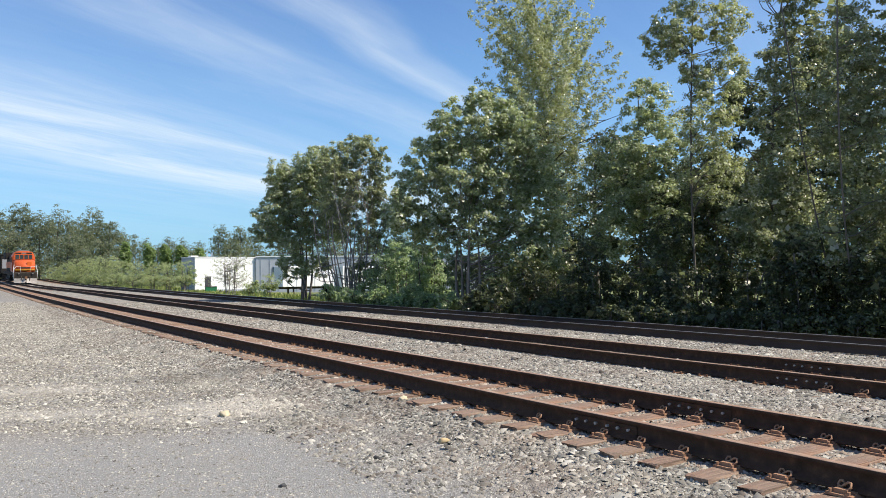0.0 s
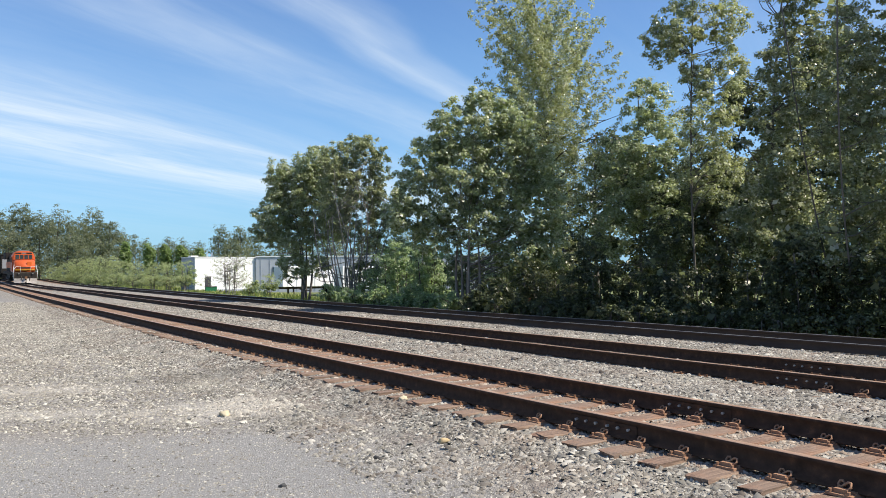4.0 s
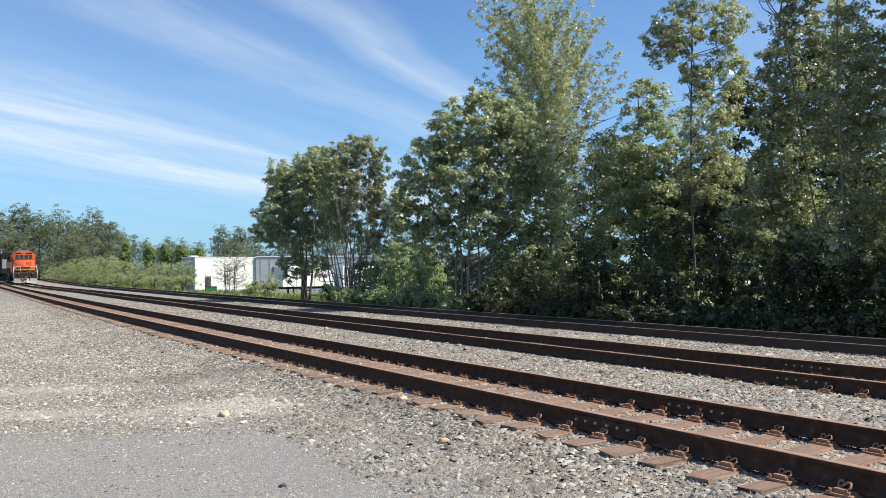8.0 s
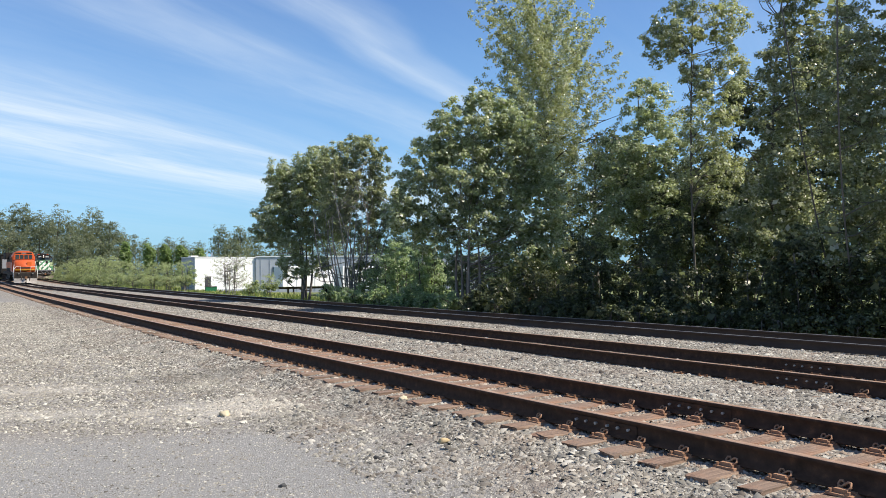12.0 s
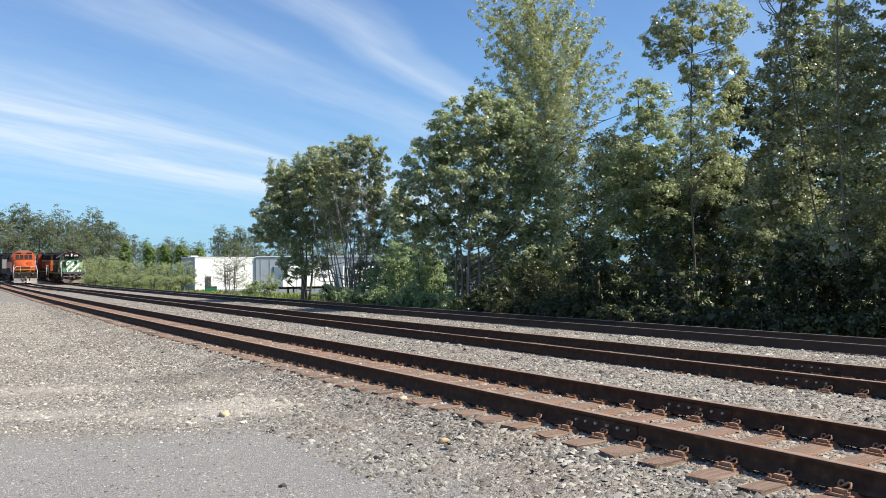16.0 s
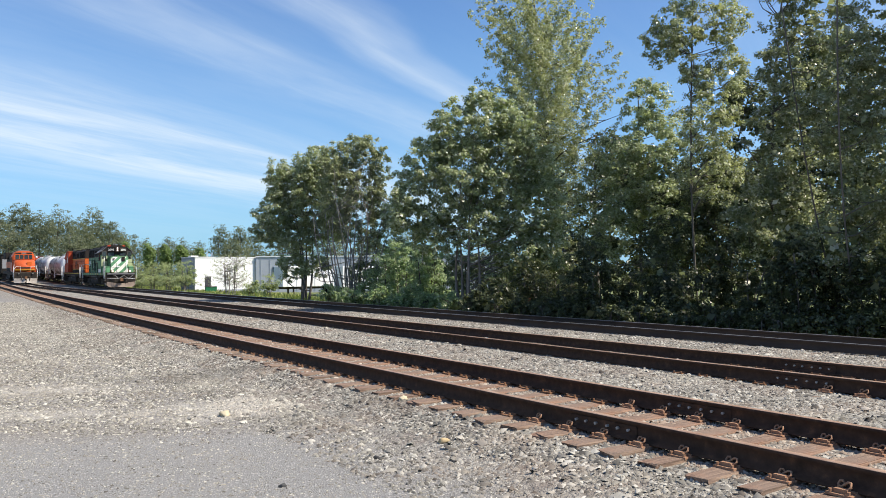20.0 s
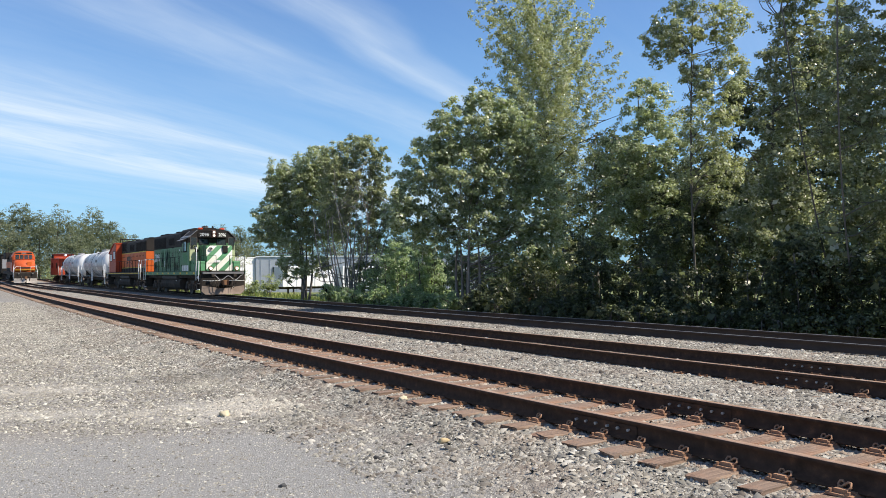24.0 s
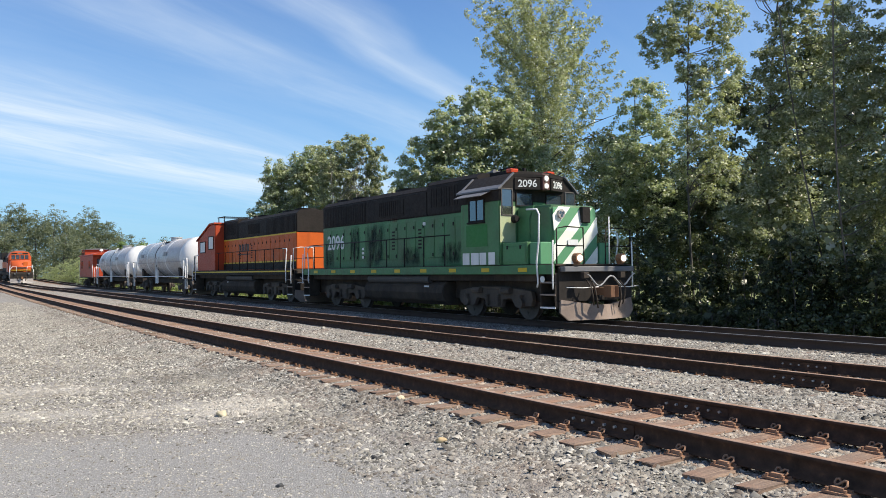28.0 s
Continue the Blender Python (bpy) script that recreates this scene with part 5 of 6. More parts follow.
        part("cab_roof", Shape().prism([(-4.75, 4.45), (-3.68, 4.46), (-0.75, 3.52), (-0.72, 3.58), (-3.66, 4.55), (-4.75, 4.56)], -1.56, 1.56).bm(0.01), MAT["orange_red"], t)
        for e in (-1, 1):
            # white panes: the daylight bright in these windows is painted on
            window(t, "side_window", -4.35, -3.4, e * 1.49, 2.98, 3.7, e, MAT["black"], False, MAT["white"])
            window(t, "side_window", -2.65, -1.6, e * 1.49, 2.8, 3.42, e, MAT["black"], False, MAT["white"])
        rack = Shape()
        for x in (-4.3, -3.2):
            for y in (-0.8, 0.8):
                rack.tube([(x, y, 4.3), (x, y, 4.95)], 0.03, 6)
        rack.box(-4.45, -3.05, -0.85, -0.78, 4.93, 4.97).box(-4.45, -3.05, 0.78, 0.85, 4.93, 4.97).box(-4.3, -4.1, -0.78, 0.78, 4.93, 4.97).box(-3.4, -3.2, -0.78, 0.78, 4.93, 4.97)
        part("antenna_rack", rack, MAT["black"], t)
        for e in (-1, 1):
            for q, w in enumerate((0.34, 0.34, 0.34, 0.34)):
                x = -9.3 + 0.44 * q
                part("lettering_bar", Shape().box(x, x + w, e * 0.957 - 0.004, e * 0.957 + 0.004, 2.72, 3.1), MAT["letter_dark"], t)
            part("logo_line", Shape().box(-9.5, -7.3, e * 0.957 - 0.004, e * 0.957 + 0.004, 2.5, 2.56), MAT["letter_dark"], t)
            part("dark_band", Shape().box(-16.09, -4.72, e * 0.955 - 0.004, e * 0.955 + 0.004, 1.66, 2.02), MAT["black"], t)
            part("gold_stripe", Shape().box(-16.09, -4.72, e * 0.958 - 0.004, e * 0.958 + 0.004, 2.02, 2.09), MAT["yellow"], t)
            part("gold_stripe", Shape().box(-16.09, -4.72, e * 0.944 - 0.006, e * 0.944 + 0.006, 3.40, 3.47), MAT["yellow"], t)
    # fuel tank, reservoirs, trucks
    part("fuel_tank", Shape().along([(-1.18, 1.12), (-1.36, 0.98), (-1.4, 0.74), (-1.3, 0.48), (-1.05, 0.32), (1.05, 0.32), (1.3, 0.48), (1.4, 0.74), (1.36, 0.98), (1.18, 1.12)], -11.3, -5.7).bm(0.03, 2), MAT["grime"], t)
    for e in (-1, 1):
        part("air_reservoir", Shape().tube([(-11.0, e * 1.26, 1.2), (-6.6, e * 1.26, 1.2)], 0.15, 14), MAT["roof_dull"], t)
        part("tank_label", Shape().box(-6.9, -6.6, e * 1.365 - 0.004, e * 1.365 + 0.004, 0.85, 0.98), MAT["letter"], t)
    for x in (-3.3, -13.66):
        truck(t, x)
    # ends
    for x, e in ((0.0, 1), (-16.95, -1)):
        part("end_sheet", Shape().box(min(x, x + e * 0.06), max(x, x + e * 0.06), -1.42, 1.42, 0.6, 1.56).bm(0.01), MAT["black"], t)
        part("anticlimber", Shape().box(min(x, x + e * 0.24), max(x, x + e * 0.24), -1.36, 1.36, 1.42, 1.57).bm(0.02), MAT["roof_grey"] if e > 0 else MAT["grime"], t)
        pl = Shape()
        for g in (-1, 1):
            side = [(0.42, 0.28, 0.09), (0.18, 1.18, 0.09), (0.12, 1.42, 0.3), (0.1, 1.38, 0.66), (0.33, 0.28, 0.5)]
            fr = [(x + e * a, g * b, c) for a, b, c in side]
            bk = [(x + e * (a - 0.06), g * b, c) for a, b, c in side]
            pl.add(fr + bk, [tuple(range(5)), tuple(range(9, 4, -1))] + [(i, i + 5, (i + 1) % 5 + 5, (i + 1) % 5) for i in range(5)])
        fr = [(0.42, -0.279, 0.09), (0.42, 0.279, 0.09), (0.33, 0.279, 0.5), (0.33, -0.279, 0.5)]
        pl.add([(x + e * a, b, c) for a, b, c in fr] + [(x + e * (a - 0.06), b, c) for a, b, c in fr], [(0, 1, 2, 3), (7, 6, 5, 4), (0, 4, 5, 1), (2, 6, 7, 3)])
        part("snow_plow", pl, MAT["dusty"], t, "dusty grey-brown steel plow")
        coupler(t, x, e)
        for g in (-1, 1):
            pipe(t, "air_hose", [(x + e * 0.3, g * 0.45, 1.2), (x + e * 0.5, g * 0.5, 1.0), (x + e * 0.55, g * 0.48, 0.7), (x + e * 0.52, g * 0.4, 0.42)], MAT["grime"], 0.022)
            pipe(t, "air_hose", [(x + e * 0.3, g * 0.62, 1.2), (x + e * 0.52, g * 0.66, 1.0), (x + e * 0.55, g * 0.62, 0.75), (x + e * 0.52, g * 0.56, 0.5)], MAT["grime"], 0.022)
            if e < 0 or not green:
                pipe(t, "cable", [(x + e * 0.33, g * 1.25, 1.25), (x + e * 0.45, g * 1.0, 1.08), (x + e * 0.48, g * 0.75, 1.05), (x + e * 0.45, g * 0.5, 1.2), (x + e * 0.33, g * 0.2, 1.36)], MAT["hose"], 0.022)
            pipe(t, "cut_lever", [(x + e * 0.35, g * 1.4, 1.0), (x + e * 0.45, g * 0.9, 0.98), (x + e * 0.45, g * 0.3, 1.0)], MAT["white"], 0.012)
            step_well(t, x, g, e)
            # platform rails, tall corner grabs
            pipe(t, "end_handrail", [(x + e * 0.02, g * 1.45, 1.64), (x + e * 0.02, g * 1.45, 2.62), (x + e * 0.02, g * 1.1, 2.68), (x + e * 0.02, g * 0.45, 2.66), (x + e * 0.02, g * 0.42, 1.64)], rails if e > 0 else MAT["white"], 0.022)
            pipe(t, "end_handrail", [(x + e * 0.02, g * 1.44, 2.15), (x + e * 0.02, g * 0.43, 2.15)], MAT["black"], 0.016)
            xb = x - e * 0.68
            pipe(t, "grab_rail", [(xb, g * 1.56, 1.0), (xb + e * 0.05, g * 1.57, 1.12), (xb, g * 1.57, 1.7), (xb + e * 0.1, g * 1.57, 2.3), (xb + e * 0.1, g * 1.55, 3.05 if e > 0 and g < 0 else 2.55), (xb - e * 0.05, g * 1.5, 3.2 if e > 0 and g < 0 else 2.63), (xb - e * 0.5, g * 1.5, 3.22 if e > 0 and g < 0 else 2.64)], MAT["white"], 0.026, "white corner grab rail")
            xc = x - e * 0.02
            pipe(t, "grab_rail", [(xc, g * 1.56, 0.95), (xc, g * 1.57, 1.1), (xc, g * 1.57, 1.7), (xc + e * 0.0, g * 1.55, 2.3)], MAT["white"], 0.022)
        if green and e > 0:
            sag = [(x + 0.40, -0.72 + 0.08 * k, 1.18 + 0.15 * math.cos(k * 0.52) + 0.03 * math.cos(k * 0.26)) for k in range(25)]
            pipe(t, "cable", sag, MAT["hose"], 0.022, "pale hanging cable")
            for y in (-0.72, 0.71):
                part("jumper_socket", Shape().box(x + 0.3, x + 0.42, y - 0.1, y + 0.1, 1.24, 1.41).bm(0.01), MAT["grime"], t)
            part("round_badge", Shape().tube([(-0.5, -1.512, 1.22), (-0.5, -1.53, 1.22)], 0.09, 18), MAT["letter"], t)
            for y in (-0.86, 0.86):
                d = part("ditch_light", Shape().tube([(x + 0.12, y, 1.8), (x + 0.3, y, 1.8)], 0.14, 14).box(x + 0.1, x + 0.26, y - 0.05, y + 0.05, 1.62, 1.72), MAT["rust"], t)
                part("lens", Shape().tube([(x + 0.3, y, 1.8), (x + 0.325, y, 1.8)], 0.095, 14), MAT["lamp"], d, "lit ditch light")
            pipe(t, "end_post", [(x + 0.05, 0.55, 1.64), (x + 0.05, 0.55, 3.0)], MAT["white"], 0.02)
    # side handrails
    for e in (-1, 1):
        for k in range(9):
            x = -5.4 - 1.3 * k
            pipe(t, "stanchion", [(x, e * 1.5, 1.62), (x, e * 1.5, 2.64)], rails, 0.02)
        pipe(t, "handrail", [(-5.1, e * 1.5, 2.66), (-16.2, e * 1.5, 2.66)], rails, 0.02)
        if green:
            lettering("2096", 0.86, MAT["letter"], t, Matrix.Translation((-14.75, e * 0.957, 2.72)) @ facing(e) @ Matrix.Diagonal((0.98, 1, 1, 1)))
            for k in range(3):
                part("small_stencil", Shape().box(-12.3, -12.12, e * 0.957 - 0.004, e * 0.957 + 0.004, 2.02 + 0.17 * k, 2.12 + 0.17 * k), MAT["letter"], t)
            part("small_stencil", Shape().box(-7.6, -7.42, e * 0.957 - 0.004, e * 0.957 + 0.004, 3.12, 3.24), MAT["letter"], t)
    return t


green_loco = hood_loco("locomotive", dict(body="green", top="black", sill="green", cab="green", cab_top="black", rail="black"),
                       "dark green and black diesel locomotive with cream nose stripes")
orange_loco = hood_loco("locomotive", dict(body="orange", top="black", sill="black", cab="orange_red", cab_top="orange_red", rail="black"),
                        "orange and black diesel locomotive coupled behind a green one")


def tank_car(label):
    """A white tank car, end sills at x = 0 and x = -18.2."""
    t = thing("tank_car", Matrix(), label, "tank car", "tank cars")
    L = 18.2
    z, r = 2.62, 1.46
    prof = [(-L + 1.0, 0.05), (-L + 1.03, 0.5), (-L + 1.14, 0.95), (-L + 1.35, 1.27), (-L + 1.65, r), (-1.65, r), (-1.35, 1.27), (-1.14, 0.95), (-1.03, 0.5), (-1.0, 0.05)]
    part("tank_shell", Shape().turned(prof, 40).shift(dz=z), MAT["tank_white"], t, smooth=True)
    for x in (-L * 0.36, -L * 0.70):
        part("tank_band", Shape().turned([(x - 0.15, r + 0.002), (x - 0.13, r + 0.014), (x + 0.13, r + 0.014), (x + 0.15, r + 0.002)], 40).shift(dz=z), MAT["white"], t, "white band round the tank", smooth=True)
    part("middle_ring", Shape().turned([(-L * 0.54 - 0.1, r + 0.002), (-L * 0.54 - 0.08, r + 0.02), (-L * 0.54 + 0.08, r + 0.02), (-L * 0.54 + 0.1, r + 0.002)], 40).shift(dz=z), MAT["roof_dull"], t, "dark steel ring", smooth=True)
    for e in (-1, 1):
        part("side_seam", Shape().tube([(-L + 1.7, e * (r * 0.98 + 0.01), z - 0.28), (-1.7, e * (r * 0.98 + 0.01), z - 0.28)], 0.022, 6), MAT["tank_grey"], t)
    for q in (1, -1):
        head = [(-L / 2 + q * (L / 2 - a), b + 0.006) for a, b in ((0.99, 0.05), (1.02, 0.5), (1.13, 0.95), (1.34, 1.27), (1.64, r), (2.3, r), (2.31, r - 0.02))]
        part("tank_head", Shape().turned(head, 40).shift(dz=z), MAT["white"], t, "white painted tank end", smooth=True)
    for e in (-1, 1):
        # grime on the flank and stencilled blocks
        for x, w, h in ((-L * 0.38, 0.9, 0.3), (-L * 0.4, 0.6, 0.12), (-L * 0.82, 0.8, 0.25)):
            a = 0.12
            part("stencil_block", Shape().box(x, x + w, e * (r * math.cos(a)) - 0.03, e * (r * math.cos(a)) + 0.022, z + r * math.sin(a), z + r * math.sin(a) + h), MAT["tank_grey"], t)
    dm = part("manway", Shape().tube([(-L / 2, 0, z + r - 0.05), (-L / 2, 0, z + r + 0.18)], 0.42, 20).tube([(-L / 2, 0, z + r + 0.18), (-L / 2, 0, z + r + 0.24)], 0.46, 20), MAT["tank_white"], t)
    plat = part("top_platform", Shape().box(-L / 2 - 1.1, -L / 2 + 1.1, -0.85, 0.85, z + r - 0.2, z + r - 0.15), MAT["grime"], t)
    for e in (-1, 1):
        part("ladder", Shape().tube([(-L / 2 - 0.28, e * 1.5, 0.7), (-L / 2 - 0.28, e * 1.54, z), (-L / 2 - 0.28, e * 0.85, z + r)], 0.025, 6)
             .tube([(-L / 2 + 0.28, e * 1.5, 0.7), (-L / 2 + 0.28, e * 1.54, z), (-L / 2 + 0.28, e * 0.85, z + r)], 0.025, 6)
             .box(-L / 2 - 0.28, -L / 2 + 0.28, e * 1.5 - 0.015, e * 1.5 + 0.015, 1.0, 1.03).box(-L / 2 - 0.28, -L / 2 + 0.28, e * 1.5 - 0.015, e * 1.5 + 0.015, 1.4, 1.43)
             .box(-L / 2 - 0.28, -L / 2 + 0.28, e * 1.52 - 0.015, e * 1.52 + 0.015, 1.8, 1.83).box(-L / 2 - 0.28, -L / 2 + 0.28, e * 1.53 - 0.015, e * 1.53 + 0.015, 2.2, 2.23), MAT["white"], t)
        part("ladder_guard", Shape().box(-L / 2 - 0.45, -L / 2 + 0.45, e * 1.47 - 0.01, e * 1.47 + 0.01, 0.75, 1.75), MAT["white"], t)
        part("side_rail", Shape().tube([(-L + 0.5, e * 1.5, 1.25), (-0.5, e * 1.5, 1.25)], 0.03, 6), MAT["white"], t)
    part("centre_sill", Shape().box(-L, 0, -0.35, 0.35, 0.75, 1.1).bm(0.02), MAT["grime"], t)
    for x in (-3.0, -L + 3.0):
        part("saddle", Shape().along([(-1.25, 1.1), (1.25, 1.1), (1.3, 1.9), (1.0, 1.6), (0.5, 1.26), (-0.5, 1.26), (-1.0, 1.6), (-1.3, 1.9)], x - 0.3, x + 0.3), MAT["grime"], t)
    for x, e in ((0, 1), (-L, -1)):
        part("end_platform", Shape().box(min(x, x - e * 1.0), max(x, x - e * 1.0), -1.5, 1.5, 1.08, 1.16).bm(0.01), MAT["grime"], t)
        for g in (-1, 1):
            pipe(t, "end_rail", [(x - e * 0.15, g * 1.48, 0.5), (x - e * 0.15, g * 1.5, 2.35), (x - e * 0.25, g * 1.48, 2.5), (x - e * 1.1, g * 1.45, 2.5), (x - e * 1.2, g * 1.45, 2.35), (x - e * 1.2, g * 1.48, 1.1)], MAT["white"], 0.04)
            part("end_step", Shape().box(min(x - e * 0.1, x - e * 0.75), max(x - e * 0.1, x - e * 0.75), g * 1.46 - 0.015, g * 1.46 + 0.015, 0.45, 0.5)
                 .box(min(x - e * 0.62, x - e * 0.75), max(x - e * 0.62, x - e * 0.75), g * 1.47 - 0.02, g * 1.47 + 0.02, 0.45, 2.0), MAT["white"], t)
        coupler(t, x, e)
    for x in (-2.6, -L + 2.6):
        truck(t, x, 1.78, 0.46, False)
    return t


tank_front = tank_car("white cylindrical tank car with grey bands, rolling behind locomotives")
tank_rear = copy_thing(tank_front, Matrix())
for ob in tank_rear.children_recursive:
    if ob.name.startswith("wheelset"):
        AXLES.append((ob, ob.matrix_basis.translation.x, 0.46))


def caboose():
    t = thing("caboose", Matrix(), "faded red-orange caboose at the tail of a train", "caboose")
    L = 11.6
    part("body", Shape().box(-L + 0.9, -0.9, -1.5, 1.5, 1.15, 3.62).bm(0.03), MAT["orange_red"], t)
    part("roof", Shape().along([(-1.6, 3.6), (1.6, 3.6), (1.55, 3.72), (0.8, 3.92), (0, 3.98), (-0.8, 3.92), (-1.55, 3.72)], -L + 0.1, -0.1).bm(0.01), MAT["orange_red"], t)
    part("cupola", Shape().box(-9.9, -7.2, -1.45, 1.45, 3.6, 4.4).bm(0.03), MAT["orange_red"], t)
    part("cupola_roof", Shape().along([(-1.6, 4.4), (1.6, 4.4), (0.8, 4.52), (0, 4.56), (-0.8, 4.52)], -10.1, -7.0), MAT["roof_grey"], t)
    for e in (-1, 1):
        window(t, "side_window", -3.6, -2.7, e * 1.5, 2.2, 3.0, e, MAT["black"])
        window(t, "side_window", -9.4, -8.5, e * 1.5, 2.2, 3.0, e, MAT["black"])
        window(t, "cupola_window", -9.5, -8.8, e * 1.45, 3.8, 4.25, e, MAT["black"], False)
        window(t, "cupola_window", -8.4, -7.7, e * 1.45, 3.8, 4.25, e, MAT["black"], False)
    front_window(t, -0.9, -1.0, -0.35, 2.35, 3.15, MAT["black"], "end_window")
    part("end_door", Shape().box(-0.9, -0.87, -0.2, 0.6, 1.2, 3.2).bm(0.01), MAT["orange"], t)
    part("underframe", Shape().box(-L, 0, -0.5, 0.5, 0.8, 1.12).box(-L, -0.0, -1.45, 1.45, 1.06, 1.15).bm(0.01), MAT["grime"], t)
    for x, e in ((0, 1), (-L, -1)):
        for g in (-1, 1):
            pipe(t, "platform_rail", [(x - e * 0.05, g * 1.42, 0.5), (x - e * 0.05, g * 1.42, 2.2), (x - e * 0.05, g * 0.5, 2.25), (x - e * 0.05, g * 0.5, 1.15)], MAT["white"], 0.025)
            pipe(t, "grab_rail", [(x - e * 0.85, g * 1.5, 1.1), (x - e * 0.85, g * 1.53, 2.6)], MAT["white"], 0.025)
            part("step", Shape().box(min(x, x - e * 0.7), max(x, x - e * 0.7), g * 1.2 - 0.2, g * 1.2 + 0.2, 0.5, 0.54).box(min(x, x - e * 0.7), max(x, x - e * 0.7), g * 1.2 - 0.2, g * 1.2 + 0.2, 0.8, 0.84), MAT["grime"], t)
        coupler(t, x, e)
    part("antenna_dome", Shape().tube([(-1.6, -0.5, 3.8), (-1.6, -0.5, 4.12)], 0.05, 8).tube([(-1.6, -0.5, 4.1), (-1.6, -0.5, 4.22), (-1.6, -0.5, 4.36)], 0.24, 14, 0.1), MAT["white"], t, "white domed antenna")
    part("stove_pipe", Shape().tube([(-3.2, 0.5, 3.8), (-3.2, 0.5, 4.4)], 0.07, 10), MAT["black"], t)
    for x in (-2.4, -L + 2.4):
        truck(t, x, 1.7, 0.44, False)
    return t


tail_caboose = caboose()


def wide_nose_loco():
    """The parked modern locomotive: a wide cab in orange over a black frame, x forward from its end sheet."""
    t = thing("parked_locomotive", Matrix(), "bright orange wide-cab diesel locomotive waiting on the middle track", "locomotive")
    part("underframe", Shape().box(-21.6, 0, -1.5, 1.5, 1.2, 1.62).bm(0.02), MAT["grime"], t)
    part("walkway", Shape().box(-21.6, 0, -1.52, 1.52, 1.6, 1.68), MAT["black"], t)
    # nose and cab: sloped, tapering
    part("nose", Shape().prism([(-3.1, 1.68), (-0.9, 1.68), (-0.86, 2.5), (-1.25, 3.35), (-3.1, 3.5)], -1.35, 1.35).bm(0.12, 3), MAT["orange_new"], t, smooth=True)
    part("cab", Shape().along([(-1.52, 1.68), (1.52, 1.68), (1.52, 3.9), (1.2, 4.62), (0.6, 4.78), (-0.6, 4.78), (-1.2, 4.62), (-1.52, 3.9)], -6.0, -3.1).bm(0.05, 2), MAT["orange_new"], t)
    br = Shape()
    br.along([(-1.4, 3.45), (1.4, 3.45), (1.38, 4.0), (1.12, 4.62), (0.55, 4.78), (-0.55, 4.78), (-1.12, 4.62), (-1.38, 4.0)], -3.15, -2.94)
    brow = part("brow", br.bm(0.04), MAT["orange_new"], t)
    for e in (-1, 1):
        a, b = sorted((e * 1.12, e * 0.62))
        front_window(t, -2.93, a, b, 3.6, 4.22, MAT["orange"])
        a, b = sorted((e * 0.55, e * 0.06))
        front_window(t, -2.93, a, b, 3.6, 4.22, MAT["orange"])
        a, b = sorted((e * 1.1, e * 0.35))
        part("number_board", Shape().box(-3.0, -2.9, a, b, 4.36, 4.56).bm(0.01), MAT["black"], t)
        window(t, "side_window", -5.2, -3.9, e * 1.52, 3.1, 3.8, e, MAT["black"])
        part("side_letter_band", Shape().box(-21.4, -6.2, e * 1.0 - 0.012, e * 1.0 + 0.012, 2.2, 3.2), MAT["orange"], t)
        pipe(t, "grab_rail", [(-0.6, e * 1.55, 0.9), (-0.6, e * 1.57, 1.7), (-0.75, e * 1.5, 2.3), (-0.9, e * 1.42, 2.75)], MAT["white"], 0.03)
        pipe(t, "grab_rail", [(-0.02, e * 1.55, 0.7), (-0.02, e * 1.57, 1.4), (-0.1, e * 1.5, 2.1), (-0.1, e * 1.2, 2.5), (-0.1, e * 0.7, 2.5), (-0.1, e * 0.65, 1.68)], MAT["white"], 0.03)
        step_well(t, 0, e, 1)
        d = part("ditch_light", Shape().tube([(0.1, e * 0.9, 1.45), (0.24, e * 0.9, 1.45)], 0.13, 14), MAT["black"], t)
        part("lens", Shape().tube([(0.24, e * 0.9, 1.45), (0.26, e * 0.9, 1.45)], 0.1, 14), MAT["roof_grey"], d)
        pipe(t, "air_hose", [(0.1, e * 0.5, 1.1), (0.4, e * 0.55, 0.8), (0.35, e * 0.45, 0.4)], MAT["grime"], 0.05)
    part("nose_stripe", Shape().box(-0.9, -0.855, -1.3, 1.3, 1.95, 2.03), MAT["yellow"], t)
    part("nose_emblem", Shape().box(-0.9, -0.85, -0.75, 0.75, 2.2, 2.42), MAT["letter_dark"], t)
    part("nose_door", Shape().box(-0.99, -0.9, 0.25, 0.85, 1.75, 3.2), MAT["orange"], t)
    part("headlight", Shape().box(-3.0, -2.9, -0.28, 0.28, 4.36, 4.56).bm(0.02), MAT["roof_grey"], t)
    part("roof_box", Shape().box(-4.9, -3.6, -0.7, 0.7, 4.78, 4.92).bm(0.03), MAT["roof_grey"], t)
    part("hood", Shape().along([(-0.98, 1.68), (0.98, 1.68), (0.98, 4.2), (0.7, 4.5), (-0.7, 4.5), (-0.98, 4.2)], -21.2, -6.0).bm(0.04), MAT["black"], t)
    part("radiator", Shape().along([(-1.5, 3.6), (1.5, 3.6), (1.45, 4.7), (-1.45, 4.7)], -21.2, -16.5).bm(0.05), MAT["black"], t)
    part("end_sheet", Shape().box(0, 0.07, -1.52, 1.52, 0.8, 1.66).bm(0.01), MAT["grime"], t)
    pl = Shape()
    for g in (-1, 1):
        pl.add([(0.12, g * 1.5, 0.1), (0.6, g * 0.1, 0.1), (0.4, g * 0.1, 0.75), (0.1, g * 1.5, 0.75), (0.05, g * 1.5, 0.1), (0.5, g * 0.1, 0.1), (0.3, g * 0.1, 0.75), (0.03, g * 1.5, 0.75)],
               [(0, 1, 2, 3), (7, 6, 5, 4), (0, 4, 5, 1), (1, 5, 6, 2), (2, 6, 7, 3), (3, 7, 4, 0)])
    part("snow_plow", pl, MAT["dusty_pale"], t)
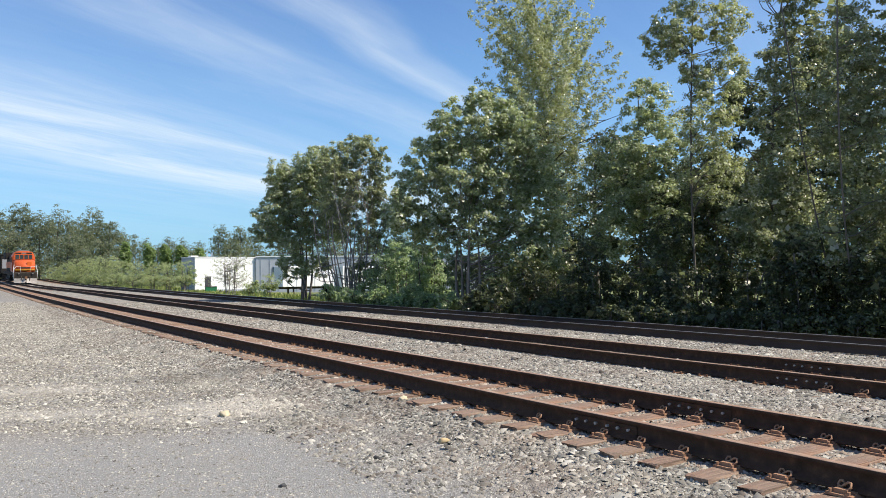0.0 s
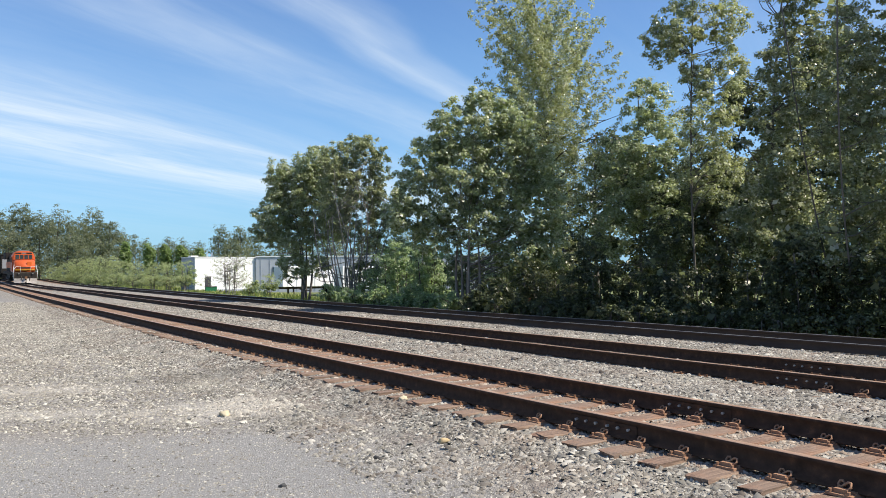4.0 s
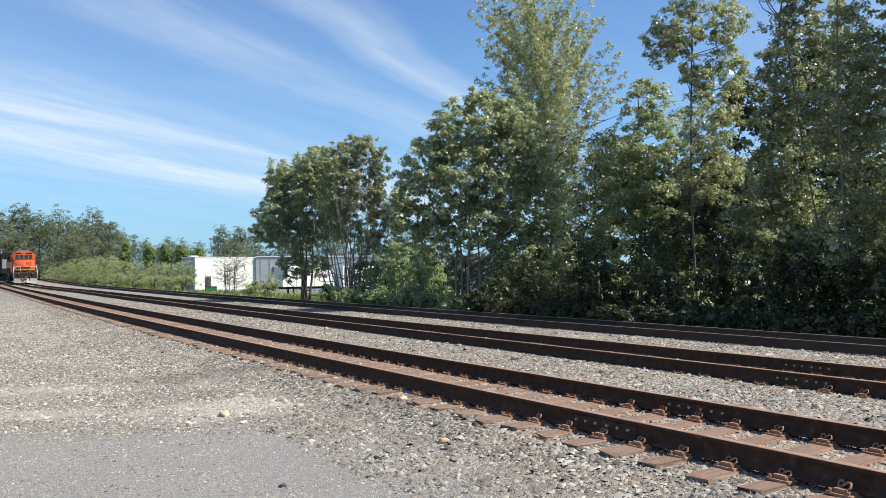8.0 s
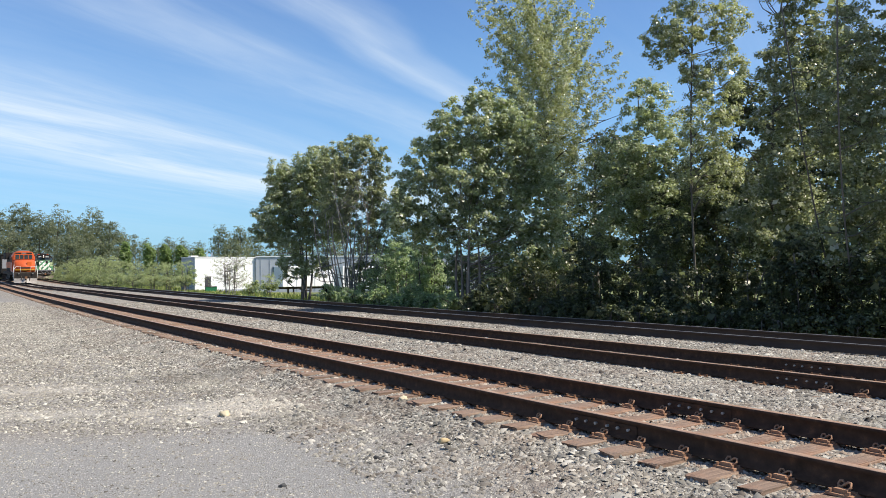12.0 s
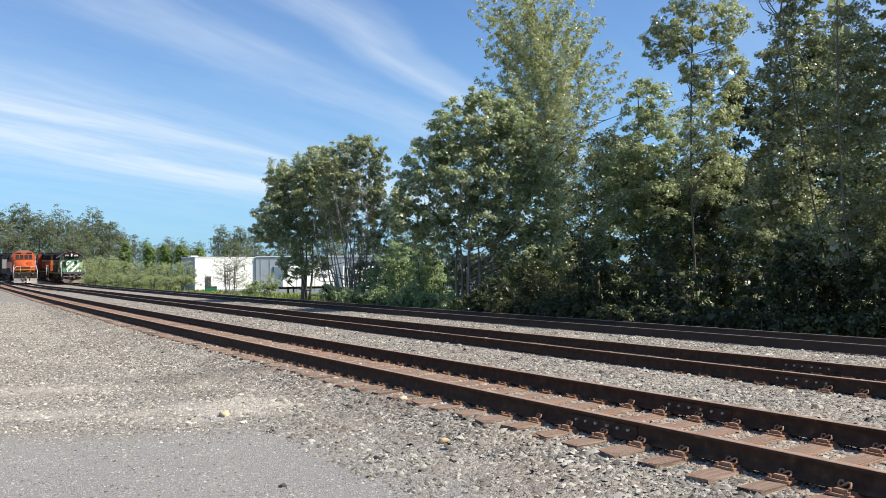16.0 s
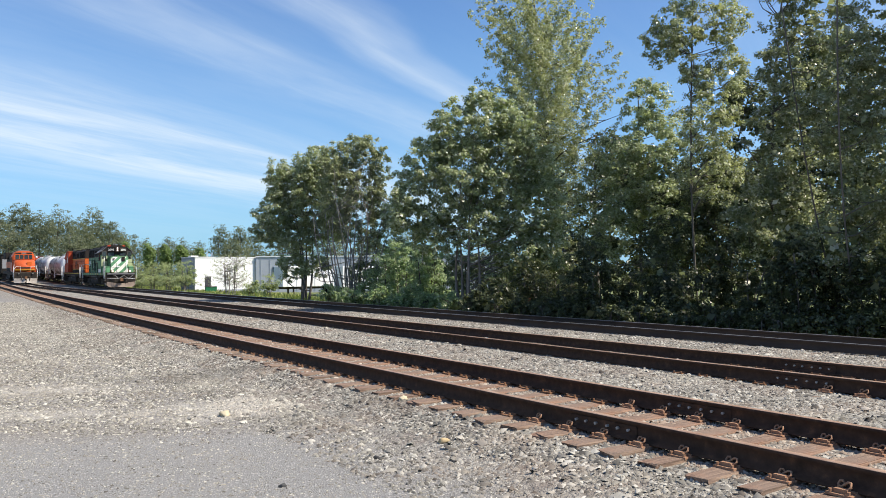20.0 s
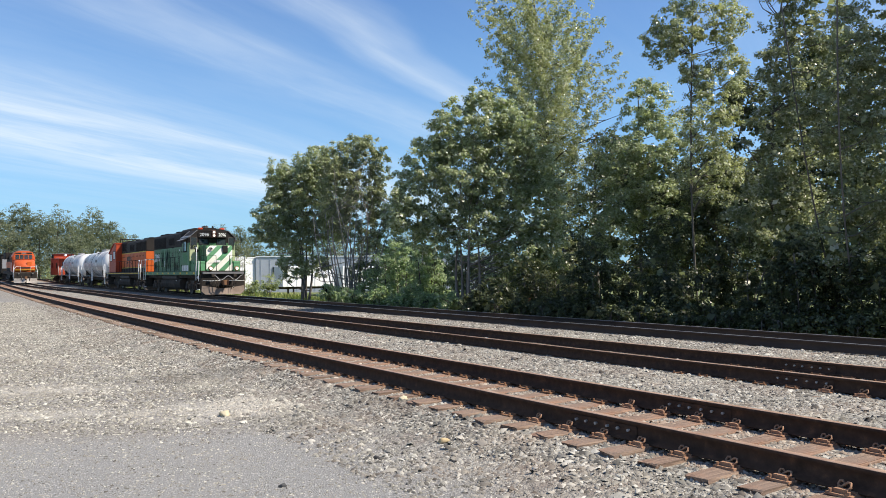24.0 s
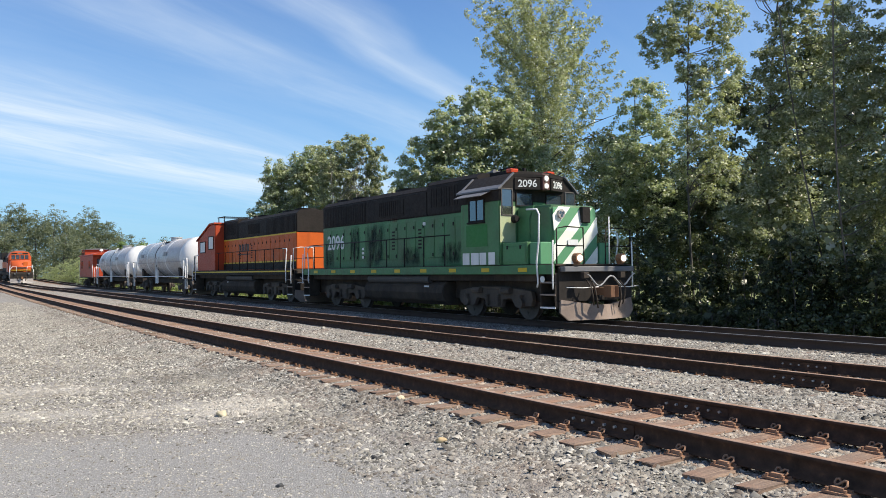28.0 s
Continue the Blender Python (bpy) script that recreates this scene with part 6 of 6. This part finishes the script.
    part("pilot_panel", Shape().box(0.07, 0.09, -1.4, 1.4, 0.76, 1.5), MAT["black"], t)
    coupler(t, 0, 1)
    part("fuel_tank", Shape().along([(-1.4, 1.2), (-1.45, 0.7), (-1.1, 0.45), (1.1, 0.45), (1.45, 0.7), (1.4, 1.2)], -14, -8).bm(0.03), MAT["black"], t)
    for x in (-4.0, -17.4):
        truck(t, x, 3.4, 0.52, True, False, MAT["roof_grey"])
    return t


def open_hopper():
    """A dark freight car standing behind the parked locomotive."""
    t = thing("freight_car", Matrix(), "dark steel freight car standing behind a parked locomotive", "freight car")
    part("body", Shape().box(-15.5, -0.6, -1.5, 1.5, 1.2, 4.3).bm(0.03), MAT["black"], t)
    for k in range(12):
        x = -1.2 - 1.24 * k
        for e in (-1, 1):
            part("side_post", Shape().box(x - 0.06, x + 0.06, e * 1.53 - 0.04, e * 1.53 + 0.04, 1.2, 4.3), MAT["grime"], t)
    part("top_rim", Shape().box(-15.6, -0.5, -1.58, 1.58, 4.3, 4.4).bm(0.01), MAT["grime"], t)
    part("end_panel", Shape().box(-0.62, -0.56, -1.3, 1.3, 2.0, 3.6), MAT["tank_grey"], t)
    part("sill", Shape().box(-16, -0.1, -0.4, 0.4, 0.8, 1.2), MAT["grime"], t)
    coupler(t, -0.1, 1)
    for x in (-2.6, -13.5):
        truck(t, x, 1.78, 0.46, False, False)
    return t


parked = wide_nose_loco()
wagon = open_hopper()


def car_pose(s, index, length, turned=False):
    """Pose of a rigid car whose leading end stands at s: its two truck centres lie on the track."""
    a, b = s + length * 0.2, s + length * 0.8
    ax, ay, _ = spot(a, float(centre(index, a)))
    bx, by, _ = spot(b, float(centre(index, b)))
    za, zb = float(rise(a)), float(rise(b))
    d = Vector((float(ax - bx), float(ay - by), za - zb)).normalized()
    fx, fy = float(ax) + d.x * length * 0.2, float(ay) + d.y * length * 0.2
    side = Vector((0, 0, 1)).cross(d).normalized()
    m = Matrix((d, side, d.cross(side))).transposed().to_4x4()
    m.translation = (fx, fy, za + d.z * length * 0.2)
    if turned:
        m = m @ Matrix.Translation((-length, 0, 0)) @ Matrix.Rotation(math.pi, 4, "Z")
    return m


parked.matrix_world = car_pose(127.3, 1, 21.6)
wagon.matrix_world = car_pose(152.3, 1, 16.0)
wagon_b = copy_thing(wagon, car_pose(169.2, 1, 16.0))

# ---------------- beyond the tracks: buildings ----------------
MAT.update(
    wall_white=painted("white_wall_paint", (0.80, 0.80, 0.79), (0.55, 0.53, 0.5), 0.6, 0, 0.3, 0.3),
    # grey of cladding and fittings, also painted shade on walls off the sun
    wall_grey=painted("grey_cladding_and_shade", (0.42, 0.45, 0.50), (0.3, 0.31, 0.33), 0.5, 0, 0.3, 0.3),
    dark_door=painted("dark_doorway", (0.05, 0.05, 0.055), (0.09, 0.085, 0.08), 0.6, 0, 0.3, 0.5),
    skip_green=painted("green_container_paint", (0.03, 0.22, 0.10), (0.08, 0.12, 0.08), 0.5, 0, 0.3, 1.0),
    sign_red=painted("red_panel_paint", (0.45, 0.05, 0.04), (0.25, 0.08, 0.06), 0.5, 0, 0.3, 1.0),
)


def warehouse():
    """Flat-roofed white industrial building, its end wall turned to the sun."""
    t = thing("warehouse", Matrix(), "flat-roofed white industrial building behind trackside brush", "building")
    cx, cy = place(345, 98)
    z = floor_at(cx, cy) - 0.1
    # x along the end wall, y back along the tracks
    th = radians(40)
    t.matrix_world = Matrix.Translation((cx, cy, z)) @ Matrix.Rotation(th, 4, "Z")
    W, D, H = 8.9, 4.6, 3.5 - z
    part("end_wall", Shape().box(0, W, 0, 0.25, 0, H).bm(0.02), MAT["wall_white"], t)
    # the wall turned from the sun has its shade painted in as grey
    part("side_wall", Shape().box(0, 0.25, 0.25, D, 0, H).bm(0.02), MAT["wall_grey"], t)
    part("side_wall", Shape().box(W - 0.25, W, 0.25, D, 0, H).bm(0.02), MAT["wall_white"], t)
    part("back_wall", Shape().box(0.25, W - 0.25, D - 0.25, D, 0, H), MAT["wall_white"], t)
    part("roof", Shape().box(0.25, W - 0.25, 0.25, D - 0.25, H - 0.5, H - 0.3), MAT["wall_grey"], t)
    part("coping", Shape().box(-0.08, W + 0.08, -0.08, 0.33, H, H + 0.1).box(-0.08, 0.33, 0.33, D, H, H + 0.1).bm(0.01), MAT["wall_white"], t)
    d = part("door", Shape().box(1.35, 2.1, -0.06, 0.0, 0.15, 2.2).bm(0.01), MAT["dark_door"], t)
    part("base_band", Shape().box(0.02, W - 0.02, -0.03, 0.0, 0.0, 0.5), MAT["wall_grey"], t)
    for x in (2.3, 2.9):
        part("roof_vent", Shape().tube([(x, 1.6, H - 0.4), (x, 1.6, H + 0.55)], 0.09, 8).tube([(x, 1.6, H + 0.55), (x, 1.6, H + 0.62)], 0.14, 8), MAT["wall_grey"], t)
    part("roof_unit", Shape().box(0.5, 1.5, 2.6, 3.6, H - 0.3, H + 0.3).bm(0.03), MAT["wall_white"], t)
    return t


def annex():
    """Long grey and white range behind the trees; the grey of its walls stands for shade."""
    t = thing("warehouse_annex", Matrix(), "long flat-roofed metal-clad range, its wall shade painted pale grey", "building")
    cx, cy = place(453, 103)
    z = floor_at(cx, cy) - 0.1
    t.matrix_world = Matrix.Translation((cx, cy, z)) @ Matrix.Rotation(radians(6), 4, "Z")
    L, D, H = 34.0, 12.0, 3.6 - z
    # shade on the front and left end is painted in as grey
    part("front_wall", Shape().box(0, L, 0, 0.25, 0, H), MAT["wall_grey"], t)
    part("end_wall", Shape().box(0, 0.25, 0.25, D, 0, H), MAT["wall_grey"], t)
    part("end_wall", Shape().box(L - 0.25, L, 0.25, D, 0, H), MAT["wall_white"], t)
    part("back_wall", Shape().box(0.25, L - 0.25, D - 0.25, D, 0, H), MAT["wall_grey"], t)
    part("roof", Shape().box(0.25, L - 0.25, 0.25, D - 0.25, H - 0.4, H - 0.2), MAT["wall_grey"], t)
    part("coping", Shape().box(-0.05, L + 0.05, -0.1, 0.3, H, H + 0.12), MAT["wall_white"], t)
    for k in range(28):
        part("cladding_rib", Shape().box(0.6 + 1.2 * k, 0.66 + 1.2 * k, -0.05, 0, 0.3, H - 0.02), MAT["wall_grey"], t)
    w = part("window", Shape().box(2.2, 2.7, -0.08, 0.02, 2.5, 3.5), MAT["dark_door"], t)
    part("pane", Shape().box(2.26, 2.64, -0.09, -0.082, 2.56, 3.44), MAT["glass"], w)
    for k in range(5):
        w = part("window", Shape().box(9 + 5 * k, 11 + 5 * k, -0.06, 0.02, 2.4, 3.6), MAT["dark_door"], t)
        part("pane", Shape().box(9.1 + 5 * k, 10.9 + 5 * k, -0.07, -0.062, 2.5, 3.5), MAT["glass"], w)
    pipe(t, "roof_rail", [(3, 0.6, H), (3, 0.6, H + 0.5), (12, 0.6, H + 0.5), (12, 0.6, H)], MAT["roof_grey"], 0.04)
    return t


def trailer(px, depth, turn_deg, label):
    t = thing("box_trailer", Matrix(), label, "trailer", "parked trailers")
    cx, cy = place(px, depth)
    z = floor_at(cx, cy)
    t.matrix_world = Matrix.Translation((cx, cy, z)) @ Matrix.Rotation(radians(turn_deg), 4, "Z")
    part("box_body", Shape().box(0, 9.0, 0, 2.5, 1.0, 3.3).bm(0.03), MAT["wall_white"], t)
    part("chassis", Shape().box(0.2, 8.8, 0.5, 2.0, 0.75, 1.0), MAT["grime"], t)
    for x in (6.4, 7.6):
        w = part("wheel", Shape().tube([(x, 0.1, 0.5), (x, 0.5, 0.5)], 0.5, 18).tube([(x, 2.0, 0.5), (x, 2.4, 0.5)], 0.5, 18), MAT["black"], t)
        part("hub", Shape().tube([(x, 0.07, 0.5), (x, 0.1, 0.5)], 0.22, 12), MAT["wall_grey"], w)
    part("landing_leg", Shape().box(1.4, 1.55, 0.4, 0.55, 0, 0.8).box(1.4, 1.55, 1.95, 2.1, 0, 0.8), MAT["grime"], t)
    for k in range(8):
        part("side_rib", Shape().box(0.5 + 1.1 * k, 0.56 + 1.1 * k, -0.02, 0.0, 1.05, 3.25), MAT["wall_grey"], t)
    return t


warehouse()
annex()
trailer(500, 84, 34, "white box trailer parked behind a row of trees")
trailer(606, 82, 30, "white box trailer parked beside another behind trees")


def kiosk():
    t = thing("storage_container", Matrix(), "white storage container with red and green panels behind trees", "container")
    cx, cy = place(925, 62)
    t.matrix_world = Matrix.Translation((cx, cy, floor_at(cx, cy))) @ Matrix.Rotation(radians(10), 4, "Z")
    part("box_body", Shape().box(0, 2.4, 0, 2.2, 0.1, 2.5).bm(0.03), MAT["wall_white"], t)
    part("red_panel", Shape().box(0.3, 0.9, -0.04, 0, 0.2, 1.5), MAT["sign_red"], t)
    part("green_panel", Shape().box(1.4, 1.8, -0.04, 0, 0.6, 1.6), MAT["skip_green"], t)
    part("base_rail", Shape().box(0, 2.4, 0.2, 0.4, 0, 0.12).box(0, 2.4, 1.8, 2.0, 0, 0.12), MAT["grime"], t)


kiosk()


def waste_bin():
    t = thing("waste_container", Matrix(), "low green steel waste container by a white wall", "container")
    cx, cy = place(364, 92)
    t.matrix_world = Matrix.Translation((cx, cy, floor_at(cx, cy))) @ Matrix.Rotation(radians(24), 4, "Z") @ Matrix.Scale(0.68, 4)
    part("bin_body", Shape().along([(0, 0.1), (1.2, 0.1), (1.4, 1.3), (-0.2, 1.3)], 0, 1.9).bm(0.02), MAT["skip_green"], t)
    part("lid", Shape().box(-0.05, 1.95, -0.25, 1.45, 1.3, 1.37).bm(0.01), MAT["black"], t)
    part("caster", Shape().box(0.1, 0.25, 0.1, 0.2, 0, 0.1).box(1.65, 1.8, 0.1, 0.2, 0, 0.1), MAT["black"], t)


waste_bin()

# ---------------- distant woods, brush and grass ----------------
FAR_LABEL = "broadleaf tree in distant woods, haze mixed into its grey-green"
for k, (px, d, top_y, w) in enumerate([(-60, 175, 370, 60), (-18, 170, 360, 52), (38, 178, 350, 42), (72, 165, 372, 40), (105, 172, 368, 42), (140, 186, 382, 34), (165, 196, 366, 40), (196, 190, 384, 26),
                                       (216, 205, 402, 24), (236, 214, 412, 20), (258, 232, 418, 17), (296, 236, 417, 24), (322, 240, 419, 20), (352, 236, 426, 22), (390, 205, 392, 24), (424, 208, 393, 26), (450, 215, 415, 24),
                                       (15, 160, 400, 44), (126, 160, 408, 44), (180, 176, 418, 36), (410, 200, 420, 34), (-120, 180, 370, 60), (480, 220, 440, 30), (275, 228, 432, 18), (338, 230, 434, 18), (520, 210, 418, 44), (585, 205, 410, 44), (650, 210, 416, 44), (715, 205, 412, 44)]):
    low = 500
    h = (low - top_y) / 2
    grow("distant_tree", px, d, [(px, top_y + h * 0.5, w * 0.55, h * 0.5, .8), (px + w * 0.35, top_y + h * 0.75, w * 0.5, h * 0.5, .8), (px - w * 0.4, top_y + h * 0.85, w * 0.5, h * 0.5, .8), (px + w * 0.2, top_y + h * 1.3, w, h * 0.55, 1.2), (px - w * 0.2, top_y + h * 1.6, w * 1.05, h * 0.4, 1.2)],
         "leaf_far_hazed", "bark", FAR_LABEL, density=0.85, per=18, size=0.26, loose=1.0, core=0.55, trunk_r=0.3, limbs=6, seed=500 + k, group="distant woods")
for k, (px, top_y) in enumerate([(263, 427), (268, 440), (291, 432), (297, 440), (320, 430), (327, 440), (354, 436), (222, 424)]):
    grow("columnar_conifer", px, 165, [(px, (top_y + 478) / 2, 6, (478 - top_y) / 2, .7)], "leaf_yew", "bark", "narrow bright green columnar conifer", density=3.5, per=34, size=0.4, trunk_r=0.12, limbs=4,
         seed=600 + k, group="columnar conifers")
BRUSH = "light green brush on the rough ground beyond the tracks"
for k, (px, d, top_y, w) in enumerate([(92, 148, 472, 22), (118, 138, 462, 28), (150, 124, 452, 32), (182, 110, 450, 34), (214, 104, 455, 32), (246, 98, 462, 32), (276, 92, 462, 32), (304, 86, 460, 30), (330, 80, 460, 24),
                                       (130, 126, 482, 26), (170, 106, 480, 28), (205, 94, 482, 28), (240, 84, 484, 28), (272, 78, 486, 26), (300, 72, 490, 24), (325, 70, 488, 20), (60, 172, 470, 24), (475, 62, 484, 22), (446, 64, 498, 16)]):
    low = 506 if px < 340 else 522
    h = (low - top_y) / 2
    shrub(px, d, [(px, top_y + h * 0.75, w * 0.8, h * 0.75, .45), (px - w * 0.3, top_y + h * 1.3, w * 0.9, h * 0.7, .45), (px + w * 0.5, top_y + h * (0.5 + 0.3 * (k % 3)), w * 0.3, h * 0.5, .3), (px, low - 6, w, 9, .4)], "leaf_brush", BRUSH, 700 + k, 0.8, 60, 0.11, "brush beyond the tracks", core=0, loose=1.1)
shrub(408, 66, [(405, 470, 36, 34, .3), (380, 495, 26, 22, .34), (425, 480, 26, 34, .26)], "leaf_grey", "half-bare grey shrub with thin upright twigs", 760, 0.6, 7, 0.11, "brush beyond the tracks", "bark_pale", stems=14, limbs=90, core=0)


def grass(name, n, s_rng, o_rng, height, seed, label):
    rg = np.random.default_rng(seed)
    s = s_rng[0] + (s_rng[1] - s_rng[0]) * rg.random(n) ** 1.4
    o = o_rng[0] + (o_rng[1] - o_rng[0]) * rg.random(n) ** 1.3
    x, y, _ = spot(s, o)
    keep = np.array([noise.noise(Vector((a * 0.3, b * 0.3, 5))) > -0.25 for a, b in zip(x, y)])
    s, o, x, y = s[keep], o[keep], x[keep], y[keep]
    n = len(s)
    z = land(s, o)
    h = height * rg.uniform(0.4, 1.3, n)
    a = rg.uniform(0, 6.28, n)
    w = 0.03 + 0.0006 * s
    lean = rg.normal(size=(n, 2)) * 0.25
    base = np.stack([x, y, z - 0.05], -1)
    side = np.stack([np.cos(a) * w, np.sin(a) * w, 0 * a], -1)
    tip = base + np.stack([lean[:, 0] * h, lean[:, 1] * h, h], -1)
    mid = base + np.stack([lean[:, 0] * h * 0.3, lean[:, 1] * h * 0.3, h * 0.6], -1)
    v = np.stack([base - side, base + side, mid + side * 0.7, tip, mid - side * 0.7], 1)
    i = 5 * np.arange(n)[:, None]
    f = np.concatenate([i + np.array([[0, 1, 2, 4]]), i + np.array([[4, 2, 3, 3]])], 0)
    f4 = f[:n]
    f3 = f[n:, :3]
    tri = np.concatenate([f4[:, [0, 1, 2]], f4[:, [0, 2, 3]], f3], 0)
    return tagged(raw(name, v.reshape(-1, 3), tri, [MAT["grass"]]), label, "grass", kind="stuff")


grass("trackside_grass", 36000, (30, 135), (18.4, 30), 0.5, 9, "rough yellow-green grass beyond the far track")

# ---------------- loose stone ----------------


def crib(s, o, rg):
    """Few stones lie on the ties; between them they lie thick. Each rail's foot stays clear."""
    ok = np.ones(len(s), bool)
    for c, ph, share in zip(TRACKS, (5.024, 5.2, 5.1), (0.03, 0.4, 0.45)):
        on = np.abs(o - c) < 1.27
        gap = np.abs((s - ph + TIE_STEP / 2) % TIE_STEP - TIE_STEP / 2)
        ok &= ~(on & (gap < 0.125) & (rg.random(len(s)) > share))
        ok &= np.abs(np.abs(o - c) - GAUGE / 2) > 0.09
    ok &= np.abs(o - TRACKS[0]) > 0.72
    return ok


stones("ballast", 190000, (-5, 48), (4.7, 18.4), 0.0205, MAT["ballast"], "grey and brown crushed stone ballast round the tracks", 3, 1.7, crib)
stones("shoulder_ballast", 30000, (-4, 40), (3.4, 5.27), 0.0185, MAT["ballast"], "loose dark ballast spilled down the shoulder", 4, 1.5)


def between_ties(s, o, rg):
    gap = np.abs((s - 5.024 + TIE_STEP / 2) % TIE_STEP - TIE_STEP / 2)
    return ((gap > 0.115) | (rg.random(len(s)) < 0.1))


stones("crib_ballast", 42000, (-4, 36), (5.5, 7.6), 0.0165, MAT["crib"], "small rusty brown stones between the ties", 14, 1.3, between_ties)


def off_drive(x, y, rg):
    return y + rg.normal(size=len(x)) * 0.25 > 9.3 + 0.12 * np.sin(x * 2.1)


stones("yard_gravel", 265000, (0, 60), (-6, 4.6), 0.0165, MAT["gravel"], "pale gravel strewn over the yard", 5, 1.25, None, off_drive)
stones("drive_grit", 95000, (-3, 16), (-3, 4.9), 0.0075, MAT["gravel"], "fine grey grit on a worn drive", 6, 1.0, None, lambda x, y, rg: y < 9.7)


def boulder(px, py, r, colour, label, seed):
    """A single larger stone lying loose on the gravel."""
    k = (480.4 + (784 - px) * 0.008)
    d = (EYE + 0.36) * F_PX / (py - k)
    x, y = place(px, d)
    b = bmesh.new()
    bmesh.ops.create_icosphere(b, subdivisions=3, radius=1)
    for v in b.verts:
        n = 1 + 0.35 * noise.noise(v.co * 1.3 + Vector((seed, 0, 0))) + 0.1 * noise.noise(v.co * 4 + Vector((0, seed, 0)))
        v.co = Vector((v.co.x * r * 1.25 * n, v.co.y * r * 0.9 * n, v.co.z * r * 0.72 * n))
    me = bpy.data.meshes.new("loose_stone")
    b.to_mesh(me)
    b.free()
    for p in me.polygons:
        p.use_smooth = True
    me.materials.append(painted("loose_stone_skin", colour, tuple(c * 0.5 for c in colour), 0.9, 0, 0.5, 12, False))
    ob = new("loose_stone", me)
    ob.location, ob.rotation_euler = (x, y, floor_at(x, y) + r * 0.35), (0, 0, seed)
    return tagged(ob, label, "stone", "loose stones")


boulder(712, 724, 0.055, (0.55, 0.48, 0.33), "pale yellowish rounded stone on dark ballast", 1.0)
boulder(398, 729, 0.075, (0.50, 0.43, 0.29), "flat buff stone lying on pale gravel", 2.0)
boulder(783, 786, 0.05, (0.48, 0.36, 0.2), "small tan stone lying on gravel", 3.0)
boulder(1130, 658, 0.085, (0.05, 0.045, 0.042), "dark flat lump lying on ballast", 4.0)
boulder(1446, 800, 0.085, (0.06, 0.06, 0.065), "dark grey lump of stone between rails", 5.0)
boulder(664, 804, 0.028, (0.05, 0.05, 0.05), "small dark stone on the worn drive", 6.0)
boulder(500, 847, 0.03, (0.07, 0.07, 0.07), "small dark stone on the worn drive", 7.0)

# joints in the near rails
for c, s_, out_ in ((track_near, 5.6, TRACKS[0] - GAUGE / 2), (track_near, 5.6, TRACKS[0] + GAUGE / 2), (track_mid, 6.1, TRACKS[1] - GAUGE / 2), (track_mid, 6.9, TRACKS[1] + GAUGE / 2)):
    joint(c, s_, out_)

# ---------------- what moves ----------------


def lead(t):
    """How far along the line the train's front end stands at t seconds."""
    u = 28.0 - t
    return 15.627 + u * (8.633 + u * (-0.034 + u * (0.019074 + u * (-0.00145086 + u * 0.0000287794))))


def motions():
    train = [(green_loco, 0.0, 16.95, False), (orange_loco, 18.5, 16.95, True), (tank_front, 37.1, 18.2, False), (tank_rear, 57.1, 18.2, False), (tail_caboose, 77.0, 11.6, False)]
    for car, back, length, turned in train:
        walk(car, [(k * 0.5, car_pose(lead(k * 0.5) + back, 2, length, turned)) for k in range(57)])
    for axle, x, r in AXLES:
        way = -1 if axle.parent.parent == orange_loco else 1
        walk(axle, [(k / 15, Matrix.Translation((x, 0, r)) @ Matrix.Rotation(way * (lead(0) - lead(k / 15)) / r, 4, "Y")) for k in range(421)])


motions()
